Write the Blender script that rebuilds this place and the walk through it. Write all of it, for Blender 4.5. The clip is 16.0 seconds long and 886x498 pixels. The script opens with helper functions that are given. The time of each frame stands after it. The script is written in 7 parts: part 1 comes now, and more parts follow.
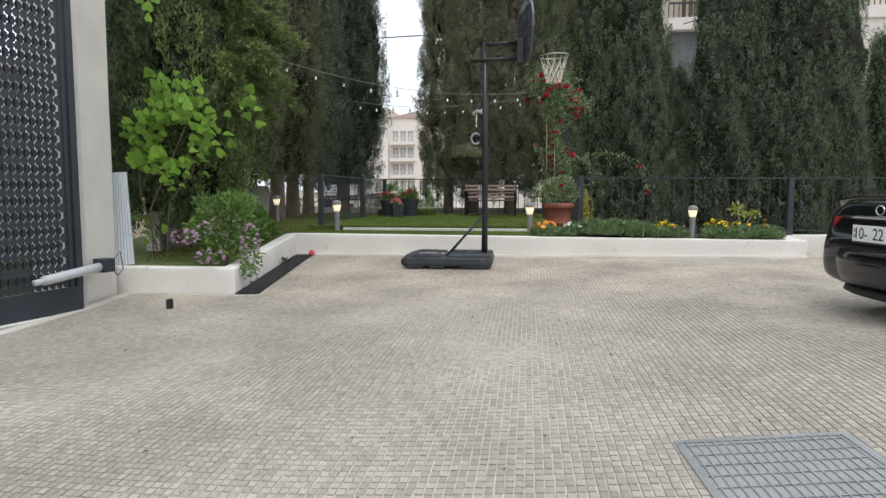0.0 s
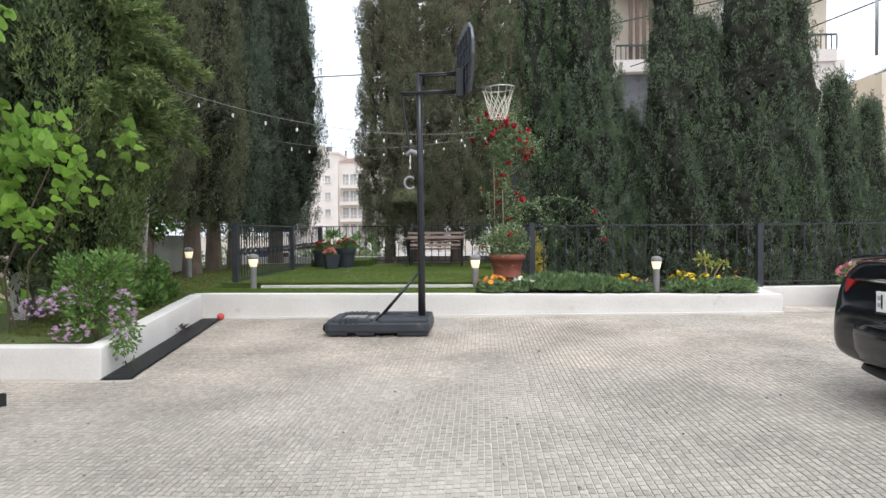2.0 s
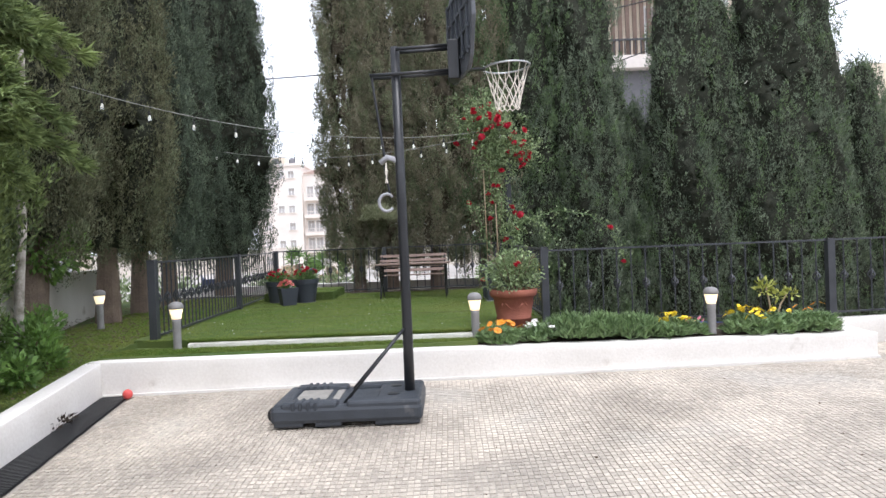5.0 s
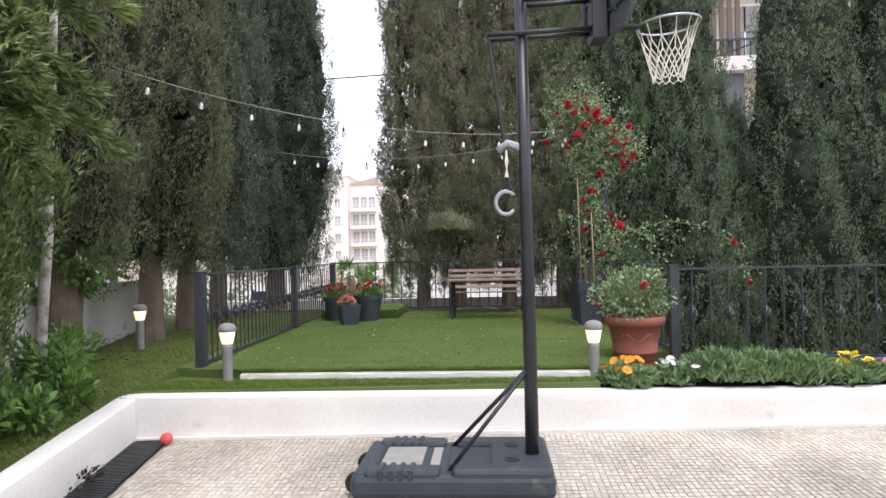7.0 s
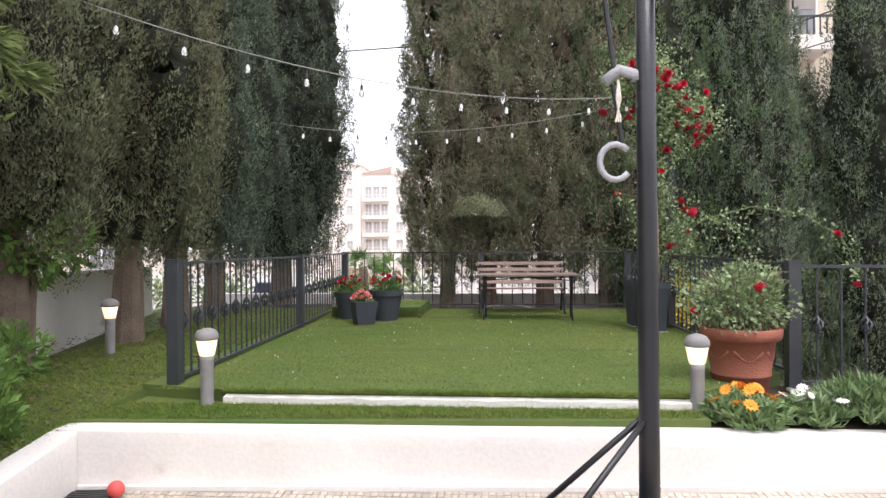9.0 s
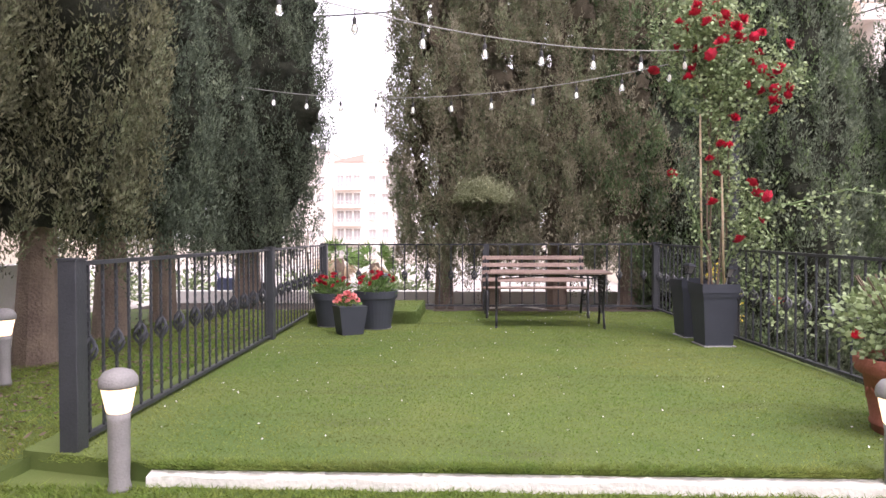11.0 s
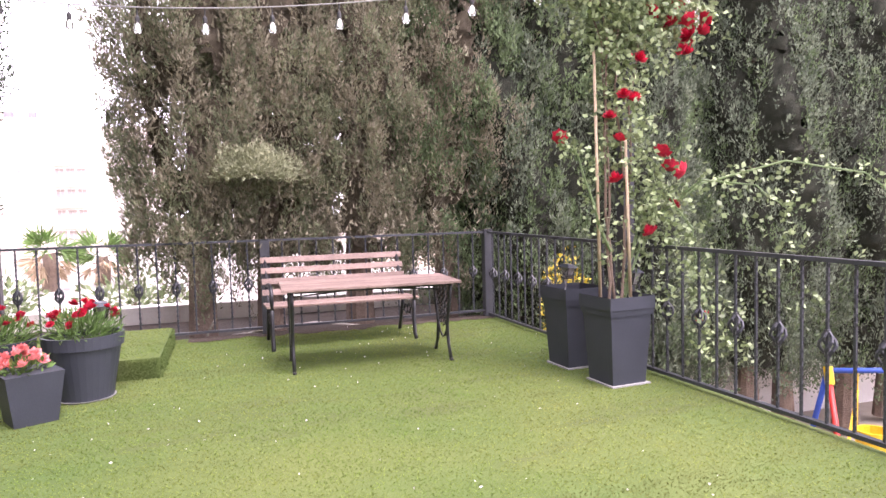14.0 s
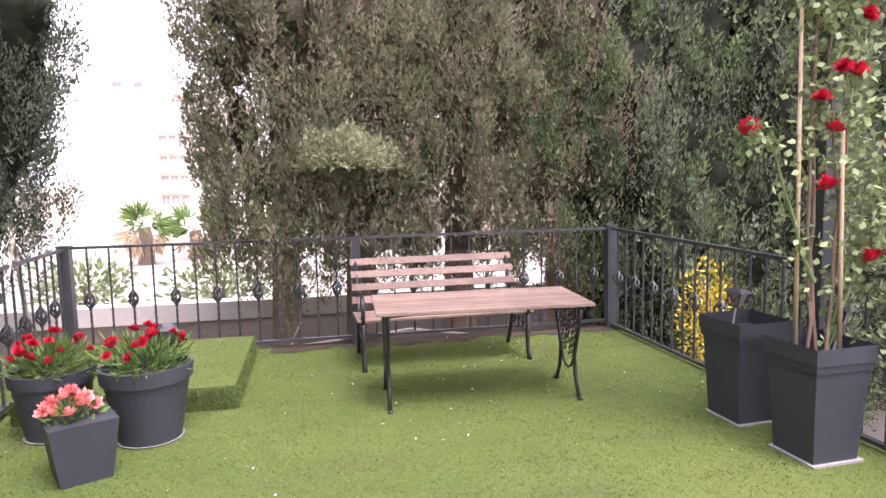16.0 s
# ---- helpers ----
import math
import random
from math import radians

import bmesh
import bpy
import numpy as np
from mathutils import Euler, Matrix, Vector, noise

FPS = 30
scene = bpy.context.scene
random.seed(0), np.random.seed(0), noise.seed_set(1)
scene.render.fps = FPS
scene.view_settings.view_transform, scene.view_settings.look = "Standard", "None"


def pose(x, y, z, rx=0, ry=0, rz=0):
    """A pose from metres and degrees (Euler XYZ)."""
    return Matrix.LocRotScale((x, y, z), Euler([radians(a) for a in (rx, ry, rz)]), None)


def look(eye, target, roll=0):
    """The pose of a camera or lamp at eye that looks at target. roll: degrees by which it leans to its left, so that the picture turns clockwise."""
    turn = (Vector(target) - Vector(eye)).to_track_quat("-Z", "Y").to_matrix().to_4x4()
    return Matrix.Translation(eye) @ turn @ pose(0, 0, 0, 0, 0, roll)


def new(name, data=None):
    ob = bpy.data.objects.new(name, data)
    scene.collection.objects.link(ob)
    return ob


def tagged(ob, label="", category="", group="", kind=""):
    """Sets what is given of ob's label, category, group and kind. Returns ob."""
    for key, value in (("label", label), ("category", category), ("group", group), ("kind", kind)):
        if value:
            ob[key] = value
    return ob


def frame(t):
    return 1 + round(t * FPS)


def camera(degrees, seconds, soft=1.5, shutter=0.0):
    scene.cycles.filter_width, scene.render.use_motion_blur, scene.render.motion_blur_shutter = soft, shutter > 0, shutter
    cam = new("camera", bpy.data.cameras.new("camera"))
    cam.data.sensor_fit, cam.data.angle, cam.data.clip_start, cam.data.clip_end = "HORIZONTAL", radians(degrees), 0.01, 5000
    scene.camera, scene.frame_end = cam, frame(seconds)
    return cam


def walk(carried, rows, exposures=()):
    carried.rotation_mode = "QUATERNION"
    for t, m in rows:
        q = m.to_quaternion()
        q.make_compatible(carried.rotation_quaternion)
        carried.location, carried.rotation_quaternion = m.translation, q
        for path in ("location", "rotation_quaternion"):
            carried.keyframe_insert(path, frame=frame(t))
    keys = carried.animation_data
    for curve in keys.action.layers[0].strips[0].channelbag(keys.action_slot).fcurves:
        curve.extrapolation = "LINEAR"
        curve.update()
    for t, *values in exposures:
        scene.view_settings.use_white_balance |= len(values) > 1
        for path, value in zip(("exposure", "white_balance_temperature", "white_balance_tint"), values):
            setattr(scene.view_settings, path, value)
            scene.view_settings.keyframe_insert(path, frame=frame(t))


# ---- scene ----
cam = camera(67.5, 16.0)
PATH = [
    (0, (-1.789, -1.182, 1.183), (-2.043, 0.795, 1.007), 0.0),
    (0.5, (-1.728, -0.812, 1.209), (-2.027, 1.156, 1.017), -0.6),
    (1, (-1.774, -0.376, 1.227), (-1.91, 1.618, 1.149), -3.7),
    (1.5, (-1.689, 0.035, 1.289), (-1.861, 2.028, 1.278), -0.3),
    (2, (-1.661, 0.436, 1.32), (-1.776, 2.432, 1.271), -0.5),
    (2.5, (-1.667, 0.879, 1.317), (-1.621, 2.876, 1.399), -1.8),
    (3, (-1.638, 1.278, 1.344), (-1.687, 3.275, 1.459), -0.6),
    (3.2, (-1.654, 1.501, 1.344), (-1.705, 3.499, 1.413), -1.0),
    (5.3, (-2.157, 3.358, 1.64), (-2.178, 5.357, 1.614), -2.4),
    (5.5, (-2.235, 3.52, 1.638), (-2.319, 5.518, 1.636), -1.7),
    (6, (-2.415, 3.974, 1.635), (-2.577, 5.968, 1.639), -2.0),
    (6.5, (-2.6, 4.319, 1.618), (-2.605, 6.317, 1.551), -3.6),
    (7, (-2.764, 4.7, 1.645), (-2.906, 6.695, 1.662), -1.3),
    (7.5, (-2.895, 5.066, 1.629), (-3.046, 7.06, 1.604), -0.4),
    (8, (-3.024, 5.475, 1.63), (-3.059, 7.475, 1.591), -2.4),
    (8.5, (-3.074, 5.934, 1.625), (-3.29, 7.921, 1.577), -0.6),
    (9, (-3.187, 6.361, 1.615), (-3.363, 8.353, 1.608), -0.4),
    (9.5, (-3.311, 6.799, 1.619), (-3.392, 8.796, 1.546), -0.3),
    (9.7, (-3.353, 6.978, 1.611), (-3.481, 8.973, 1.549), 0.2),
    (11.8, (-4.015, 8.934, 1.698), (-3.981, 10.933, 1.67), -1.3),
    (12, (-4.053, 9.118, 1.722), (-3.843, 11.107, 1.7), -2.3),
    (12.5, (-4.046, 9.625, 1.703), (-3.819, 11.612, 1.709), -1.7),
    (13, (-4.086, 10.152, 1.682), (-3.729, 12.12, 1.661), -0.5),
    (13.5, (-4.031, 10.581, 1.708), (-3.397, 12.477, 1.655), -1.3),
    (14, (-3.953, 11.018, 1.797), (-3.328, 12.914, 1.676), -1.5),
    (14.5, (-3.913, 11.217, 1.941), (-3.243, 13.091, 1.745), 0.4),
    (15, (-4.038, 11.543, 1.968), (-3.652, 13.489, 1.714), 0.1),
    (15.5, (-4.037, 11.884, 2.033), (-3.725, 13.838, 1.742), -1.0),
    (16, (-3.9, 12.128, 2.06), (-3.526, 14.081, 1.843), -1.2),
]
walk(cam, [(t, look(eye, target, roll)) for t, eye, target, roll in PATH],
     [(0, -0.05, 6250, 9), (3, 0.45, 6050, 12), (6, 0.6, 6050, 15), (9, 0.80, 6400, 18), (10.5, 1.05, 6500, 24), (12, 1.5, 6600, 38), (13, 1.65, 6550, 37), (14.5, 2.03, 6450, 40), (15.5, 1.72, 6550, 35), (16, 1.78, 6600, 34)])
# ---------------------------------------------------------------- world and light
world = bpy.data.worlds.new("overcast_sky")
scene.world = world
world.use_nodes = True
wn, wl = world.node_tree.nodes, world.node_tree.links
sky = wn.new("ShaderNodeTexSky")
sky.sky_type = "NISHITA"
sky.sun_disc = False
sky.sun_elevation, sky.sun_rotation = radians(58), radians(150)
sky.air_density, sky.dust_density, sky.ozone_density = 1.0, 4.0, 1.0
grey = wn.new("ShaderNodeHueSaturation")
grey.inputs["Saturation"].default_value = 0.12
wl.new(sky.outputs[0], grey.inputs["Color"])
veil = wn.new("ShaderNodeMixRGB")
veil.inputs[0].default_value = 0.8
veil.inputs[2].default_value = (8.5, 8.8, 9.2, 1)
wl.new(grey.outputs[0], veil.inputs[1])
wl.new(veil.outputs[0], wn["Background"].inputs["Color"])
wn["Background"].inputs["Strength"].default_value = 0.15

sun = new("sun", bpy.data.lights.new("sun", "SUN"))
sun.data.energy, sun.data.angle, sun.data.color = 1.3, radians(25), (1.0, 0.96, 0.9)
sun.matrix_world = look((0, 0, 30), (-6, 11, 0))

# ---------------------------------------------------------------- materials


def mat(name, c1, c2=None, rough=0.7, scale=6.0, fine=60.0, bump=0.15, metal=0.0, island=0.0, spec=0.4, obrandom=0.0, stain=None, trans=0.0, zone=None):
    """Colour that drifts between c1 and c2 at a large and a fine scale, with relief."""
    m = bpy.data.materials.new(name)
    m.use_nodes = True
    n, l = m.node_tree.nodes, m.node_tree.links
    b = n["Principled BSDF"]
    b.inputs["Roughness"].default_value, b.inputs["Metallic"].default_value = rough, metal
    b.inputs["Specular IOR Level"].default_value = spec
    if c2 is None:
        c2 = tuple(v * 0.75 for v in c1)
    pos = n.new("ShaderNodeNewGeometry")
    big, small = n.new("ShaderNodeTexNoise"), n.new("ShaderNodeTexNoise")
    big.inputs["Scale"].default_value, small.inputs["Scale"].default_value = scale, fine
    big.inputs["Detail"].default_value, small.inputs["Detail"].default_value = 5, 3
    l.new(pos.outputs["Position"], big.inputs["Vector"])
    l.new(pos.outputs["Position"], small.inputs["Vector"])
    add = n.new("ShaderNodeMath")
    add.operation = "MULTIPLY_ADD"
    add.inputs[1].default_value = 0.45
    l.new(small.outputs["Fac"], add.inputs[0])
    half = n.new("ShaderNodeMath")
    half.operation = "MULTIPLY"
    half.inputs[1].default_value = 0.6
    l.new(big.outputs["Fac"], half.inputs[0])
    l.new(half.outputs[0], add.inputs[2])
    ramp = n.new("ShaderNodeValToRGB")
    ramp.color_ramp.elements[0].position, ramp.color_ramp.elements[1].position = 0.33, 0.7
    ramp.color_ramp.elements[0].color, ramp.color_ramp.elements[1].color = (*c2, 1), (*c1, 1)
    l.new(add.outputs[0], ramp.inputs[0])
    out = ramp.outputs[0]
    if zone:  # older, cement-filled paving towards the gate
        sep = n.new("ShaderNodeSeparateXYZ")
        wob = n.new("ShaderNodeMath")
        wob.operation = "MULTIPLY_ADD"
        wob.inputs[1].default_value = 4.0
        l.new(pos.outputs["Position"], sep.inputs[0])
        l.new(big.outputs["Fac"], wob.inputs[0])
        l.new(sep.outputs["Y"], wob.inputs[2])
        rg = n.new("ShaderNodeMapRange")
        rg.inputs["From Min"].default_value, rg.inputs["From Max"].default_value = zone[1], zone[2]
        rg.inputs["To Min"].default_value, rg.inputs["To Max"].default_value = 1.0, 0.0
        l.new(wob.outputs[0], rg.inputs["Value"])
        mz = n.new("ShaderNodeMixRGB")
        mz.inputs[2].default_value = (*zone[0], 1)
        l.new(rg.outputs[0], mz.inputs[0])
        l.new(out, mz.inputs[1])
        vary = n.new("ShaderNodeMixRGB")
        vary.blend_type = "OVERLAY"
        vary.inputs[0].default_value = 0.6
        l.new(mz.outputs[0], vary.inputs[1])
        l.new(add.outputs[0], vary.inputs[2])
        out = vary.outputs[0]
    if stain:
        st = n.new("ShaderNodeTexNoise")
        st.inputs["Scale"].default_value, st.inputs["Detail"].default_value = stain[1], 8
        if len(stain) > 3:
            mp = n.new("ShaderNodeMapping")
            mp.inputs["Scale"].default_value = stain[3]
            l.new(pos.outputs["Position"], mp.inputs["Vector"])
            l.new(mp.outputs[0], st.inputs["Vector"])
        else:
            l.new(pos.outputs["Position"], st.inputs["Vector"])
        sr = n.new("ShaderNodeValToRGB")
        sr.color_ramp.elements[0].position, sr.color_ramp.elements[1].position = stain[2], stain[2] + 0.12
        l.new(st.outputs["Fac"], sr.inputs[0])
        mx = n.new("ShaderNodeMixRGB")
        mx.inputs[2].default_value = (*stain[0], 1)
        l.new(sr.outputs[0], mx.inputs[0])
        l.new(out, mx.inputs[1])
        out = mx.outputs[0]
    if island or obrandom:
        hs = n.new("ShaderNodeHueSaturation")
        mr = n.new("ShaderNodeMapRange")
        k = island or obrandom
        mr.inputs["To Min"].default_value, mr.inputs["To Max"].default_value = 1 - k, 1 + k
        src = pos.outputs["Random Per Island"] if island else n.new("ShaderNodeObjectInfo").outputs["Random"]
        l.new(src, mr.inputs["Value"])
        l.new(mr.outputs[0], hs.inputs["Value"])
        l.new(out, hs.inputs["Color"])
        out = hs.outputs[0]
    l.new(out, b.inputs["Base Color"])
    if bump:
        bp = n.new("ShaderNodeBump")
        bp.inputs["Strength"].default_value, bp.inputs["Distance"].default_value = bump, 0.02
        l.new(small.outputs["Fac"], bp.inputs["Height"])
        l.new(bp.outputs[0], b.inputs["Normal"])
    if trans:
        tr = n.new("ShaderNodeBsdfTranslucent")
        l.new(out, tr.inputs["Color"])
        mixs = n.new("ShaderNodeMixShader")
        mixs.inputs[0].default_value = trans
        l.new(b.outputs[0], mixs.inputs[1])
        l.new(tr.outputs[0], mixs.inputs[2])
        l.new(mixs.outputs[0], n["Material Output"].inputs["Surface"])
    return m


def glow(name, colour, strength):
    m = bpy.data.materials.new(name)
    m.use_nodes = True
    b = m.node_tree.nodes["Principled BSDF"]
    b.inputs["Base Color"].default_value = (*colour, 1)
    b.inputs["Emission Color"].default_value = (*colour, 1)
    b.inputs["Emission Strength"].default_value = strength
    return m


def glass(name, tint=(0.9, 0.95, 0.95), rough=0.02):
    m = bpy.data.materials.new(name)
    m.use_nodes = True
    b = m.node_tree.nodes["Principled BSDF"]
    b.inputs["Base Color"].default_value = (*tint, 1)
    b.inputs["Transmission Weight"].default_value = 1.0
    b.inputs["Roughness"].default_value = rough
    return m


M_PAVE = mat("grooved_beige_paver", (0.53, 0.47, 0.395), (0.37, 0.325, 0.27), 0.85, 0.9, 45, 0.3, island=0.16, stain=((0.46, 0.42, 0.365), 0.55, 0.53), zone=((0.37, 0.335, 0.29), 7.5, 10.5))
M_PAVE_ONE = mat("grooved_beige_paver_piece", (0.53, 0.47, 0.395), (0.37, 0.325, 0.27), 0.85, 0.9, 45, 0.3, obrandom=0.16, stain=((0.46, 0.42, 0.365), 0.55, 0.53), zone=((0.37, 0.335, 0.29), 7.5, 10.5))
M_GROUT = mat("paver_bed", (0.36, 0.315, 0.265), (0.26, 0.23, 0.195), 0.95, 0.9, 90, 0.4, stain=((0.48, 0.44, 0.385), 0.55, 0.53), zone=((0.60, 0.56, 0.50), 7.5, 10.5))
M_WHITE = mat("white_limewash", (0.80, 0.77, 0.73), (0.68, 0.645, 0.60), 0.85, 1.6, 35, 0.12, stain=((0.46, 0.41, 0.35), 2.6, 0.66))
M_STUCCO = mat("cream_stucco", (0.74, 0.71, 0.66), (0.60, 0.57, 0.52), 0.9, 2.0, 120, 0.6)
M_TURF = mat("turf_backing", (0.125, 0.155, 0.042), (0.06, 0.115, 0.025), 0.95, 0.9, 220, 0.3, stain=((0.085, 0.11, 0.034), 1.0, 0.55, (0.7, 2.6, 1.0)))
M_BLADE = mat("turf_blade", (0.255, 0.285, 0.082), (0.115, 0.215, 0.040), 0.8, 0.7, 9, 0.0, spec=0.1, stain=((0.15, 0.175, 0.055), 1.3, 0.57, (0.5, 3.6, 1.0)), island=0.26, trans=0.45)
M_SOIL = mat("dark_soil", (0.075, 0.055, 0.04), (0.035, 0.027, 0.02), 0.95, 5, 80, 0.8)
M_LIP = mat("white_stone_lip", (0.82, 0.80, 0.76), (0.66, 0.64, 0.58), 0.85, 3, 40, 0.4, stain=((0.25, 0.27, 0.16), 6, 0.66))
M_IRON = mat("charcoal_painted_iron", (0.05, 0.054, 0.062), (0.030, 0.033, 0.039), 0.45, 6, 90, 0.15, spec=0.5)
M_BLACK = mat("black_powder_coat", (0.022, 0.023, 0.026), (0.012, 0.013, 0.015), 0.35, 5, 70, 0.1, spec=0.5, stain=((0.10, 0.09, 0.08), 9, 0.72))
M_BASE = mat("charcoal_blow_moulded_plastic", (0.05, 0.057, 0.068), (0.034, 0.039, 0.047), 0.5, 5, 120, 0.25, stain=((0.17, 0.165, 0.155), 3, 0.66))
M_SAND = mat("sun_bleached_recess_panel", (0.34, 0.32, 0.29), (0.22, 0.21, 0.19), 0.8, 9, 80, 0.2)
M_STEEL = mat("galvanised_steel", (0.52, 0.53, 0.54), (0.38, 0.39, 0.40), 0.4, 7, 60, 0.15, metal=0.85)
M_GREYPL = mat("grey_cast_handle", (0.40, 0.40, 0.42), (0.30, 0.30, 0.32), 0.5, 7, 60, 0.15)
M_ROPE = mat("white_nylon_cord", (0.82, 0.76, 0.68), (0.66, 0.60, 0.52), 0.8, 12, 90, 0.1)
M_WOOD = mat("weathered_brown_slat", (0.30, 0.215, 0.18), (0.17, 0.12, 0.10), 0.7, 4, 40, 0.35, obrandom=0.12)
M_TERRA = mat("terracotta", (0.33, 0.115, 0.075), (0.24, 0.082, 0.055), 0.8, 4, 60, 0.3, stain=((0.40, 0.24, 0.18), 5, 0.70))
M_POT = mat("anthracite_planter_plastic", (0.046, 0.052, 0.066), (0.034, 0.039, 0.05), 0.55, 4, 120, 0.1)
M_LAMP = mat("grey_bollard_plastic", (0.26, 0.25, 0.245), (0.19, 0.185, 0.18), 0.6, 9, 90, 0.2)
M_DIFF = glow("lit_warm_diffuser", (1.0, 0.80, 0.50), 0.7)
M_BULB = glass("clear_bulb_glass")
M_BULBF = glow("frosted_filament", (1.0, 0.95, 0.86), 0.15)
M_CABLE = mat("dark_cable", (0.05, 0.05, 0.05), (0.03, 0.03, 0.03), 0.6, 9, 90, 0)
M_GCABLE = mat("grey_festoon_cable", (0.30, 0.30, 0.28), (0.22, 0.22, 0.2), 0.6, 9, 90, 0)
M_CYP = mat("cypress_foliage", (0.225, 0.270, 0.180), (0.062, 0.085, 0.060), 0.75, 3.4, 11, 0.0, island=0.30, spec=0.2, trans=0.12)
M_CYPS = mat("cypress_foliage_dark", (0.150, 0.188, 0.128), (0.042, 0.060, 0.044), 0.75, 3.4, 11, 0.0, island=0.28, spec=0.2, trans=0.14)
M_CYPO = mat("cypress_foliage_olive", (0.215, 0.215, 0.125), (0.066, 0.072, 0.045), 0.75, 3.4, 11, 0.0, island=0.26, spec=0.2, trans=0.2)
M_CYPG = mat("cypress_foliage_fresh", (0.190, 0.265, 0.125), (0.06, 0.095, 0.048), 0.75, 3.4, 11, 0.0, island=0.28, spec=0.2, trans=0.15)
M_CYPB = mat("cypress_foliage_browned", (0.330, 0.305, 0.215), (0.160, 0.150, 0.104), 0.75, 3.4, 11, 0.0, island=0.14, spec=0.15, trans=0.28)
M_CYPP = mat("cypress_foliage_grey_green", (0.265, 0.290, 0.175), (0.125, 0.148, 0.086), 0.75, 3.4, 11, 0.0, island=0.20, spec=0.15, trans=0.28)
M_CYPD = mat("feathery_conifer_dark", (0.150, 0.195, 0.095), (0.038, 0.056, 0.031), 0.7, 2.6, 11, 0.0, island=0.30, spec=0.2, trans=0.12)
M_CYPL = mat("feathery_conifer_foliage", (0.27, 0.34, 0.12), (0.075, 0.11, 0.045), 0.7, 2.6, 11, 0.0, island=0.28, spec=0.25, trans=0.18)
M_TUFT = mat("pale_cypress_tuft", (0.36, 0.375, 0.235), (0.20, 0.225, 0.13), 0.75, 3.0, 9, 0.0, island=0.25, trans=0.25)
# Core colours hold the shade that lies between the outer tufts.
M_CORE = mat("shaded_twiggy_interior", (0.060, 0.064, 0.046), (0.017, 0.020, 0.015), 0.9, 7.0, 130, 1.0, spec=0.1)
M_COREB = mat("paler_shaded_interior", (0.150, 0.128, 0.090), (0.060, 0.052, 0.038), 0.9, 7.0, 130, 1.0, spec=0.1)
M_BARK = mat("grey_brown_bark", (0.25, 0.19, 0.145), (0.13, 0.095, 0.075), 0.9, 5, 45, 0.9)
M_PALEBARK = mat("pale_smooth_bark", (0.50, 0.46, 0.41), (0.34, 0.31, 0.27), 0.85, 4, 45, 0.5, stain=((0.15, 0.14, 0.10), 5.0, 0.50))
M_TWIG = mat("bare_twig", (0.22, 0.16, 0.12), (0.13, 0.10, 0.075), 0.9, 5, 45, 0.3)
M_LEAF = mat("fresh_heart_leaf", (0.36, 0.56, 0.10), (0.20, 0.38, 0.07), 0.5, 3, 20, 0.05, obrandom=0.35, trans=0.3)
M_ROSELEAF = mat("rose_leaf", (0.32, 0.40, 0.20), (0.13, 0.19, 0.085), 0.5, 3, 20, 0.0, island=0.4, trans=0.2)
M_SHRUB = mat("shrub_leaf", (0.17, 0.29, 0.075), (0.07, 0.14, 0.04), 0.5, 3, 20, 0.0, island=0.4, trans=0.2)
M_FRESH = mat("fresh_shrub_leaf", (0.22, 0.36, 0.085), (0.075, 0.15, 0.04), 0.5, 5, 24, 0.0, island=0.4, trans=0.25)
M_STRAP = mat("strap_leaf", (0.23, 0.33, 0.14), (0.12, 0.19, 0.08), 0.5, 3, 20, 0.0, island=0.35, trans=0.15)
M_RED = mat("crimson_petal", (0.64, 0.018, 0.055), (0.34, 0.008, 0.025), 0.6, 9, 40, 0.0, island=0.3, trans=0.15)
M_PINKRED = mat("coral_petal", (0.85, 0.35, 0.33), (0.72, 0.18, 0.18), 0.6, 9, 40, 0.0, island=0.3, trans=0.15)
M_PINK = mat("pink_petal", (0.80, 0.28, 0.36), (0.6, 0.14, 0.2), 0.6, 9, 40, 0.0, island=0.3)
M_LILAC = mat("lilac_petal", (0.60, 0.38, 0.58), (0.42, 0.24, 0.42), 0.6, 9, 40, 0.0, island=0.3)
M_YEL = mat("yellow_petal", (0.85, 0.68, 0.03), (0.7, 0.5, 0.02), 0.6, 9, 40, 0.0, island=0.2)
M_ORA = mat("orange_petal", (0.88, 0.36, 0.03), (0.75, 0.24, 0.02), 0.6, 9, 40, 0.0, island=0.2)
M_PALE = mat("white_petal", (0.85, 0.82, 0.80), (0.7, 0.66, 0.66), 0.6, 9, 40, 0.0, island=0.15)
M_STAKE = mat("bamboo_stake", (0.52, 0.41, 0.28), (0.38, 0.29, 0.19), 0.7, 6, 50, 0.2)
M_CARP = mat("black_car_paint", (0.010, 0.011, 0.014), (0.007, 0.008, 0.010), 0.12, 4, 90, 0.0, spec=0.6)
M_CARG = mat("dark_car_glass", (0.015, 0.017, 0.02), (0.01, 0.011, 0.013), 0.05, 4, 90, 0.0, spec=0.6)
M_CHROME = mat("chrome_trim", (0.75, 0.76, 0.78), (0.62, 0.63, 0.65), 0.12, 9, 90, 0.0, metal=1.0)
M_RUBBER = mat("tyre_rubber", (0.03, 0.03, 0.03), (0.018, 0.018, 0.018), 0.85, 9, 90, 0.3)
M_TAIL = mat("red_tail_lens", (0.42, 0.015, 0.02), (0.26, 0.008, 0.012), 0.15, 30, 90, 0.0)
M_PLATE = mat("white_number_plate", (0.82, 0.83, 0.82), (0.74, 0.75, 0.74), 0.4, 9, 60, 0.0)
M_INK = mat("black_print", (0.02, 0.02, 0.02), (0.012, 0.012, 0.012), 0.6, 9, 60, 0.0)
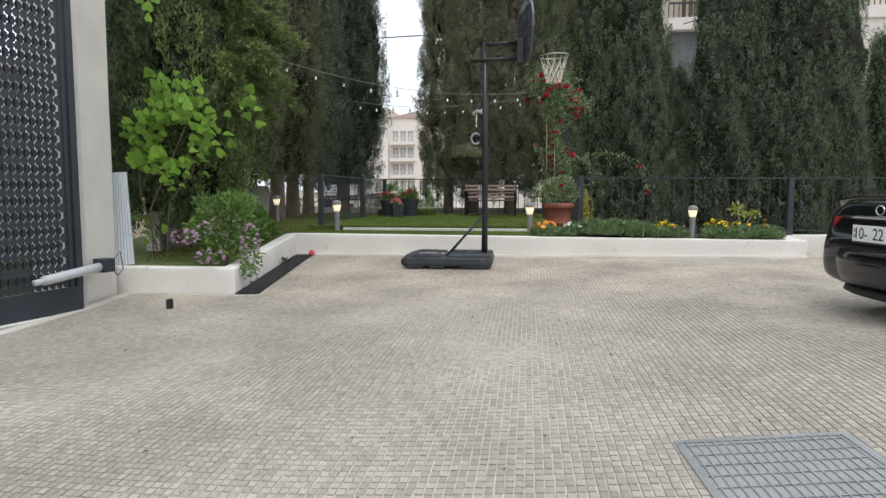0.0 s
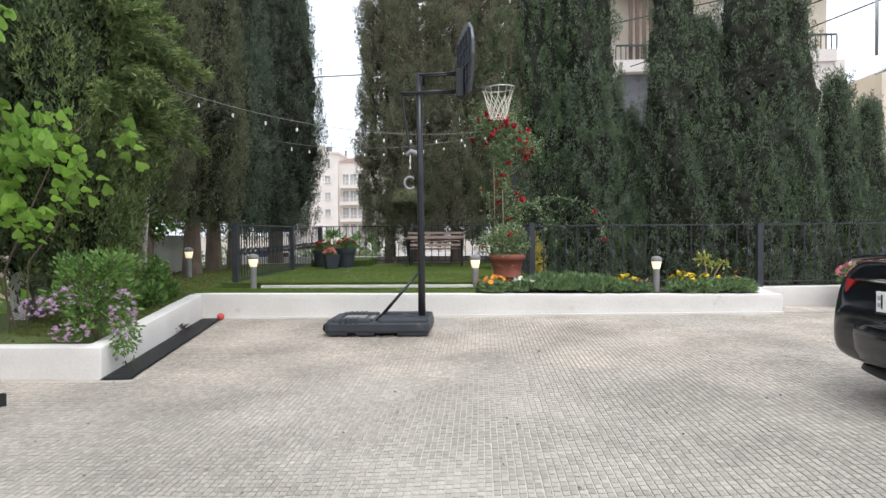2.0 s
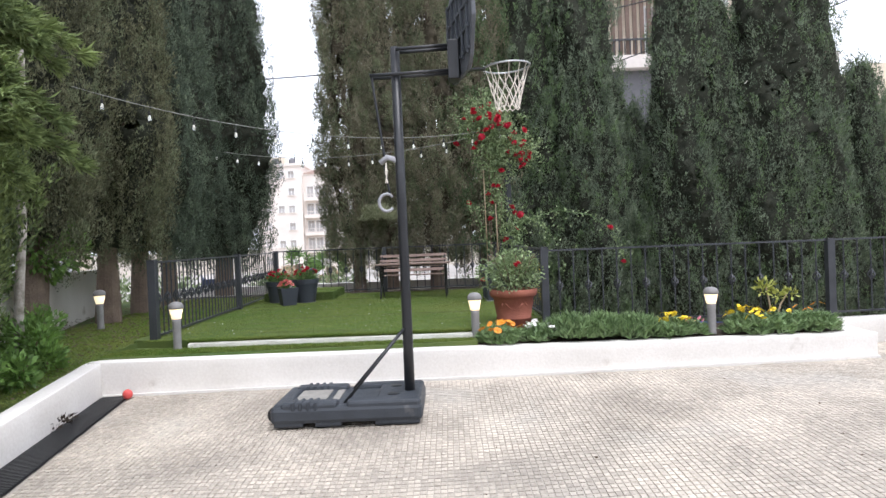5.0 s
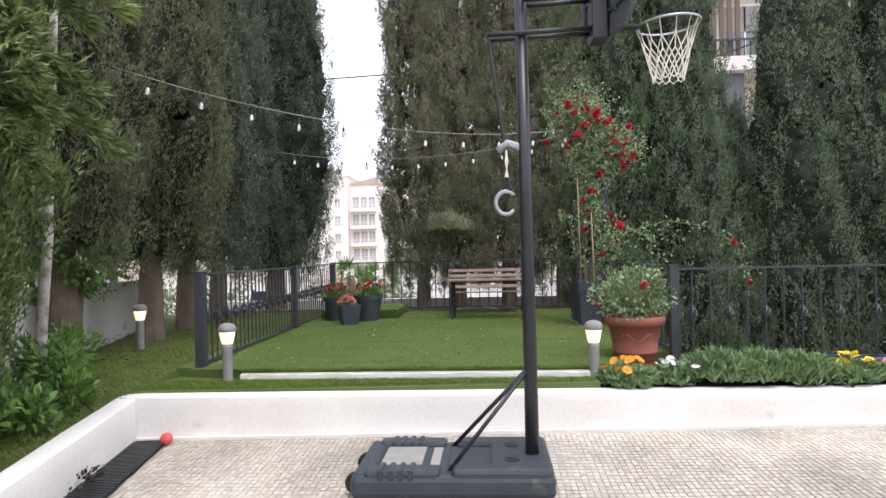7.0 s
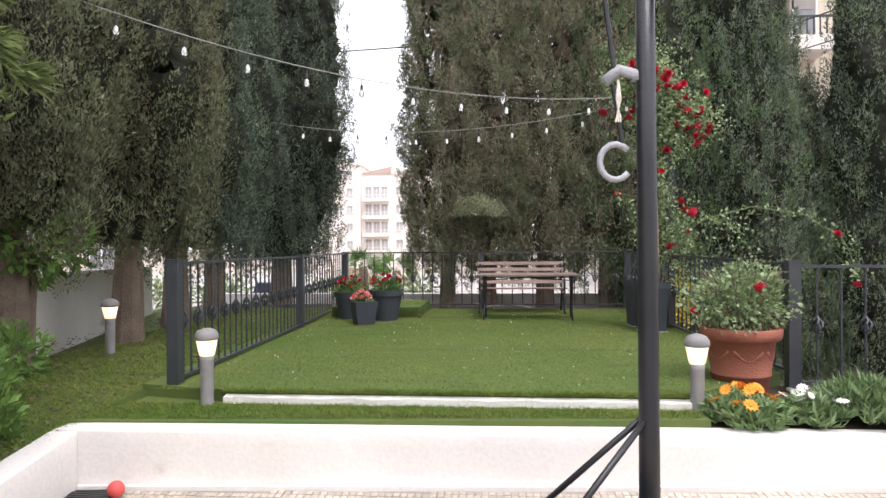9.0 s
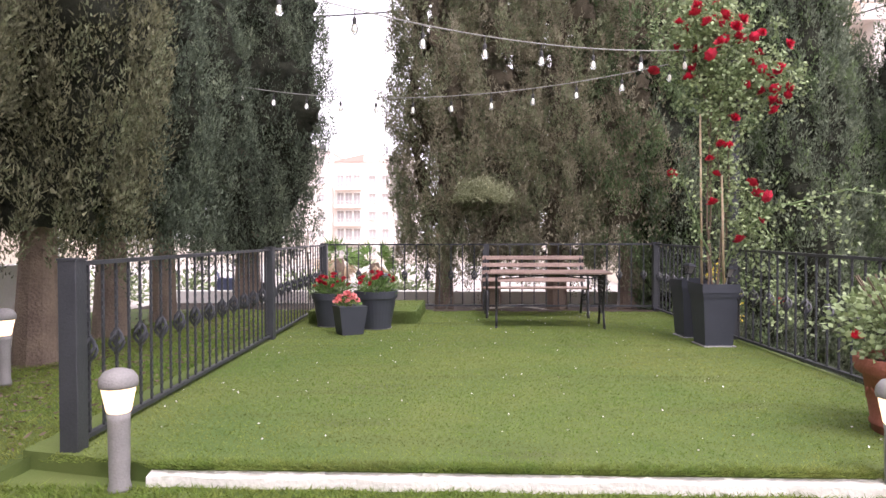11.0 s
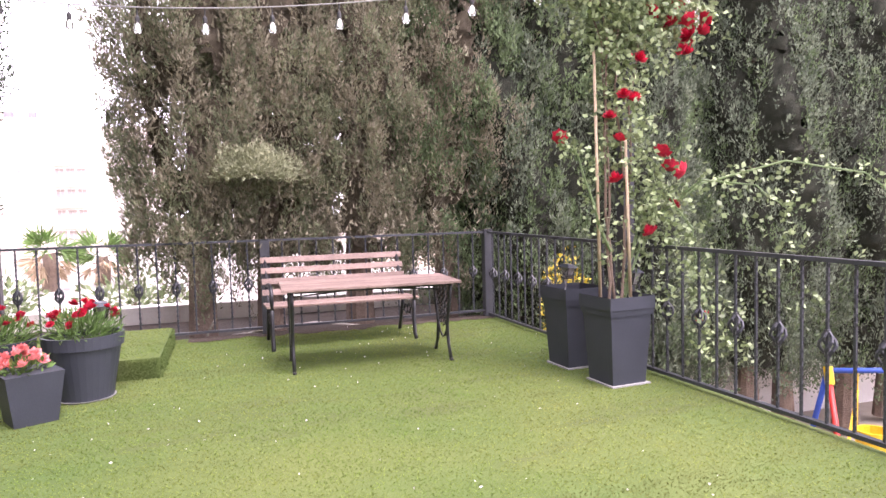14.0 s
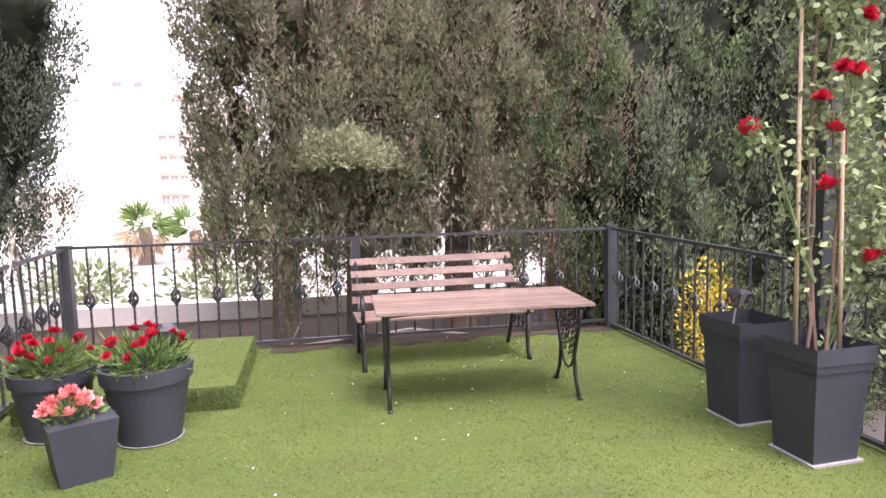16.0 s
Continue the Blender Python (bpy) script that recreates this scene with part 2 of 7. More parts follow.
M_BLDG = mat("pale_limestone_facade", (0.78, 0.72, 0.67), (0.68, 0.62, 0.57), 0.9, 0.5, 6, 0.2)
M_BLDG2 = mat("cream_render_facade", (0.74, 0.66, 0.54), (0.64, 0.56, 0.45), 0.9, 0.5, 6, 0.2)
M_SHADEWIN = mat("dim_window_pane", (0.30, 0.31, 0.32), (0.20, 0.21, 0.22), 0.15, 0.8, 6, 0.0)
M_FARPANE = mat("pale_reflecting_pane", (0.50, 0.48, 0.47), (0.38, 0.37, 0.37), 0.2, 0.8, 6, 0.0)
M_SHUT = mat("grey_roller_shutter", (0.40, 0.37, 0.34), (0.31, 0.29, 0.27), 0.7, 2, 20, 0.1)
M_GREYCLAD = mat("dark_grey_cladding", (0.19, 0.19, 0.20), (0.145, 0.145, 0.155), 0.6, 2, 20, 0.1)
M_TIMBER = mat("brown_timber_screen", (0.20, 0.14, 0.11), (0.13, 0.09, 0.07), 0.8, 3, 30, 0.2)
M_GROUND = mat("dusty_ground", (0.40, 0.35, 0.29), (0.29, 0.25, 0.20), 0.95, 0.3, 6, 0.4)
M_ROADM = mat("pale_worn_road", (0.44, 0.41, 0.38), (0.34, 0.32, 0.30), 0.95, 0.5, 12, 0.3)
M_CONC = mat("grey_concrete", (0.36, 0.36, 0.36), (0.27, 0.27, 0.27), 0.9, 2, 40, 0.3)
M_SWR = mat("red_swing_tube", (0.55, 0.04, 0.03), (0.42, 0.03, 0.02), 0.4, 9, 60, 0)
M_SWY = mat("yellow_swing_tube", (0.75, 0.52, 0.03), (0.6, 0.4, 0.02), 0.4, 9, 60, 0)
M_SWB = mat("blue_swing_tube", (0.04, 0.10, 0.42), (0.03, 0.07, 0.3), 0.4, 9, 60, 0)
M_BALL = mat("red_rubber_ball", (0.66, 0.10, 0.09), (0.52, 0.06, 0.055), 0.45, 9, 60, 0)
M_PANEL = mat("translucent_white_panel", (0.66, 0.70, 0.74), (0.55, 0.59, 0.63), 0.5, 3, 40, 0.1)
M_MOTOR = mat("pale_grey_gate_ram", (0.58, 0.60, 0.63), (0.44, 0.46, 0.49), 0.45, 6, 60, 0.1)
M_GATE = mat("dark_gate_steel", (0.035, 0.042, 0.055), (0.022, 0.027, 0.036), 0.4, 6, 60, 0.1)
M_TWRAP = mat("dull_blue_tarp", (0.10, 0.12, 0.20), (0.06, 0.07, 0.12), 0.8, 6, 60, 0.3)

# ---------------------------------------------------------------- builders
rng = np.random.default_rng(7)


def link(name, bm, material, parent=None, label="", smooth=False):
    me = bpy.data.meshes.new(name)
    bmesh.ops.recalc_face_normals(bm, faces=bm.faces)
    bm.to_mesh(me)
    bm.free()
    me.materials.append(material)
    if smooth:
        me.polygons.foreach_set("use_smooth", [True] * len(me.polygons))
    ob = new(name, me)
    if parent:
        ob.parent = parent
    if label:
        ob["label"] = label
    return ob


def part(name, bm, material, parent, label="", smooth=False):
    return link(name, bm, material, parent, label, smooth)


def thing(name, label, category, group="", at=None):
    ob = new(name)
    if at is not None:
        ob.matrix_world = at
    return tagged(ob, label, category, group)


def share(name, like, parent, m=None):
    """Another piece on the same mesh."""
    ob = new(name, like.data)
    ob.parent = parent
    if m is not None:
        ob.matrix_basis = m
    return ob


def box(bm, x0, x1, y0, y1, z0, z1, bevel=0.0, m=None):
    vs = [bm.verts.new((x, y, z)) for x in (x0, x1) for y in (y0, y1) for z in (z0, z1)]
    idx = ((0, 1, 3, 2), (4, 6, 7, 5), (0, 4, 5, 1), (2, 3, 7, 6), (0, 2, 6, 4), (1, 5, 7, 3))
    fs = [bm.faces.new([vs[i] for i in f]) for f in idx]
    if bevel:
        es = list({e for f in fs for e in f.edges})
        r = bmesh.ops.bevel(bm, geom=es, offset=bevel, segments=2, affect="EDGES", profile=0.5)
        vs = list({v for f in r["faces"] for v in f.verts} | {v for v in vs if v.is_valid})
    if m is not None:
        for v in vs:
            if v.is_valid:
                v.co = m @ v.co
    return bm


def boxes(*args, bevel=0.0):
    bm = bmesh.new()
    for a in args:
        box(bm, *a, bevel=bevel)
    return bm


def lathe(bm, profile, n=24, centre=(0, 0, 0), close=True):
    """A turned body: profile of (radius, height)."""
    rings = []
    for r, z in profile:
        rings.append([bm.verts.new((centre[0] + r * math.cos(2 * math.pi * k / n), centre[1] + r * math.sin(2 * math.pi * k / n), centre[2] + z)) for k in range(n)])
    for a, b in zip(rings, rings[1:]):
        for k in range(n):
            bm.faces.new((a[k], a[(k + 1) % n], b[(k + 1) % n], b[k]))
    if close:
        bm.faces.new(list(reversed(rings[0])))
        bm.faces.new(rings[-1])
    return bm


def tube(bm, pts, r, n=8, r1=None):
    """A round bar along points, tapering from r to r1."""
    pts = [Vector(p) for p in pts]
    r1 = r if r1 is None else r1
    rings = []
    side = None
    for i, p in enumerate(pts):
        d = (pts[min(i + 1, len(pts) - 1)] - pts[max(i - 1, 0)]).normalized()
        if side is None:
            side = d.cross(Vector((0, 0, 1)) if abs(d.z) < 0.9 else Vector((1, 0, 0))).normalized()
        side = (side - d * side.dot(d)).normalized()
        up = d.cross(side)
        rad = r + (r1 - r) * i / max(1, len(pts) - 1)
        rings.append([bm.verts.new(p + rad * (math.cos(2 * math.pi * k / n) * side + math.sin(2 * math.pi * k / n) * up)) for k in range(n)])
    for a, b in zip(rings, rings[1:]):
        for k in range(n):
            bm.faces.new((a[k], a[(k + 1) % n], b[(k + 1) % n], b[k]))
    bm.faces.new(list(reversed(rings[0])))
    bm.faces.new(rings[-1])
    return bm


def taper_box(bm, w0, d0, w1, d1, z0, z1, cx=0, cy=0):
    lo = [bm.verts.new((cx + sx * w0 / 2, cy + sy * d0 / 2, z0)) for sx, sy in ((-1, -1), (1, -1), (1, 1), (-1, 1))]
    hi = [bm.verts.new((cx + sx * w1 / 2, cy + sy * d1 / 2, z1)) for sx, sy in ((-1, -1), (1, -1), (1, 1), (-1, 1))]
    bm.faces.new(list(reversed(lo)))
    bm.faces.new(hi)
    for k in range(4):
        bm.faces.new((lo[k], lo[(k + 1) % 4], hi[(k + 1) % 4], hi[k]))
    return bm


def quads(name, v, n, material, parent=None, label="", kind=""):
    """One mesh from an array of corner points, n corners to a face."""
    v = np.asarray(v, dtype=np.float32).reshape(-1, 3)
    me = bpy.data.meshes.new(name)
    k = len(v) // n
    me.vertices.add(len(v))
    me.vertices.foreach_set("co", v.ravel())
    me.loops.add(len(v))
    me.loops.foreach_set("vertex_index", np.arange(len(v), dtype=np.int32))
    me.polygons.add(k)
    me.polygons.foreach_set("loop_start", np.arange(0, len(v), n, dtype=np.int32))
    me.polygons.foreach_set("loop_total", np.full(k, n, dtype=np.int32))
    me.update(calc_edges=True)
    me.materials.append(material)
    ob = new(name, me)
    if parent:
        ob.parent = parent
    return tagged(ob, label, "", "", kind)


def unit(a):
    return a / np.maximum(np.linalg.norm(a, axis=-1, keepdims=True), 1e-9)


def sprigs(c, d, length, width, bend=0.25):
    """Pointed leaves (diamonds) at c along d, each turned at random about its axis."""
    n = len(c)
    d = unit(d)
    w = unit(np.cross(d, unit(rng.normal(size=(n, 3)))))
    up = np.cross(w, d)
    length, width = np.broadcast_to(length, n)[:, None], np.broadcast_to(width, n)[:, None]
    mid = c + d * length * 0.45 + up * length * bend * 0.3
    return np.stack([c, mid + w * width / 2, c + d * length, mid - w * width / 2], 1)


def ground_z(x, y):
    """The drive: level along the garden wall and by the car, falling towards the gate."""
    d = np.maximum(0.0, 10.6 - np.asarray(y, float))
    fall = 0.053 * np.minimum(d, 4.5) + 0.016 * np.maximum(d - 4.5, 0)
    w = np.clip((1.5 - np.asarray(x, float)) / 5.0, 0, 1)
    return -fall * w * w * (3 - 2 * w)

# ---------------------------------------------------------------- ground, drive, garden walls
LAWN = 0.497


def sheet(name, material, x0, x1, y0, y1, nx, ny, zf, label, category, kind="structure"):
    xs, ys = np.linspace(x0, x1, nx + 1), np.linspace(y0, y1, ny + 1)
    me = bpy.data.meshes.new(name)
    vs = [(float(x), float(y), float(zf(x, y))) for y in ys for x in xs]
    fs = [(j * (nx + 1) + i, j * (nx + 1) + i + 1, (j + 1) * (nx + 1) + i + 1, (j + 1) * (nx + 1) + i) for j in range(ny) for i in range(nx)]
    me.from_pydata(vs, [], fs)
    me.materials.append(material)
    me.polygons.foreach_set("use_smooth", [True] * len(fs))
    return tagged(new(name, me), label, category, "", kind)


def prism(bm, outline, z0, z1):
    """A block over a plan outline; z1 may be one height or a height for each corner."""
    tops = z1 if isinstance(z1, (list, tuple)) else [z1] * len(outline)
    lo = [bm.verts.new((x, y, z0)) for x, y in outline]
    hi = [bm.verts.new((x, y, z)) for (x, y), z in zip(outline, tops)]
    n = len(outline)
    bm.faces.new(list(reversed(lo)))
    bm.faces.new(hi)
    for k in range(n):
        bm.faces.new((lo[k], lo[(k + 1) % n], hi[(k + 1) % n], hi[k]))
    return bm


def soften(bm, off, verticals=False):
    es = [e for e in bm.edges if len(e.link_faces) == 2 and e.calc_face_angle(0) > 0.5 and max(v.co.z for v in e.verts) > -0.5]
    bmesh.ops.bevel(bm, geom=es, offset=off, segments=3, affect="EDGES", profile=0.5)
    return bm


def rough(bm, cuts, amount, scale=2.5):
    """Uneven hand-plastered faces."""
    bmesh.ops.subdivide_edges(bm, edges=[e for e in bm.edges if e.calc_length() > 0.35], cuts=cuts, use_grid_fill=True)
    for v in bm.verts:
        v.co += amount * noise.noise_vector(v.co * scale)
    return bm


ground = sheet("ground", M_GROUND, -1500, 1500, -1500, 1500, 2, 2, lambda x, y: -2.1, "dusty pale ground reaching to the horizon", "ground")
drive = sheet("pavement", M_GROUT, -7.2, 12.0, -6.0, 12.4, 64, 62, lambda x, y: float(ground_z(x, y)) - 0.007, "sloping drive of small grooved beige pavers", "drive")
bm = bmesh.new()
prism(bm, [(-9.5, -6.0), (12.0, -6.0), (12.0, 12.35), (-0.75, 12.4), (-0.7, 18.5), (-9.6, 18.5)], -2.1, -0.55)
tagged(link("terrace_base", bm, M_CONC), "concrete base under the drive and the garden", "terrace", "", "structure")

# front garden wall, with a low return at its far end
FW = [(-6.06, 10.62, 0.39), (3.10, 11.19, 0.30)]
bm = bmesh.new()
prism(bm, [(-6.26, 10.61), (-6.06, 10.62), (3.10, 11.19), (3.09, 11.41), (-6.05, 10.84), (-6.25, 10.84)], -0.6, [0.385, 0.39, 0.30, 0.30, 0.39, 0.385])
soften(rough(bm, 9, 0.006), 0.015)
tagged(link("wall_front", bm, M_WHITE, smooth=True), "low white limewashed garden wall, scuffed", "wall", "", "structure")
bm = bmesh.new()
prism(bm, [(2.85, 11.41), (3.09, 11.41), (3.12, 12.2), (9.5, 12.85), (9.5, 13.05), (2.9, 12.42)], -0.6, [0.30, 0.30, 0.33, 0.35, 0.35, 0.33])
soften(rough(bm, 5, 0.005), 0.015)
tagged(link("wall_fence_plinth", bm, M_WHITE, smooth=True), "low white plinth wall under the railing", "wall", "", "structure")
bm = bmesh.new()
prism(bm, [(-5.65, 7.14), (-6.06, 10.62), (-6.26, 10.61), (-5.88, 7.34), (-7.5, 7.36), (-7.5, 7.14)], -0.6, [0.15, 0.385, 0.385, 0.155, 0.15, 0.15])
soften(rough(bm, 6, 0.007), 0.018)
tagged(link("wall_planter", bm, M_WHITE, smooth=True), "low white limewashed planter wall with flaking paint", "wall", "", "structure")
# thin raised skirt of plaster along the foot
bm = bmesh.new()
prism(bm, [(-6.04, 10.575), (3.10, 11.145), (3.10, 11.187), (-6.055, 10.617)], -0.02, [0.022, 0.03, 0.03, 0.022])
tagged(link("baseboard", bm, M_WHITE), "thin white plaster skirt at the foot of the wall", "skirting", "", "structure")

# lawn, lower strip and beds
bm = bmesh.new()
prism(bm, [(-5.35, 11.42), (-1.83, 11.42), (-0.95, 12.2), (-0.78, 12.36), (-0.85, 18.45), (-6.25, 18.45), (-6.15, 11.6)], -0.55, LAWN)
tagged(link("lawn", bm, M_TURF), "flat bright green artificial lawn", "lawn", "", "structure")
bm = bmesh.new()
prism(bm, [(-6.24, 10.8), (-1.75, 11.09), (-1.75, 11.43), (-5.35, 11.43), (-6.1, 11.6)], -0.55, 0.40)
tagged(link("lawn_strip", bm, M_TURF), "narrow sunken strip of artificial turf behind the wall", "lawn", "", "structure")
bm = bmesh.new()
prism(bm, [(-9.6, 7.3), (-5.9, 7.3), (-6.26, 10.7), (-6.1, 11.5), (-6.24, 18.4), (-9.6, 18.4)], -0.55, [0.10, 0.10, 0.37, 0.47, 0.495, 0.495])
tagged(link("side_lawn", bm, M_TURF), "strip of turf and soil under the conifers", "lawn", "", "structure")
bm = bmesh.new()
prism(bm, [(-1.76, 11.08), (3.0, 11.38), (2.95, 12.45), (-0.8, 12.32), (-1.76, 11.5)], -0.55, [0.338, 0.291, 0.291, 0.395, 0.345])
tagged(link("flower_bed", bm, M_SOIL), "dark soil of a narrow flower bed", "flower bed", "", "structure")
bm = bmesh.new()
pts = [(-5.36 + 3.56 * k / 24, 11.36 + 0.012 * math.sin(k * 1.3)) for k in range(25)]
prism(bm, pts + [(x, y + 0.07) for x, y in reversed(pts)], 0.36, [0.452 + 0.006 * math.sin(k * 2.1) for k in range(25)] + [0.468] * 25)
tagged(link("trim", bm, M_LIP), "broken white stone lip along the lawn edge", "edging", "", "structure")

# side boundary wall behind the conifers, and the wall behind the rear trees
bm = bmesh.new()
prism(bm, [(-7.9, 9.2), (-8.15, 11.6), (-9.35, 17.6), (-9.6, 17.6), (-8.4, 11.6), (-8.15, 9.2)], -0.5, [1.35, 1.35, 1.30, 1.30, 1.35, 1.35])
rough(bm, 5, 0.006)
tagged(link("wall_side", bm, M_WHITE), "white boundary wall behind the conifer trunks", "wall", "", "structure")
bm = bmesh.new()
prism(bm, [(-9.5, 20.35), (11.0, 20.35), (11.0, 20.6), (-9.5, 20.6)], -2.1, 0.62)
rough(bm, 7, 0.006)
tagged(link("wall_rear", bm, M_WHITE), "low pale wall behind the rear conifers", "wall", "", "structure")
bm = boxes((-60, 60, 20.6, 50, -2.1, -0.12))
tagged(link("road", bm, M_ROADM), "pale worn road beyond the garden", "road", "", "structure")
bm = bmesh.new()
prism(bm, [(-9.6, 18.45), (-0.75, 18.45), (-0.75, 20.34), (-9.6, 20.34)], -2.0, 0.40)
tagged(link("tree_bed", bm, M_SOIL), "bare brown soil around the rear conifer trunks", "soil bed", "", "structure")

# enclosing facade behind the camera, and side walls of the yard
tagged(link("wall_south", boxes((-9.5, 12.0, -6.3, -6.0, -0.6, 5.5)), M_STUCCO), "cream stucco house wall behind the drive", "wall", "", "structure")
tagged(link("wall_east", boxes((12.0, 12.3, -6.3, 12.8, -0.6, 2.6)), M_STUCCO), "cream stucco yard wall", "wall", "", "structure")

# gate pillar
bm = boxes((-8.0, -7.25, 6.42, 7.02, -0.6, 4.6), bevel=0.02)
rough(bm, 4, 0.004, 5)
tagged(link("gate_pillar", bm, M_STUCCO), "tall cream stucco gate pillar with rough finish", "pillar", "", "structure")


# ---------------------------------------------------------------- railings
def baluster_mesh(h, basket, twist=True):
    bm = bmesh.new()
    box(bm, -0.007, 0.007, -0.007, 0.007, 0, h)
    if twist:
        for k in range(int(h / 0.05)):
            z = 0.03 + k * 0.05
            if abs(z - h * 0.5) > 0.07:
                box(bm, -0.0085, 0.0085, -0.0085, 0.0085, z, z + 0.02, m=Matrix.Translation((0, 0, 0)) @ Matrix.Rotation(0.8, 4, "Z"))
    if basket:
        for q in range(4):
            pts = []
            for k in range(6):
                f = k / 5
                a = q * math.pi / 2 + f * 2.0
                rad = 0.006 + 0.038 * math.sin(math.pi * f)
                pts.append((rad * math.cos(a), rad * math.sin(a), h * 0.5 - 0.065 + 0.13 * f))
            tube(bm, pts, 0.0105, 5)
        box(bm, -0.012, 0.012, -0.012, 0.012, h * 0.5 - 0.078, h * 0.5 - 0.065)
        box(bm, -0.012, 0.012, -0.012, 0.012, h * 0.5 + 0.065, h * 0.5 + 0.078)
    return bm


def railing(name, label, runs, posts, pitch=0.155, post_w=0.1):
    """runs: (x0, y0, zlow, zhigh, x1, y1, zlow, zhigh); posts: (x, y, z0, z1)."""
    f = thing(name, label, "railing", "garden railings")
    for x, y, z0, z1 in posts:
        bm = boxes((x - post_w / 2, x + post_w / 2, y - post_w / 2, y + post_w / 2, z0, z1), bevel=0.004)
        box(bm, x - post_w / 2 - 0.004, x + post_w / 2 + 0.004, y - post_w / 2 - 0.004, y + post_w / 2 + 0.004, z1, z1 + 0.012)
        part("post", bm, M_IRON, f)
    kinds = {}
    for x0, y0, a0, b0, x1, y1, a1, b1 in runs:
        for lo, hi, t in ((b0, b1, 0.012), (a0, a1, 0.012)):
            bm = bmesh.new()
            d = Vector((x1 - x0, y1 - y0, 0)).normalized()
            s = Vector((-d.y, d.x, 0)) * 0.02
            vs = []
            for (x, y, z) in ((x0, y0, lo), (x1, y1, hi)):
                for sg, dz in ((-1, -t), (1, -t), (1, t), (-1, t)):
                    vs.append(bm.verts.new((x + sg * s.x, y + sg * s.y, z + dz)))
            for k in range(4):
                bm.faces.new((vs[k], vs[(k + 1) % 4], vs[4 + (k + 1) % 4], vs[4 + k]))
            bm.faces.new(vs[:4])
            bm.faces.new(vs[4:])
            part("rail", bm, M_IRON, f)
        n = max(2, round(math.hypot(x1 - x0, y1 - y0) / pitch))
        for k in range(1, n):
            u = k / n
            x, y, lo, hi = x0 + u * (x1 - x0), y0 + u * (y1 - y0), a0 + u * (a1 - a0), b0 + u * (b1 - b0)
            h = round(hi - lo, 2)
            key = (h, k % 2)
            m = Matrix.Translation((x, y, lo)) @ Matrix.Rotation(math.atan2(y1 - y0, x1 - x0), 4, "Z")
            if key in kinds:
                share("baluster", kinds[key], f, m)
            else:
                kinds[key] = part("baluster", baluster_mesh(h, k % 2 == 1), M_IRON, f)
                kinds[key].matrix_basis = m
    return f


railing("railing", "charcoal iron railing with basket balusters beside the lawn",
        [(-5.88, 11.62, 0.535, 1.49, -6.0, 15.44, 0.535, 1.49), (-6.0, 15.44, 0.535, 1.49, -6.05, 18.36, 0.58, 1.50)],
        [(-5.88, 11.62, 0.47, 1.51), (-6.0, 15.44, 0.49, 1.51), (-6.05, 18.36, 0.49, 1.52)])
railing("railing", "charcoal iron railing with basket balusters behind the bench",
        [(-6.05, 18.36, 0.57, 1.51, -3.55, 18.36, 0.57, 1.51), (-3.55, 18.36, 0.57, 1.51, -0.98, 18.36, 0.57, 1.51)],
        [(-3.55, 18.36, 0.39, 1.51), (-0.98, 18.36, 0.39, 1.53)], 0.18)
railing("railing", "charcoal iron railing with basket balusters beside the tall planters",
        [(-0.98, 18.36, 0.535, 1.51, -0.9, 15.6, 0.535, 1.48), (-0.9, 15.6, 0.535, 1.48, -0.77, 12.13, 0.55, 1.45)],
        [(-0.9, 15.6, 0.49, 3.75)], 0.165)
railing("railing", "charcoal iron railing above the low white plinth",
        [(-0.77, 12.13, 0.46, 1.43, 3.2, 12.33, 0.42, 1.42), (3.2, 12.33, 0.42, 1.42, 6.8, 12.7, 0.42, 1.43), (6.8, 12.7, 0.42, 1.43, 9.4, 12.95, 0.42, 1.45)],
        [(-0.77, 12.13, 0.36, 1.47), (3.2, 12.33, 0.32, 1.43), (6.8, 12.7, 0.33, 1.44)], 0.2)


# ---------------------------------------------------------------- trees
def trunk_mesh(h, r, forks=0, lean=(0, 0), seed=1):
    rnd = random.Random(seed)
    bm = bmesh.new()
    pts = [(lean[0] * t + 0.03 * rnd.uniform(-1, 1), lean[1] * t + 0.03 * rnd.uniform(-1, 1), h * t) for t in [k / 8 for k in range(9)]]
    tube(bm, pts, r, 10, r * 0.25)
    for v in bm.verts:
        if v.co.z < 0.25:
            v.co.x *= 1.25
            v.co.y *= 1.25
    for k in range(forks):
        z = h * rnd.uniform(0.1, 0.75)
        a = rnd.uniform(0, 6.28)
        tube(bm, [(lean[0] * z / h, lean[1] * z / h, z), (0.3 * math.cos(a), 0.3 * math.sin(a), z + 0.35), (0.55 * math.cos(a), 0.55 * math.sin(a), z + 1.0)], r * 0.3, 6, r * 0.08)
    return bm


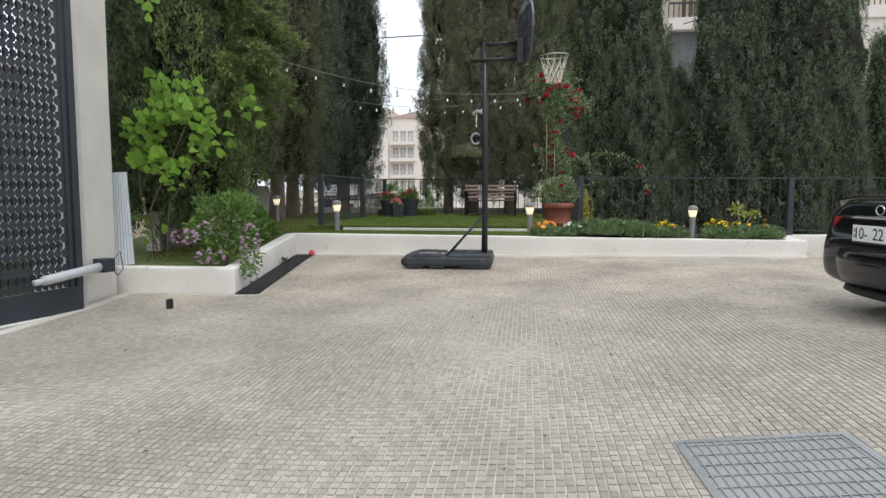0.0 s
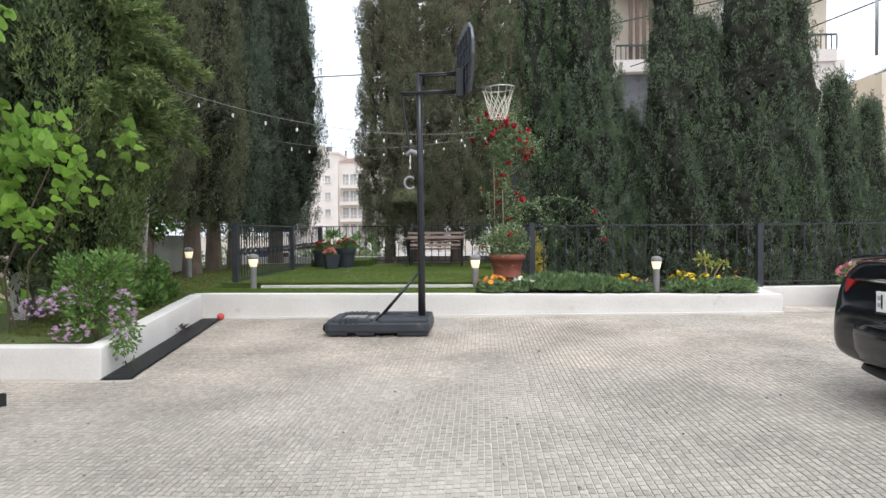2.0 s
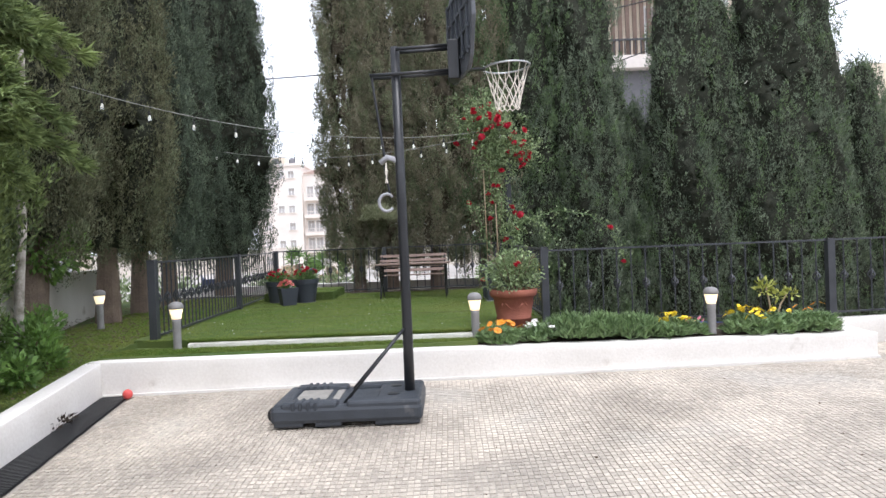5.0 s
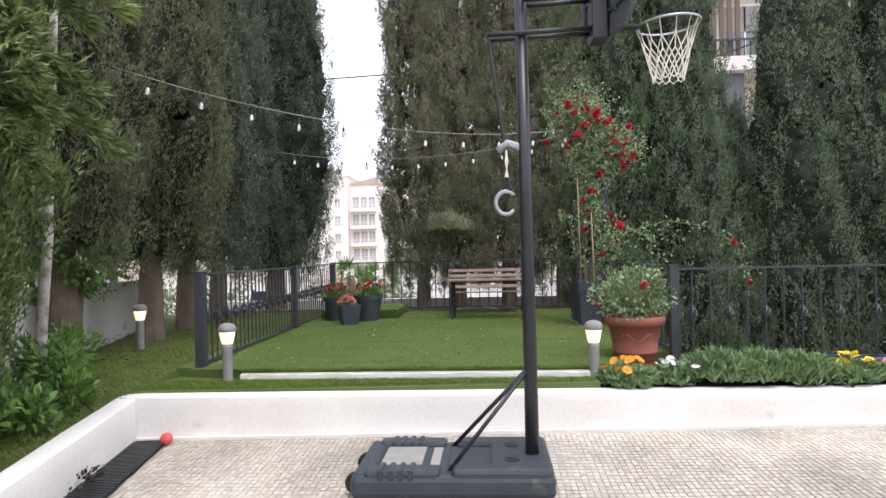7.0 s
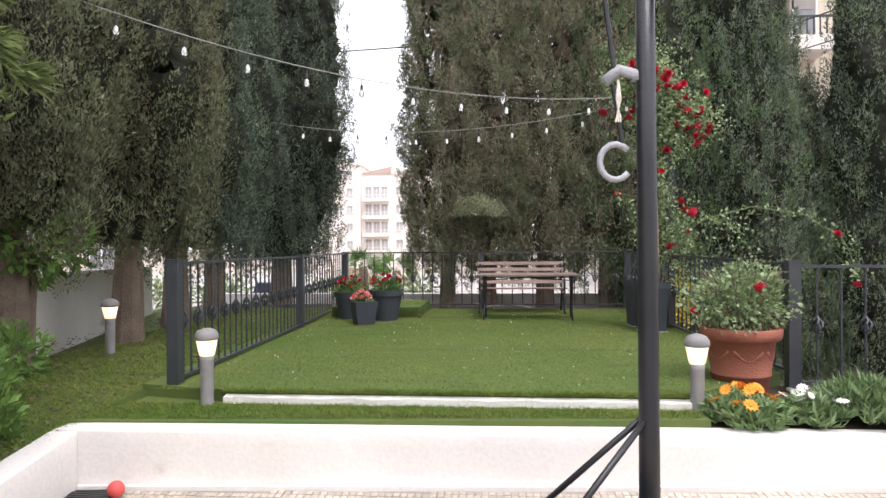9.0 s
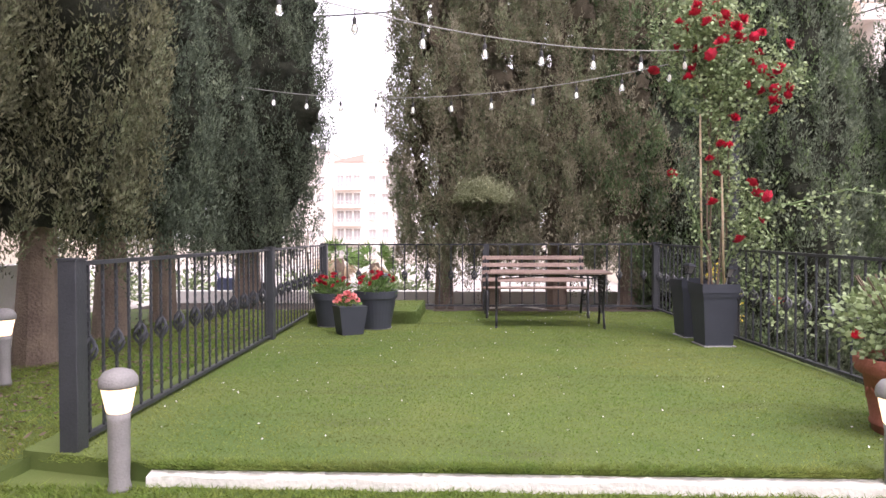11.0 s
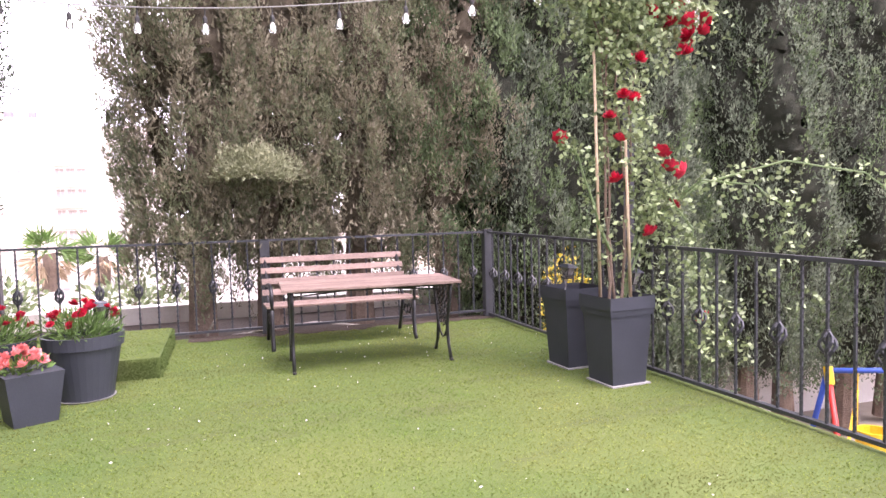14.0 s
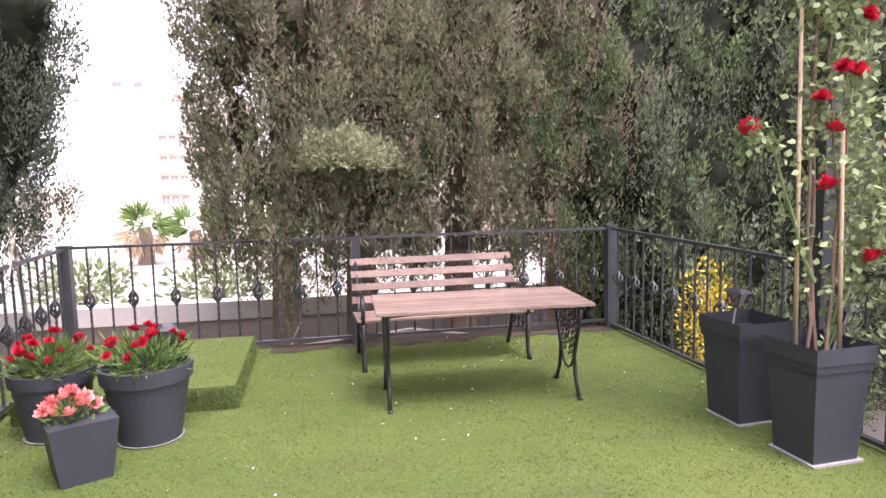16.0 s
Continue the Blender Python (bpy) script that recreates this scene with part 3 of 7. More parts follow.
def tuft_crown(h, r, z0, n, seed, green=0.3, k=56, leaf=0.105, thin=0.0, paler_side=None):
    """Flame-shaped tufts of fine sprays over the crown's outline; those of old growth and of fresh growth apart."""
    global rng
    rng = np.random.default_rng(seed + 7)
    m = int(n * 0.95)
    t = np.concatenate([rng.random(m // 2) * 0.55, rng.random(m - m // 2)])
    z = z0 - 0.05 + (h - z0 - 0.45) * t + np.where(t < 0.06, rng.normal(-0.1, 0.22, m), 0)
    prof = np.minimum(1, 0.62 + 2.2 * t) * np.power(np.clip(1 - t, 0, 1), 0.34) * 1.08
    a = rng.random(m) * 2 * np.pi
    lobes = 1 + 0.10 * np.sin(3 * a + seed + z * 0.9) + 0.09 * np.sin(5 * a + 1.7 * z + seed) + 0.06 * np.sin(9 * a + 5.1 * z)
    rad = r * prof * lobes * (1 - 0.30 * rng.random(m) ** 1.5)
    out = np.stack([np.cos(a), np.sin(a), np.zeros(m)], 1)
    if thin:  # patches where the crown has died back
        bare = np.array([noise.noise(Vector((2.2 * r * q[0], 2.2 * r * q[1], 1.25 * w + seed))) for q, w in zip(out, z)])
        keep = bare < 0.40 - thin
    else:
        keep = np.ones(m, bool)
    z, a, rad, out, t = z[keep], a[keep], rad[keep], out[keep], t[keep]
    m = len(z)
    foot = out * rad[:, None] + np.stack([0 * z, 0 * z, z], 1)
    axis = unit(out * rng.uniform(0.0, 0.34, (m, 1)) + np.array([0, 0, 1.0]) + rng.normal(0, 0.13, (m, 3)))
    long = rng.uniform(0.26, 0.54, m)
    fat = rng.uniform(0.045, 0.085, m)
    side = unit(np.cross(axis, unit(rng.normal(size=(m, 3)))))
    over = np.cross(axis, side)
    q = rng.random((m, k)) ** 0.85
    ang = rng.random((m, k)) * 2 * np.pi
    ring = fat[:, None] * (np.sin(np.pi * np.clip(0.14 + 0.84 * q, 0, 1)) ** 0.8) * np.sqrt(rng.uniform(0.15, 1.1, (m, k)))
    spoke = np.cos(ang)[..., None] * side[:, None] + np.sin(ang)[..., None] * over[:, None]
    p = foot[:, None] + axis[:, None] * (q * long[:, None])[..., None] + spoke * ring[..., None]
    d = axis[:, None] + spoke * (0.75 * (1.1 - q))[..., None] + rng.normal(0, 0.28, (m, k, 3))
    # Given a bearing, the second-colour tufts crowd towards it.
    chance = np.full(m, green) if paler_side is None else green * np.clip(1.0 + 1.2 * np.cos(a - paler_side), 0, 3)
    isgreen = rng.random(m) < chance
    res = []
    for sel in (~isgreen, isgreen):
        pp, dd = p[sel].reshape(-1, 3), d[sel].reshape(-1, 3)
        e = len(pp)
        res.append(sprigs(pp, dd, rng.uniform(0.6, 1.3, e) * leaf, rng.uniform(0.7, 1.3, e) * leaf * 0.225)[:, 1:])
    return res


def core_mesh(h, r, z0, seed, holes, size=0.70):
    """A ragged column with gaps, coloured to stand for the shade inside a crown."""
    rnd = random.Random(seed)
    b = bmesh.new()
    na, nz = 44, int((h - z0) / 0.085)
    grid = []
    for j in range(nz + 1):
        t = j / nz
        z = z0 + 0.12 + (h - z0 - 0.5) * t
        prof = min(1, 0.40 + 3.0 * t) * (1 - t) ** 0.34 * 1.10 + 0.01
        row = []
        for k in range(na):
            a = 2 * math.pi * (k + 0.5 * (j % 2)) / na
            lob = 1 + 0.10 * math.sin(3 * a + seed + z * 0.9) + 0.09 * math.sin(5 * a + 1.7 * z + seed) + 0.07 * math.sin(2.6 * z + 2 * a)
            q = r * size * prof * lob * (1 + 0.20 * noise.noise(Vector((3.5 * math.cos(a), 3.5 * math.sin(a), z * 1.1 + seed))) + 0.14 * noise.noise(Vector((9 * math.cos(a), 9 * math.sin(a), z * 3.2 + seed))) + rnd.uniform(-0.06, 0.06))
            row.append(b.verts.new((q * math.cos(a), q * math.sin(a), z + rnd.uniform(-0.05, 0.05))))
        grid.append(row)
    for j in range(nz):
        for k in range(na):
            gap = noise.noise(grid[j][k].co * 2.1 + Vector((seed, 0, 0)))
            if rnd.random() < 0.02 or (holes > 0.1 and gap > 0.27 - holes * (1.0 if j < nz * 0.55 else 0.3)):
                continue
            b.faces.new((grid[j][k], grid[j][(k + 1) % na], grid[j + 1][(k + 1) % na], grid[j + 1][k]))
    return b


def inner_crown(h, r, z0, n, seed):
    global rng
    rng = np.random.default_rng(seed + 99)
    t = rng.random(n)
    a = rng.random(n) * 2 * np.pi
    rad = r * rng.uniform(0.62, 0.92, n) * np.power(1 - t, 0.34)
    p = np.stack([rad * np.cos(a), rad * np.sin(a), z0 + 0.2 + (h - z0 - 0.6) * t], 1)
    d = rng.normal(0, 0.5, (n, 3)) + [0, 0, 0.9]
    return sprigs(p, d, rng.uniform(0.10, 0.18, n), rng.uniform(0.018, 0.03, n))


CROWNS = {}


def cypress(x, y, z, h, r, seed, foliage, bare=0.9, n=900, spin=0.0, group="conifer row", label="tall dark green columnar cypress", holes=0.03, green=0.3, k=56, fresh=None, leaf=0.105, paler_side=None):
    t = thing("cypress_tree", label, "tree", group, pose(x, y, z, 0, 0, spin))
    part("trunk", trunk_mesh(h * 0.9, 0.13 * (r / 1.1) + 0.03, 9, seed=seed), M_BARK, t)
    part("inner_foliage", core_mesh(h, r, bare, seed, holes, 0.64 if holes > 0.1 else 0.80), M_COREB if holes > 0.1 else M_CORE, t, "solid core coloured to stand for the crown's inner shade", True)
    key = (h, r, seed, foliage.name, n)
    if key not in CROWNS:
        old, young = tuft_crown(h, r, bare, n, seed, green, k, leaf, 0.17 if holes > 0.1 else 0.0, paler_side)
        CROWNS[key] = (quads("crown", np.concatenate([old, inner_crown(h, r, bare, n * 5, seed)[:, 1:]]), 3, foliage, t), quads("fresh_growth", young, 3, fresh or M_CYPG, t, "greener upswept tufts"))
    else:
        share("crown", CROWNS[key][0], t)
        share("fresh_growth", CROWNS[key][1], t)
    return t


# row along the far side, from behind the bench to the utility pole
for k, (x, y, z, h, r, seed, fo, bare, spin) in enumerate((
        (-4.20, 19.0, 0.38, 12.6, 0.88, 3, M_CYPB, 0.8, 0), (-3.45, 19.15, 0.38, 12.8, 0.95, 4, M_CYPB, 0.8, 30), (-2.35, 19.2, 0.38, 12.2, 0.98, 5, M_CYPB, 0.8, 80),
        (-1.2, 19.25, 0.38, 12.0, 1.0, 3, M_CYPB, 0.8, 140), (-0.1, 19.35, -2.0, 11.8, 1.1, 6, M_CYP, 1.2, 20), (1.25, 19.2, -2.0, 13.0, 1.05, 7, M_CYP, 1.0, 120),
        (2.4, 19.7, -2.0, 7.0, 1.1, 8, M_CYP, 1.0, 60), (3.6, 19.1, -2.0, 11.0, 1.0, 6, M_CYP, 1.2, 200), (4.55, 19.4, -2.0, 9.6, 1.05, 8, M_CYP, 1.0, 250),
        (5.7, 19.2, -2.0, 11.6, 1.15, 7, M_CYP, 1.0, 300), (6.85, 19.4, -2.0, 10.6, 0.95, 6, M_CYP, 1.2, 80), (8.25, 19.6, -2.0, 7.9, 0.75, 8, M_CYP, 1.0, 130),
        (9.2, 19.8, -2.0, 7.2, 0.65, 8, M_CYP, 1.0, 40), (12.2, 20.2, -2.0, 13.0, 1.05, 7, M_CYP, 1.0, 10))):
    tree = cypress(x, y, z, h, r, seed, fo, bare, spin=spin, holes=0.20 if fo is M_CYPB else 0.03, leaf=0.085 if fo is M_CYPB else 0.105, n=3000 if fo is M_CYPB else 2100 if -1 < x < 3 else 1500, k=72 if fo is M_CYPB else 60 if x < 3 else 40, green=0.5 if -2 < x < 0.5 else 0.48 if fo is M_CYPB else 0.25, fresh=M_CYPG if -2 < x < 0.5 or fo is M_CYP else M_CYPP, label="tall brownish green cypress behind the bench railing" if fo is M_CYPB else "tall dark green columnar cypress beyond the railing")
    if k == 1:
        # a dense pale dome of foliage low on the sunny side
        rng = np.random.default_rng(40 + k)
        back = pose(x, y, z, 0, 0, spin).inverted()
        at = back @ Vector((-3.63, 18.28, 2.22))
        wide = 0.38
        d = unit(rng.normal(size=(9000, 3)))
        d[:, 2] = np.abs(d[:, 2]) * 1.1 - 0.25
        p = np.array(at) + d * [wide, wide, wide * 0.75] * (0.35 + 0.8 * rng.random((9000, 1)) ** 0.8) * (1 + 0.28 * np.sin(7 * d[:, :1]) * np.cos(6 * d[:, 1:2]))
        quads("low_bough", sprigs(p, d * 0.6 + rng.normal(0, 0.6, (9000, 3)) + [0, 0, 0.5], rng.uniform(0.05, 0.09, 9000), 0.016)[:, 1:], 3, M_TUFT, tree, "dense pale green dome of foliage")
        part("branch", tube(bmesh.new(), [(0, 0, at.z - 0.5), tuple(at * 0.6 + Vector((0, 0, at.z * 0.4 - 0.15))), tuple(at)], 0.03, 7, 0.012), M_BARK, tree)
# row along the side wall
for x, y, h, r, seed, fo, bare, spin in ((-7.72, 19.7, 13.0, 1.36, 11, M_CYPS, 0.6, 0), (-8.0, 17.1, 10.0, 1.0, 12, M_CYPS, 0.9, 40), (-7.95, 15.7, 10.6, 1.15, 11, M_CYPS, 0.85, 90),
                                         (-7.75, 14.1, 10.2, 1.15, 13, M_CYPO, 0.9, 10), (-7.9, 12.35, 9.8, 1.05, 12, M_CYPO, 1.1, 200)):
    cypress(x, y, 0.47, h, r, seed, fo, bare + 0.2, n=3300 if y > 19 else 2300, k=60, leaf=0.082, green=0.25, spin=spin, fresh=M_CYPP if fo is M_CYPO else M_CYP, group="side conifer row", label="tall olive green cypress with bare trunk beside the side wall" if fo is M_CYPO else "tall dark green cypress with bare trunk beside the side wall")
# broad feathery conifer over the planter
# Paler tufts are set thicker towards a bearing of 25 degrees.
cypress(-7.45, 9.3, 0.22, 9.0, 1.2, 21, M_CYPD, 0.5, n=3200, k=60, green=0.42, fresh=M_CYPL, paler_side=radians(25), leaf=0.12, group="side conifer row", label="broad feathery light green conifer above the planter")


# ---------------------------------------------------------------- basketball stand
def basketball_stand():
    t = thing("basketball_stand", "portable black basketball stand with a white net on the drive", "basketball hoop")
    x0, x1, y0, y1 = -3.76, -2.36, 9.2, 10.06
    g = float(ground_z(-3.0, 9.5))
    b = bmesh.new()
    # a deep rounded tub on feet, with a raised rim round its sunken top
    box(b, x0 - 0.005, x1 + 0.005, y0 - 0.005, y1 + 0.005, g + 0.035, g + 0.195, 0.04)
    base = part("base", b, M_BASE, t, "charcoal moulded plastic ballast tank")
    for a, c in ((x0 + 0.02, x0 + 0.30), (x0 + 0.40, x0 + 0.66), (x1 - 0.44, x1 - 0.02)):
        part("foot", boxes((a, c, y0 + 0.01, y1 - 0.01, g, g + 0.10), bevel=0.022), M_BASE, base)
    for ya, yb in ((y0 + 0.005, y0 + 0.17), (y1 - 0.17, y1 - 0.005)):
        part("raised_rim", boxes((x0 + 0.09, x0 + 0.62, ya, yb, g + 0.15, g + 0.232), bevel=0.028), M_BASE, base)
        part("raised_rim", boxes((x0 + 0.70, x1 - 0.01, ya, yb, g + 0.15, g + 0.238), bevel=0.03), M_BASE, base)
        for k in range(4):
            part("grip_rib", boxes((x0 + 0.19 + 0.07 * k, x0 + 0.225 + 0.07 * k, ya - 0.012, yb + 0.012, g + 0.16, g + 0.240), bevel=0.01), M_BASE, base)
    part("raised_rim", boxes((x0 + 0.015, x0 + 0.16, y0 + 0.03, y1 - 0.03, g + 0.15, g + 0.215), bevel=0.028), M_BASE, base)
    part("pole_deck", boxes((x1 - 0.44, x1 - 0.005, y0 + 0.03, y1 - 0.03, g + 0.15, g + 0.234), bevel=0.03), M_BASE, base)
    top = g + 0.197
    part("recess_panel", boxes((x0 + 0.17, x0 + 0.47, y0 + 0.18, y1 - 0.18, top - 0.01, top + 0.006), bevel=0.005), M_SAND, base, "sun-bleached sunken panel")
    part("recess_panel", boxes((x0 + 0.53, x0 + 0.60, y0 + 0.2, y1 - 0.2, top - 0.01, top + 0.006), bevel=0.003), M_SAND, base)
    part("tray", boxes((x0 + 0.66, x0 + 0.98, y0 + 0.22, y1 - 0.22, top - 0.01, top + 0.012), bevel=0.01), M_BASE, base)
    # Dark discs stand in for the two shaded holes of the deck.
    for yy in (y0 + 0.25, y1 - 0.25):
        part("hole_disc", lathe(bmesh.new(), [(0.055, 0), (0.055, 0.02), (0.04, 0.025)], 16, (x1 - 0.28, yy, top + 0.022)), M_BLACK, base, "dark disc standing for a shaded hole in the deck")
    for yy in (y0 + 0.2, y1 - 0.2):
        b = bmesh.new()
        lathe(b, [(0.07, -0.025), (0.078, -0.015), (0.078, 0.015), (0.07, 0.025)], 18)
        w = part("wheel", b, M_RUBBER, t)
        w.matrix_basis = pose(x0 - 0.0, yy, g + 0.085, 90, 0, 0)
    px, py = -2.49, 9.6
    part("pole", tube(bmesh.new(), [(px, py, g + 0.08), (px, py, 0.75), (px - 0.004, py, 2.0), (px - 0.012, py, 3.52)], 0.052, 16, 0.045), M_BLACK, t, "black steel pole, scratched", True)
    for yy in (y0 + 0.12, y1 - 0.12):
        part("brace", tube(bmesh.new(), [(x0 + 0.66, yy, top - 0.02), (px - 0.03, py + (0.03 if yy > py else -0.03), 0.78)], 0.016, 8), M_BLACK, t, "", True)
    # paired arms to the board
    th = radians(12)
    for z, xl in ((3.49, px), (3.245, px - 0.26)):
        for s in (-0.06, 0.06):
            part("arm", tube(bmesh.new(), [(xl, py + s, z - 0.005), (-1.93, py + s + 0.05, z + 0.03)], 0.018, 8), M_BLACK, t, "", True)
    board = part("backboard", board_mesh(), M_BOARD, t, "dark fan-shaped backboard with ribbed back")
    board.matrix_basis = Matrix.Translation((-1.86, 9.62, 3.66)) @ Matrix.Rotation(th, 4, "Z")
    b = bmesh.new()
    for k in range(5):
        box(b, -0.045, -0.02, -0.42 + 0.2 * k, -0.39 + 0.2 * k, -0.33, 0.36, 0.004)
    for z in (-0.3, -0.1, 0.12, 0.32):
        box(b, -0.04, -0.02, -0.45, 0.45, z, z + 0.03, 0.004)
    ribs = part("rib", b, M_BASE, t)
    ribs.matrix_basis = board.matrix_basis
    part("bracket", boxes((-1.99, -1.88, 9.53, 9.74, 3.18, 3.56), bevel=0.01), M_BLACK, t)
    c = Vector((-1.41, 9.71, 3.31))
    ring = [c + 0.228 * Vector((math.cos(a), math.sin(a), 0.05 * math.cos(a))) for a in [2 * math.pi * k / 32 for k in range(33)]]
    rim = part("rim", tube(bmesh.new(), ring, 0.009, 8), M_STEEL, t, "bare metal rim", True)
    b = bmesh.new()
    box(b, -1.84, -1.62, 9.63, 9.72, 3.285, 3.30)
    part("rim_bracket", b, M_BLACK, t)
    b = bmesh.new()

    def on_net(a, f):
        r = 0.224 - 0.115 * f ** 0.8 + 0.012 * math.sin(3 * a)
        return c + Vector((r * math.cos(a), r * math.sin(a), 0.011 * math.cos(a) * (1 - f) - 0.40 * f))
    n = 12
    for k in range(n):
        for sg in (1, -1):
            pts = [on_net(2 * math.pi * (k + sg * 2.3 * max(0, f - 0.3)) / n, f) for f in [i / 10 for i in range(11)]]
            tube(b, pts, 0.0048, 5)
    for k in range(n):
        a = 2 * math.pi * k / n
        tube(b, [on_net(a - 0.12, 1.0), on_net(a, 1.04), on_net(a + 0.14, 1.0)], 0.005, 5)
    part("net", b, M_ROPE, t, "white cord net")
    # height handle hanging from the lower arm
    hx = px - 0.25
    rod = part("lift_rod", tube(bmesh.new(), [(hx, py, 3.24), (hx + 0.10, py, 2.42)], 0.012, 8), M_BLACK, t)
    b = bmesh.new()
    tube(b, [(hx + 0.05, py, 2.40), (hx + 0.12, py, 2.455), (hx + 0.2, py, 2.43), (px - 0.05, py, 2.40)], 0.028, 8)
    part("lift_housing", b, M_GREYPL, rod, "grey cast housing", True)
    part("lift_arm", tube(bmesh.new(), [(hx + 0.09, py, 2.38), (hx + 0.135, py, 2.08)], 0.011, 8), M_BLACK, t)
    b = bmesh.new()
    tube(b, [(hx + 0.1 + 0.075 * math.cos(a), py, 2.015 + 0.085 * math.sin(a)) for a in [0.7 + 4.9 * k / 12 for k in range(13)]], 0.015, 8)
    part("grip", b, M_GREYPL, t, "grey C-shaped grip", True)
    b = bmesh.new()
    for k in range(3):
        tube(b, [(hx + 0.11, py - 0.03, 2.40), (hx + 0.10 + 0.01 * k, py - 0.035, 2.31), (hx + 0.12 - 0.012 * k, py - 0.03, 2.2)], 0.004, 4)
    part("string", b, M_ROPE, t)
    return t


def board_mesh():
    b = bmesh.new()
    prof = [(-0.30, -0.46), (0.30, -0.46), (0.42, -0.36), (0.55, -0.02), (0.54, 0.18), (0.46, 0.34), (0.28, 0.46), (0.0, 0.50), (-0.28, 0.46), (-0.46, 0.34), (-0.54, 0.18), (-0.55, -0.02), (-0.42, -0.36)]
    fr = [b.verts.new((0.02, y, z)) for y, z in prof]
    bk = [b.verts.new((-0.02, y, z)) for y, z in prof]
    b.faces.new(fr)
    b.faces.new(list(reversed(bk)))
    for k in range(len(prof)):
        b.faces.new((fr[k], bk[k], bk[(k + 1) % len(prof)], fr[(k + 1) % len(prof)]))
    bmesh.ops.bevel(b, geom=list(b.edges), offset=0.006, segments=1, affect="EDGES")
    return b


M_BOARD = mat("grey_black_backboard", (0.10, 0.105, 0.115), (0.06, 0.063, 0.07), 0.35, 4, 60, 0.1)
basketball_stand()


# ---------------------------------------------------------------- bench and table
def slat(l, w, t):
    return boxes((-l / 2, l / 2, -w / 2, w / 2, -t / 2, t / 2), bevel=0.004)


def garden_bench():
    t = thing("garden_bench", "weathered brown slatted bench with black iron ends", "bench", "", pose(-2.86, 17.72, LAWN, 0, 0, 1))
    like = part("slat", slat(1.5, 0.062, 0.022), M_WOOD, t)
    like.matrix_basis = pose(0, -0.27, 0.415, 4)
    for k in range(1, 6):
        share("slat", like, t, pose(0, -0.27 + 0.082 * k, 0.415 - 0.004 * k, -4))
    for k in range(4):
        share("slat", like, t, pose(0, 0.20 + 0.055 * k, 0.50 + 0.105 * k, 72))
    for sx in (-0.70, 0.70):
        b = bmesh.new()
        tube(b, [(sx, -0.33, 0.0), (sx, -0.29, 0.05), (sx, -0.26, 0.2), (sx, -0.285, 0.38), (sx, -0.2, 0.395), (sx, 0.12, 0.38), (sx, 0.19, 0.45), (sx, 0.39, 0.85)], 0.02, 8)
        tube(b, [(sx, 0.12, 0.38), (sx, 0.2, 0.18), (sx, 0.30, 0.0)], 0.019, 8)
        tube(b, [(sx, -0.285, 0.38), (sx, -0.30, 0.52), (sx, -0.24, 0.60), (sx, 0.0, 0.60), (sx, 0.22, 0.57)], 0.018, 8)
        for k in range(4):
            cy, cz, r = -0.2 + 0.11 * k, 0.26 + 0.02 * (k % 2), 0.05
            tube(b, [(sx, cy + r * math.cos(a), cz + r * math.sin(a)) for a in [2 * math.pi * i / 10 for i in range(11)]], 0.008, 5)
        part("end_frame", b, M_BLACK, t, "black cast iron end frame", True)
    return t


def garden_table():
    t = thing("garden_table", "low weathered slatted table on ornate black iron legs", "table", "", pose(-2.79, 16.64, LAWN - 0.008, 0, 0, -2.5))
    like = part("slat", slat(1.48, 0.084, 0.024), M_WOOD, t)
    like.matrix_basis = pose(0, -0.30, 0.69)
    for k in range(1, 8):
        share("slat", like, t, pose(0, -0.30 + 0.09 * k, 0.69))
    for sx in (-0.66, 0.66):
        b = bmesh.new()
        for sy in (-1, 1):
            tube(b, [(sx, sy * 0.275, 0.668), (sx, sy * 0.245, 0.54), (sx, sy * 0.19, 0.41), (sx, sy * 0.145, 0.29), (sx, sy * 0.175, 0.14), (sx, sy * 0.25, 0.012)], 0.015, 8)
            tube(b, [(sx, sy * 0.235, 0.013), (sx, sy * 0.285, 0.012)], 0.016, 8)
            tube(b, [(sx, sy * 0.15, 0.29), (sx, sy * 0.08, 0.20), (sx, 0, 0.17)], 0.010, 6)
        tube(b, [(sx, -0.29, 0.668), (sx, 0.29, 0.668)], 0.015, 8)
        # cast scrollwork, open rings and leaves that narrow towards the waist
        for k in range(6):
            half = 0.235 - 0.026 * k
            cz = 0.615 - 0.060 * k
            n = max(2, 5 - (k + 1) // 2)
            for i in range(n):
                cy = -half + 0.035 + (2 * half - 0.07) * i / (n - 1)
                tube(b, [(sx, cy + 0.030 * math.cos(a), cz + 0.027 * math.sin(a)) for a in [2 * math.pi * q / 9 for q in range(10)]], 0.006, 5)
                if i < n - 1:
                    tube(b, [(sx, cy + 0.02, cz - 0.02), (sx, cy + 0.055, cz - 0.05)], 0.006, 5)
        part("leg_frame", b, M_BLACK, t, "black cast iron lattice leg frame", True)
    for sy in (-0.22, 0.22):
        part("stretcher", tube(bmesh.new(), [(-0.66, sy, 0.66), (0.66, sy, 0.66)], 0.009, 6), M_BLACK, t)
    part("tie_bar", tube(bmesh.new(), [(-0.64, 0.0, 0.60), (0.0, 0.0, 0.645), (0.64, 0.0, 0.60)], 0.008, 6), M_BLACK, t)
    return t


garden_bench()
garden_table()


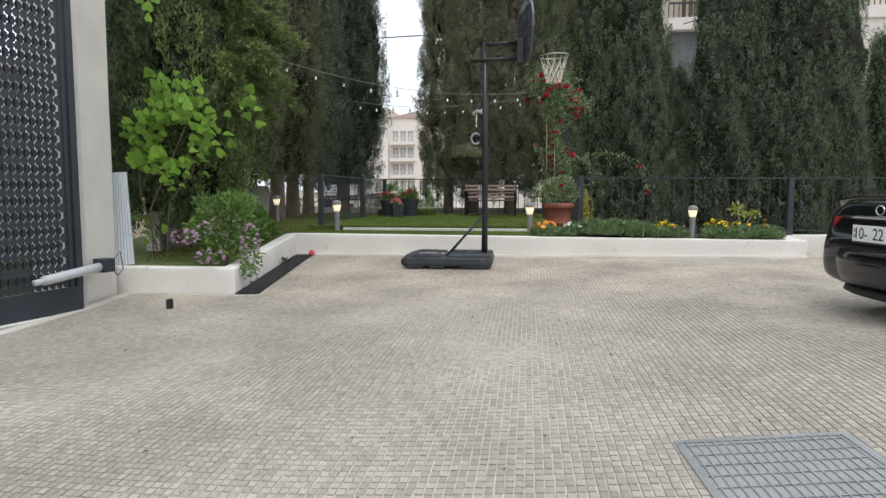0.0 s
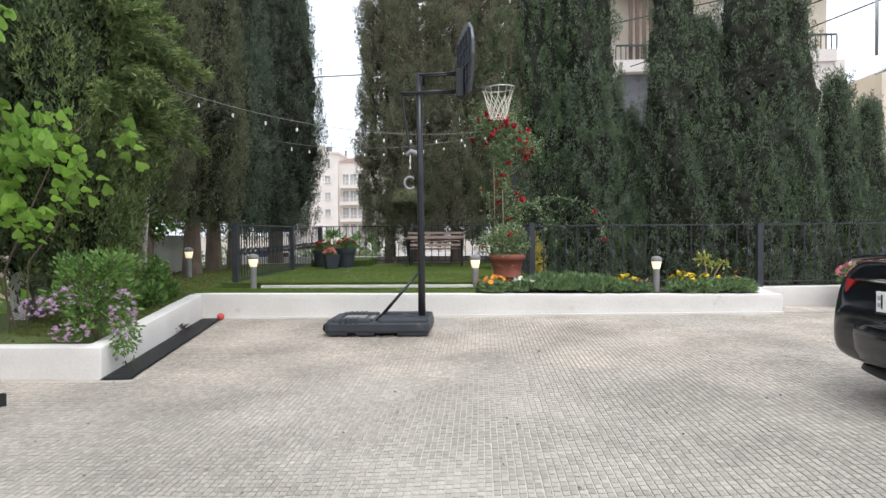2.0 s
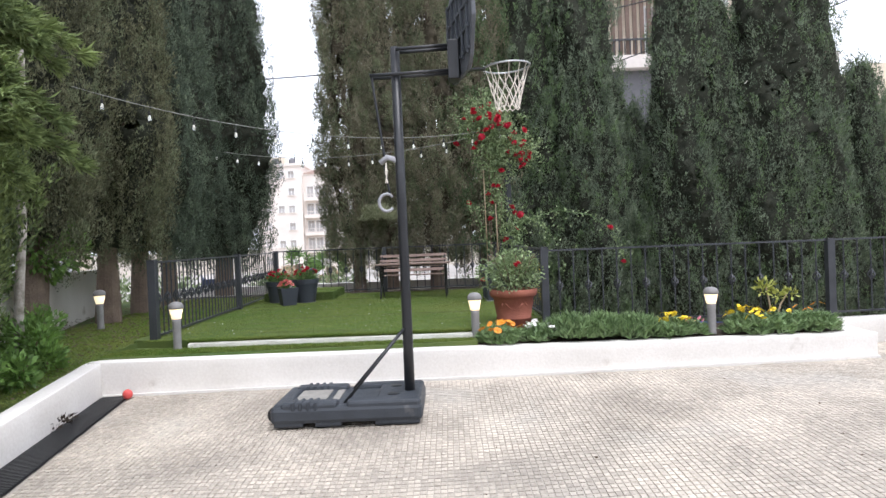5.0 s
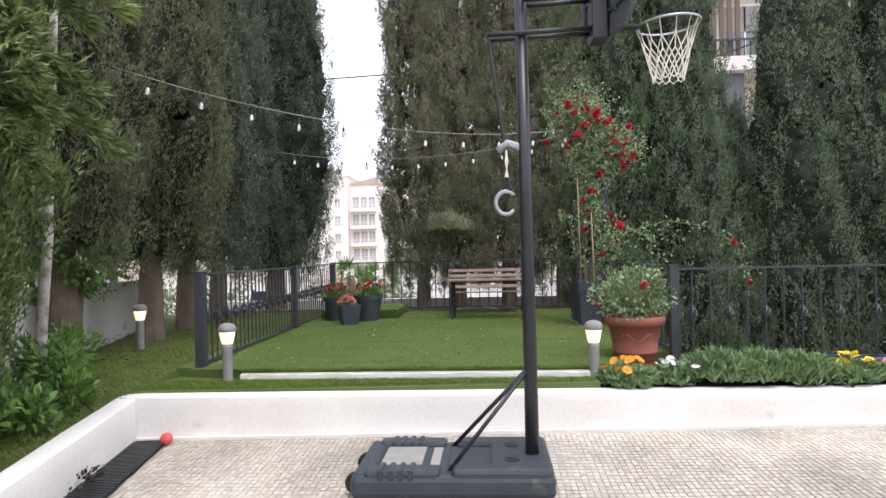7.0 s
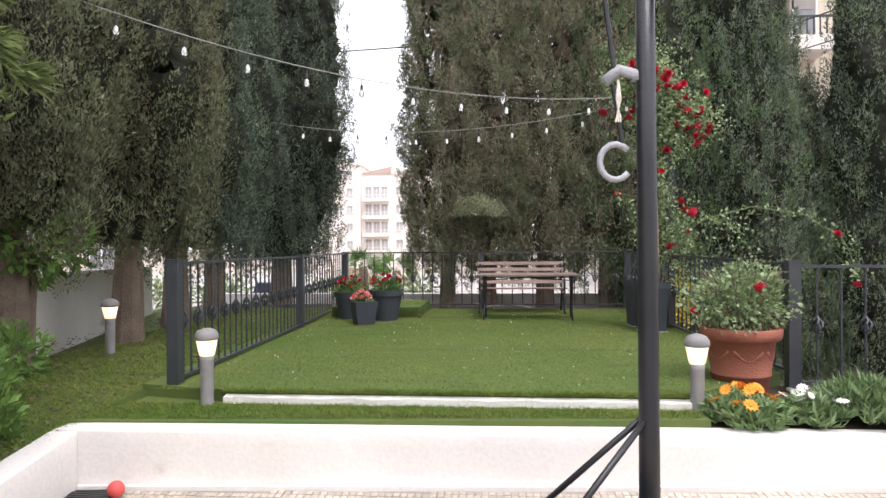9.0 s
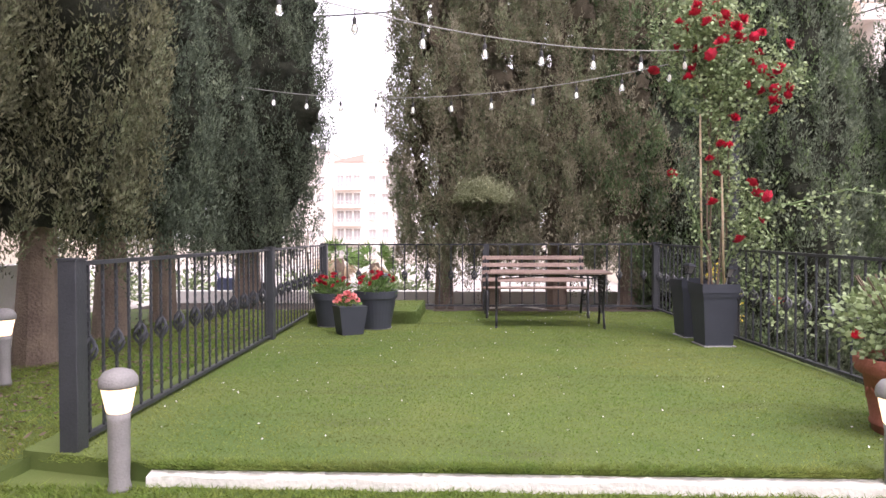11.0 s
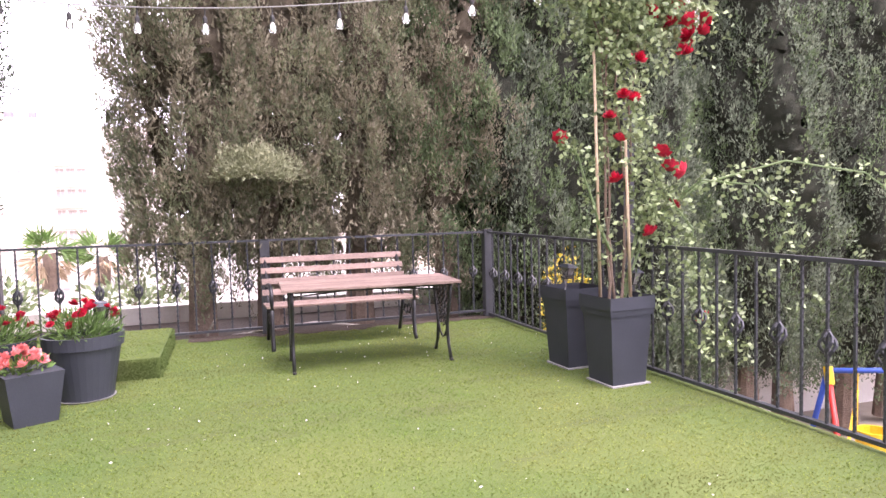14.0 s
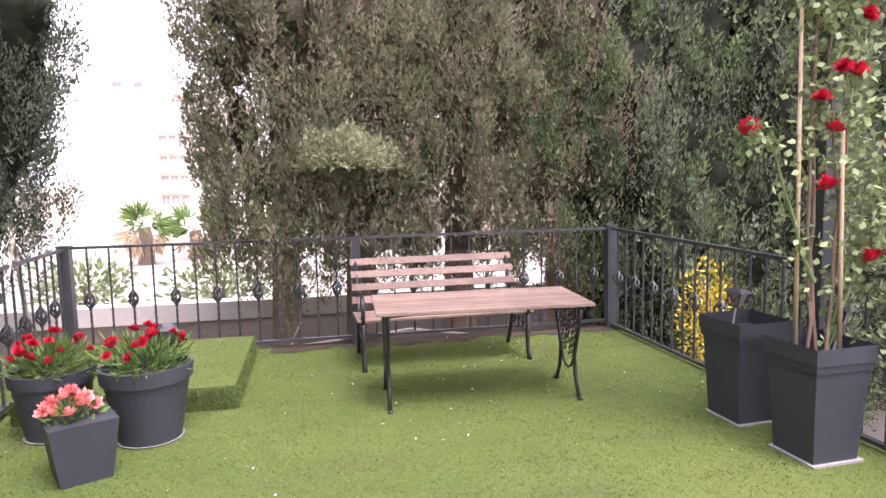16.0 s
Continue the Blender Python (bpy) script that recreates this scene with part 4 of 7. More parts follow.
# ---------------------------------------------------------------- plants in pots
def bloom_mesh(r, layers=3, petals=6):
    b = bmesh.new()
    for i in range(layers):
        f = (i + 1) / layers
        for k in range(petals):
            a = 2 * math.pi * (k + 0.5 * i) / petals
            o, s = Vector((math.cos(a), math.sin(a), 0)), Vector((-math.sin(a), math.cos(a), 0))
            lift = 1.0 - 0.75 * f
            p0 = Vector((0, 0, 0))
            q = [p0, o * r * 0.6 * f + s * r * 0.42 * f + Vector((0, 0, r * lift * 0.9)), o * r * f + Vector((0, 0, r * lift * 1.2 + r * 0.15)), o * r * 0.6 * f - s * r * 0.42 * f + Vector((0, 0, r * lift * 0.9))]
            b.faces.new([b.verts.new(v) for v in q])
    return b


def daisy_mesh(r, n=11):
    b = bmesh.new()
    for k in range(n):
        a = 2 * math.pi * k / n
        o, s = Vector((math.cos(a), math.sin(a), 0)), Vector((-math.sin(a), math.cos(a), 0))
        q = [o * r * 0.15, o * r * 0.65 + s * r * 0.2 + Vector((0, 0, r * 0.12)), o * r + Vector((0, 0, r * 0.05)), o * r * 0.65 - s * r * 0.2 + Vector((0, 0, r * 0.12))]
        b.faces.new([b.verts.new(v) for v in q])
    lathe(b, [(r * 0.2, 0.0), (r * 0.16, r * 0.12)], 7)
    return b


def blooms(parent, name, mesh_bm, material, places, label="", tilt=0.6):
    like = None
    rnd = random.Random(len(places) * 7 + 3)
    for p in places:
        m = Matrix.Translation(p) @ Euler((rnd.uniform(-tilt, tilt) + 0.45, rnd.uniform(-tilt, tilt), rnd.uniform(0, 6.28))).to_matrix().to_4x4() @ Matrix.Scale(rnd.uniform(0.8, 1.2), 4)
        if like is None:
            like = part(name, mesh_bm, material, parent, label)
            like.matrix_basis = m
        else:
            share(name, like, parent, m)


def leaf_ball(c, r, n, length, width, up=0.5, seed=1, hollow=0.4):
    """Leaves filling a rounded bush."""
    global rng
    rng = np.random.default_rng(seed)
    d = unit(rng.normal(size=(n, 3)))
    f = (hollow + (1 - hollow) * rng.random((n, 1)) ** 0.6) * (1 + 0.22 * np.sin(5 * d[:, :1] + seed) * np.cos(4 * d[:, 1:2]))
    p = np.array(c) + d * np.array(r) * f
    return sprigs(p, d + rng.normal(0, 0.5, (n, 3)) + [0, 0, up], rng.uniform(0.7, 1.3, n) * length, rng.uniform(0.7, 1.3, n) * width)


def scatter(c, r, n, seed, top=0.2):
    rnd = random.Random(seed)
    out = []
    while len(out) < n:
        v = Vector((rnd.gauss(0, 1), rnd.gauss(0, 1), rnd.gauss(0, 1))).normalized()
        if v.z > top:
            out.append(Vector(c) + Vector((v.x * r[0], v.y * r[1], v.z * r[2])))
    return out


def round_pot(name, label, x, y, z, r0, r1, h, material, flower=None, group="", seed=1, spread=1.0):
    t = thing(name, label, "planter", group, pose(x, y, z))
    body = part("pot_body", lathe(bmesh.new(), [(r0, 0), (r0 * 1.01, 0.01), (r1 * 0.93, h * 0.80), (r1, h * 0.81), (r1 * 1.03, h), (r1 * 0.95, h), (r1 * 0.90, h * 0.88)], 32), material, t, "", False)
    part("soil", lathe(bmesh.new(), [(r1 * 0.92, h * 0.86), (r1 * 0.5, h * 0.90)], 24), M_SOIL, t)
    return t


def potted_flowers(name, label, x, y, z, r0, r1, h, petal, seed, count=26, big=0.037):
    t = round_pot(name, label, x, y, z, r0, r1, h, M_POT)
    c = (0, 0, h + 0.02)
    quads("foliage", leaf_ball(c, (r1 * 1.0, r1 * 1.0, 0.15), 1100, 0.07, 0.011, 0.9, seed, 0.1), 4, M_SHRUB, t)
    blooms(t, "flower", bloom_mesh(big, 4, 8), petal, scatter(c, (r1 * 0.95, r1 * 0.95, 0.20), count, seed), "red carnation bloom")
    part("saucer", lathe(bmesh.new(), [(r0 * 1.04, 0.0), (r0 * 1.1, 0.012), (r0 * 1.02, 0.010)], 24), M_CONC, t, "pale round saucer")
    return t


potted_flowers("flower_pot", "large round anthracite pot of red carnations on the lawn", -4.95, 16.35, LAWN, 0.18, 0.265, 0.47, M_RED, 5, 22)
potted_flowers("flower_pot", "round anthracite pot of red carnations beside the railing", -5.55, 16.55, LAWN, 0.17, 0.245, 0.43, M_RED, 9, 26)
t = thing("flower_pot", "small faceted anthracite pot of coral flowers", "planter", "", pose(-5.19, 15.87, LAWN, 0, 0, 28))
b = bmesh.new()
taper_box(b, 0.25, 0.25, 0.335, 0.335, 0, 0.33)
b2 = bmesh.ops.inset_region(b, faces=[f for f in b.faces if f.calc_center_median().z > 0.29], thickness=0.02, depth=-0.03)
part("pot_body", b, M_POT, t)
quads("foliage", leaf_ball((-0.03, 0, 0.33), (0.14, 0.13, 0.10), 200, 0.06, 0.02, 0.8, 3, 0.1), 4, M_SHRUB, t)
blooms(t, "flower", bloom_mesh(0.042, 3, 6), M_PINKRED, scatter((-0.04, 0, 0.34), (0.13, 0.12, 0.13), 24, 4), "coral bloom")


def square_planter(x, y, label):
    t = thing("tall_planter", label, "planter", "tall planters", pose(x, y, LAWN, 0, 0, 4))
    b = bmesh.new()
    taper_box(b, 0.285, 0.285, 0.35, 0.35, 0.01, 0.54)
    soften(b, 0.012)
    part("pot_body", b, M_POT, t)
    b = bmesh.new()
    taper_box(b, 0.365, 0.365, 0.385, 0.385, 0.51, 0.645)
    top = [f for f in b.faces if f.calc_center_median().z > 0.64]
    bmesh.ops.inset_region(b, faces=top, thickness=0.018, depth=0)
    top = [f for f in b.faces if f.calc_center_median().z > 0.64 and f.calc_area() > 0.08]
    bmesh.ops.translate(b, verts=list({v for f in top for v in f.verts}), vec=(0, 0, -0.09))
    part("rim", b, M_POT, t)
    part("soil", boxes((-0.165, 0.165, -0.165, 0.165, 0.535, 0.558)), M_SOIL, t)
    part("base_slab", boxes((-0.16, 0.17, -0.165, 0.16, 0, 0.012)), M_CONC, t, "thin grey paving slab")
    return t


square_planter(-1.25, 15.20, "tall square anthracite planter with a climbing rose")
square_planter(-1.27, 15.80, "tall square anthracite planter behind its twin")


def lantern(x, y, z):
    t = thing("solar_lantern", "small grey solar lantern stuck in a planter", "lantern", "solar lanterns", pose(x, y, z + 0.10, 6, 4, 20))
    part("stake", tube(bmesh.new(), [(0, 0, -0.11), (0, 0, 0.06)], 0.008, 6), M_GREYPL, t)
    b = bmesh.new()
    for sx in (-1, 1):
        for sy in (-1, 1):
            tube(b, [(sx * 0.03, sy * 0.03, 0.05), (sx * 0.05, sy * 0.05, 0.14)], 0.005, 4)
            tube(b, [(sx * 0.03, sy * 0.03, 0.05), (sx * 0.05, -sy * 0.05, 0.14)], 0.003, 4)
    box(b, -0.035, 0.035, -0.035, 0.035, 0.045, 0.055)
    part("cage", b, M_BLACK, t)
    part("lens", taper_box(bmesh.new(), 0.05, 0.05, 0.085, 0.085, 0.056, 0.138), M_LAMP, t)
    b = bmesh.new()
    taper_box(b, 0.125, 0.125, 0.06, 0.06, 0.14, 0.165)
    part("roof", b, M_GATE, t)
    return t


lantern(-1.30, 15.86, LAWN + 0.558)
lantern(-1.10, 15.24, LAWN + 0.558)
lantern(-4.86, 16.50, LAWN + 0.41)


# ---------------------------------------------------------------- climbing rose
def climbing_rose():
    t = thing("climbing_rose", "tall climbing rose in bloom tied to bamboo stakes", "rose bush", "", pose(-1.25, 15.20, LAWN + 0.558))
    z0 = LAWN + 0.558
    for x, y, h in ((-0.10, 0.05, 1.85), (0.09, -0.05, 1.2)):
        part("stake", tube(bmesh.new(), [(x, y, 0), (x - 0.02, y + 0.02, h)], 0.013, 7, 0.010), M_STAKE, t, "pale bamboo stake", True)
    rnd = random.Random(12)
    paths = [
        [(-0.05, 0.02, 0), (-0.02, 0.05, 0.7), (0.02, 0.1, 1.4), (-0.05, 0.15, 2.1), (-0.25, 0.2, 2.7), (-0.4, 0.2, 2.85)],
        [(0.03, -0.02, 0), (0.10, 0.02, 0.8), (0.06, 0.08, 1.6), (0.15, 0.1, 2.3), (0.2, 0.15, 2.9), (0.05, 0.1, 3.05)],
        [(0.05, 0.0, 0), (0.15, 0.05, 0.6), (0.2, 0.1, 1.5), (0.35, 0.15, 2.2), (0.6, 0.1, 2.35), (0.75, 0.05, 2.0)],
        [(0.0, 0.03, 0), (-0.05, 0.05, 0.9), (0.0, 0.1, 2.0), (-0.1, 0.15, 2.6), (0.1, 0.2, 3.0)],
        [(0.05, 0, 0), (0.22, 0.0, 0.5), (0.35, -0.1, 0.85), (0.5, -0.2, 0.55), (0.55, -0.25, 0.1), (0.5, -0.3, -0.25)],
        [(0.05, 0, 0), (0.2, 0.02, 0.55), (0.6, -0.2, 0.88), (1.1, -0.45, 1.02), (1.6, -0.65, 0.92), (2.0, -0.78, 0.62), (2.1, -0.8, 0.36), (2.14, -0.82, 0.10)],
        [(0.3, 0.0, 0.6), (0.55, -0.25, 0.9), (0.8, -0.5, 0.85), (1.0, -0.7, 0.6)],
        [(-0.05, 0, 0.4), (-0.3, 0.02, 1.1), (-0.45, 0.05, 1.25)],
    ]
    allp = []
    for q, pts in enumerate(paths):
        fine = []
        for a, b in zip(pts, pts[1:]):
            for f in (0, 0.25, 0.5, 0.75):
                fine.append(Vector(a).lerp(Vector(b), f) + Vector((rnd.uniform(-1, 1), rnd.uniform(-1, 1), 0)) * 0.015)
        part("stem", tube(bmesh.new(), fine, 0.011, 6, 0.004), M_TWIG if q < 4 else M_STRAP, t)
        allp.append(fine)
    global rng
    rng = np.random.default_rng(77)
    cs = []
    for q, fine in enumerate(allp):
        for p in fine:
            dense = 0 if (q < 5 and p.z < 1.0 and q != 4) else (30 if p.z > 1.9 else 18)
            if q in (4, 5, 6):
                dense = 9
            spread = 0.15 if p.z > 1.9 else 0.05
            cs.append(np.array(p) + rng.normal(0, spread, (dense, 3)))
    # head of the climber
    def cloud(at, n, spread):
        # sprays of five leaflets each
        tips = np.array(at) + rng.normal(0, 1, (n // 5, 3)) * spread
        return (tips[:, None] + rng.normal(0, 0.032, (n // 5, 5, 3))).reshape(-1, 3)
    head = np.concatenate([cloud((-0.05, 0.12, 2.72), 3200, [0.22, 0.17, 0.22]), cloud((0.08, 0.1, 2.25), 1900, [0.19, 0.14, 0.26])])
    fall = np.concatenate([cloud((0.50, 0.1, 2.22), 1300, [0.16, 0.12, 0.16]), cloud((0.12, 0.05, 1.55), 750, [0.10, 0.09, 0.38]), cloud((0.28, -0.02, 0.72), 600, [0.12, 0.10, 0.30])])
    skirt = np.concatenate([cloud((0.48, -0.25, 0.10), 260, [0.12, 0.12, 0.34]), cloud((0.95, -0.6, 0.45), 130, [0.22, 0.14, 0.28]), cloud((0.62, -0.42, -0.2), 160, [0.16, 0.14, 0.26])])
    c = np.concatenate(cs + [head, fall, skirt])
    d = rng.normal(0, 1, (len(c), 3)) + [0, 0, -0.2]
    quads("foliage", sprigs(c, d, rng.uniform(0.035, 0.06, len(c)), rng.uniform(0.026, 0.042, len(c))), 4, M_ROSELEAF, t, "small grey-green rose leaves")
    places = [Vector(p) for p in ((-0.28, -0.05, 2.18), (0.0, -0.02, 2.8), (0.12, 0, 2.62), (0.05, 0, 2.5), (0.13, -0.05, 1.50), (0.06, -0.03, 1.52), (0.1, -0.08, 1.47), (-0.04, 0, 1.36), (0.0, -0.05, 1.2), (-0.02, -0.06, 0.9), (0.2, 0, 1.78),
                                   (0.5, 0, 2.05), (0.62, 0, 2.08), (0.63, 0.02, 1.86), (0.56, 0.03, 2.2), (0.36, 0, 2.35), (0.35, -0.06, 1.1), (0.52, -0.1, 0.97), (0.42, -0.1, 0.72), (0.24, -0.1, 0.52), (0.55, -0.28, -0.1), (-0.6, 0.1, 2.3),
                                   (-0.15, 0.05, 2.5), (-0.3, 0.1, 2.75), (0.22, 0.1, 2.85), (0.06, 0.06, 3.0), (-0.1, 0.1, 2.95), (0.28, 0.02, 2.6), (-0.38, 0.1, 2.55), (0.46, 0.05, 2.45), (0.4, -0.1, 1.0), (2.14, -0.82, 0.08), (1.95, -0.75, 0.66), (-0.42, 0.05, 1.22), (0.3, 0.0, 2.12), (-0.2, 0.0, 2.3), (0.66, 0.05, 1.95))]
    for k in range(15):
        places.append(Vector((rnd.gauss(-0.02, 0.22), -0.14 - 0.2 * rnd.random(), rnd.gauss(2.66, 0.24))))
    for k in range(8):
        places.append(Vector((rnd.gauss(0.58, 0.09), -0.1, rnd.gauss(2.08, 0.14))))
    blooms(t, "rose", bloom_mesh(0.066, 5, 7), M_RED, places, "full crimson rose bloom", 0.8)
    return t


climbing_rose()


def terracotta_pot():
    t = thing("terracotta_pot", "large terracotta pot with moulded garlands and a pale rose bush", "planter", "", pose(-1.21, 12.08, 0.375))
    h = 0.56
    part("pot_body", lathe(bmesh.new(), [(0.20, 0), (0.215, 0.02), (0.226, 0.16), (0.237, 0.165), (0.239, 0.18), (0.231, 0.19), (0.272, 0.45), (0.289, 0.455), (0.31, 0.47), (0.32, 0.50), (0.323, 0.55), (0.31, 0.56), (0.285, 0.55), (0.267, 0.48)], 40), M_TERRA, t, "", True)
    for k in range(6):
        a0 = 2 * math.pi * k / 6
        b = bmesh.new()
        tube(b, [((0.252 - 0.017 * math.sin(math.pi * f)) * math.cos(a0 + f * 0.9), (0.252 - 0.017 * math.sin(math.pi * f)) * math.sin(a0 + f * 0.9), 0.385 - 0.085 * math.sin(math.pi * f)) for f in [i / 8 for i in range(9)]], 0.017, 6)
        part("garland", b, M_TERRA, t, "", True)
    part("soil", lathe(bmesh.new(), [(0.27, 0.50), (0.1, 0.52)], 24), M_SOIL, t)
    v = np.concatenate([leaf_ball((0, 0, 0.76), (0.44, 0.40, 0.27), 2300, 0.042, 0.03, 0.1, 31, 0.2), leaf_ball((0.05, 0, 0.92), (0.32, 0.28, 0.2), 650, 0.04, 0.028, 0.3, 32, 0.2)])
    quads("foliage", v, 4, M_ROSELEAF, t, "pale green rose foliage")
    for k in range(14):
        a = k * 2.4
        part("stem", tube(bmesh.new(), [(0.03 * math.cos(a), 0.03 * math.sin(a), 0.5), (0.16 * math.cos(a), 0.16 * math.sin(a), 0.75), (0.32 * math.cos(a), 0.28 * math.sin(a), 1.02)], 0.006, 4), M_TWIG, t)
    blooms(t, "rose", bloom_mesh(0.045, 4, 6), M_RED, [Vector((0.0, -0.34, 0.88)), Vector((-0.41, -0.1, 0.68)), Vector((0.05, -0.3, 0.9))], "red rose bloom")
    return t


terracotta_pot()


# ---------------------------------------------------------------- bollard lamps
def bollard(x, y, z, h):
    t = thing("bollard_lamp", "grey bollard garden lamp with lit warm diffuser", "garden lamp", "bollard lamps", pose(x, y, z))
    s = h / 0.62
    part("post", lathe(bmesh.new(), [(0.055, 0), (0.055, 0.02), (0.048, 0.05), (0.052, 0.36 * s), (0.056, 0.40 * s)], 20), M_LAMP, t, "", True)
    part("diffuser", lathe(bmesh.new(), [(0.05, 0.40 * s), (0.058, 0.41 * s), (0.082, 0.535 * s)], 20), M_DIFF, t, "glowing warm white diffuser", True)
    part("cap", lathe(bmesh.new(), [(0.088, 0.53 * s), (0.092, 0.545 * s), (0.088, 0.575 * s), (0.068, 0.605 * s), (0.03, 0.62 * s), (0.005, 0.622 * s)], 20), M_LAMP, t, "grey domed cap", True)
    return t


bollard(-5.47, 11.32, 0.395, 0.60)
bollard(-1.76, 11.38, 0.34, 0.62)
bollard(1.19, 11.42, 0.325, 0.585)
bollard(-7.42, 13.2, 0.478, 0.60)


# ---------------------------------------------------------------- festoon lights
def festoon(name, a, b, sag, n, first, label):
    t = thing(name, label, "string lights", "festoon lights")
    a, b = Vector(a), Vector(b)

    def at(u):
        return a.lerp(b, u) - Vector((0, 0, sag * 4 * u * (1 - u)))
    part("cable", tube(bmesh.new(), [at(k / 40) for k in range(41)], 0.006, 5), M_GCABLE, t)
    sock = bulb = fil = None
    for k in range(n):
        p = at(first + (0.985 - first) * k / (n - 1))
        m = Matrix.Translation(p)
        if sock is None:
            q = bmesh.new()
            tube(q, [(0, 0, 0), (0, 0, -0.07)], 0.005, 5)
            lathe(q, [(0.016, -0.12), (0.018, -0.08), (0.012, -0.065)], 10)
            sock = part("socket", q, M_CABLE, t)
            bulb = part("bulb", lathe(bmesh.new(), [(0.004, -0.205), (0.022, -0.195), (0.031, -0.17), (0.027, -0.14), (0.015, -0.115)], 12), M_BULB, t, "clear pear-shaped bulb", True)
            fil = part("filament", lathe(bmesh.new(), [(0.004, -0.185), (0.013, -0.17), (0.011, -0.14), (0.004, -0.125)], 8), M_BULBF, t)
            for o in (sock, bulb, fil):
                o.matrix_basis = m
        else:
            for nm, o in (("socket", sock), ("bulb", bulb), ("filament", fil)):
                share(nm, o, t, m)
    return t


festoon("string_lights", (-7.5, 11.9, 4.05), (-0.93, 15.55, 3.68), 0.46, 13, 0.03, "string of clear bulbs on a grey cable above the lawn")
festoon("string_lights", (-7.4, 17.6, 3.85), (-0.93, 15.65, 3.68), 0.36, 13, 0.06, "second string of clear bulbs towards the rear trees")


# ---------------------------------------------------------------- flower bed
def bed_z(x):
    return 0.338 - 0.0099 * (x + 1.76)


def bedding_clump(x, y, r, h, n, seed, label, petal=None, count=0, daisy=0.04, length=0.12, width=0.022, up=0.9, leaf=None):
    """A mound of leaf rosettes, with its flowers held just above it."""
    t = thing("bedding_plant", label, "flowering plant" if petal else "plant", "flower bed plants", pose(x, y, bed_z(x)))
    global rng
    rng = np.random.default_rng(seed)
    m = n // 14
    a, q = rng.random(m) * 2 * np.pi, np.sqrt(rng.random(m))
    c = np.stack([r[0] * q * np.cos(a), r[1] * q * np.sin(a), h * (0.06 + 0.66 * rng.random(m) * np.sqrt(1 - 0.8 * q * q))], 1)
    spin = rng.random((m, 14)) * 2 * np.pi
    d = np.stack([np.cos(spin), np.sin(spin), up * rng.uniform(0.3, 1.7, (m, 14))], 2) + 0.4 * np.stack([np.cos(a) * q, np.sin(a) * q, 0 * q], 1)[:, None]
    p = np.repeat(c[:, None], 14, 1).reshape(-1, 3)
    e = len(p)
    quads("foliage", sprigs(p, d.reshape(-1, 3), rng.uniform(0.7, 1.2, e) * length, rng.uniform(0.7, 1.2, e) * width, 0.6), 4, leaf or M_STRAP, t, "narrow green leaves in rosettes")
    if petal:
        rnd = random.Random(seed)
        spots = []
        for k in range(count):
            b_, w_ = rnd.uniform(0, 6.283), math.sqrt(rnd.random())
            spots.append(Vector((r[0] * w_ * math.cos(b_), r[1] * w_ * math.sin(b_), h * (0.72 + 0.36 * (1 - w_ * w_)) + rnd.uniform(0, 0.03))))
        blooms(t, "flower", daisy_mesh(daisy), petal, spots, "", 0.5)
    return t


bedding_clump(-1.45, 11.26, (0.26, 0.26), 0.24, 1500, 1, "gazania clump with orange daisies by the bollard", M_ORA, 16, 0.048)
bedding_clump(-0.99, 11.29, (0.21, 0.22), 0.22, 900, 2, "low clump of white daisies beside the terracotta pot", M_PALE, 13, 0.04)
for k, x in enumerate((-0.58, -0.2, 0.2)):
    bedding_clump(x, 11.34 + 0.02 * k, (0.27, 0.27), 0.36 - 0.02 * k, 2600, 10 + k, "dense bushy clump of narrow grey-green leaves", length=0.15, width=0.02, up=1.6)
bedding_clump(0.64, 11.38, (0.26, 0.25), 0.26, 1500, 4, "gazania clump with yellow daisies", M_YEL, 15, 0.042)
bedding_clump(0.95, 11.44, (0.15, 0.17), 0.20, 520, 5, "small clump of fading pink daisies", M_PINK, 8, 0.035)
bedding_clump(1.64, 11.43, (0.27, 0.25), 0.30, 1500, 6, "gazania clump with many yellow daisies", M_YEL, 30, 0.042)
bedding_clump(2.05, 11.48, (0.27, 0.26), 0.28, 1700, 7, "gazania clump with a few yellow daisies", M_YEL, 7, 0.042)
bedding_clump(2.48, 11.50, (0.29, 0.26), 0.33, 2000, 8, "leafy clump with a few orange daisies", M_ORA, 5, 0.042)
t = thing("sapling", "bare-stemmed sapling with yellow-green leaf tufts", "sapling", "", pose(2.2, 11.95, 0.31))
b = bmesh.new()
tube(b, [(0, 0, 0), (-0.03, 0, 0.3), (-0.08, 0, 0.56)], 0.016, 6, 0.009)
tube(b, [(0.03, 0, 0), (0.12, 0.02, 0.28), (0.2, 0, 0.42)], 0.014, 6, 0.008)
part("stem", b, M_STAKE, t)
quads("foliage", np.concatenate([leaf_ball(c, (0.09, 0.08, 0.06), 34, 0.085, 0.035, 0.6, 40 + i, 0.1) for i, c in enumerate(((-0.09, 0, 0.56), (0.1, 0, 0.42), (0.24, 0, 0.43), (-0.12, 0, 0.48)))]), 4, mat("yellow_green_leaf", (0.42, 0.44, 0.10), (0.28, 0.32, 0.07), 0.5, 3, 20, 0.0, island=0.3, trans=0.2), t)
t = thing("rock", "pale rounded garden stones in the bed", "rock", "", pose(1.02, 11.45, 0.335))
b = bmesh.new()
bmesh.ops.create_icosphere(b, subdivisions=2, radius=0.07)
for v in b.verts:
    v.co = Vector((v.co.x * 1.5, v.co.y, max(0, v.co.z * 0.7))) * (1 + 0.25 * noise.noise(v.co * 12))
part("stone", b, M_LIP, t)

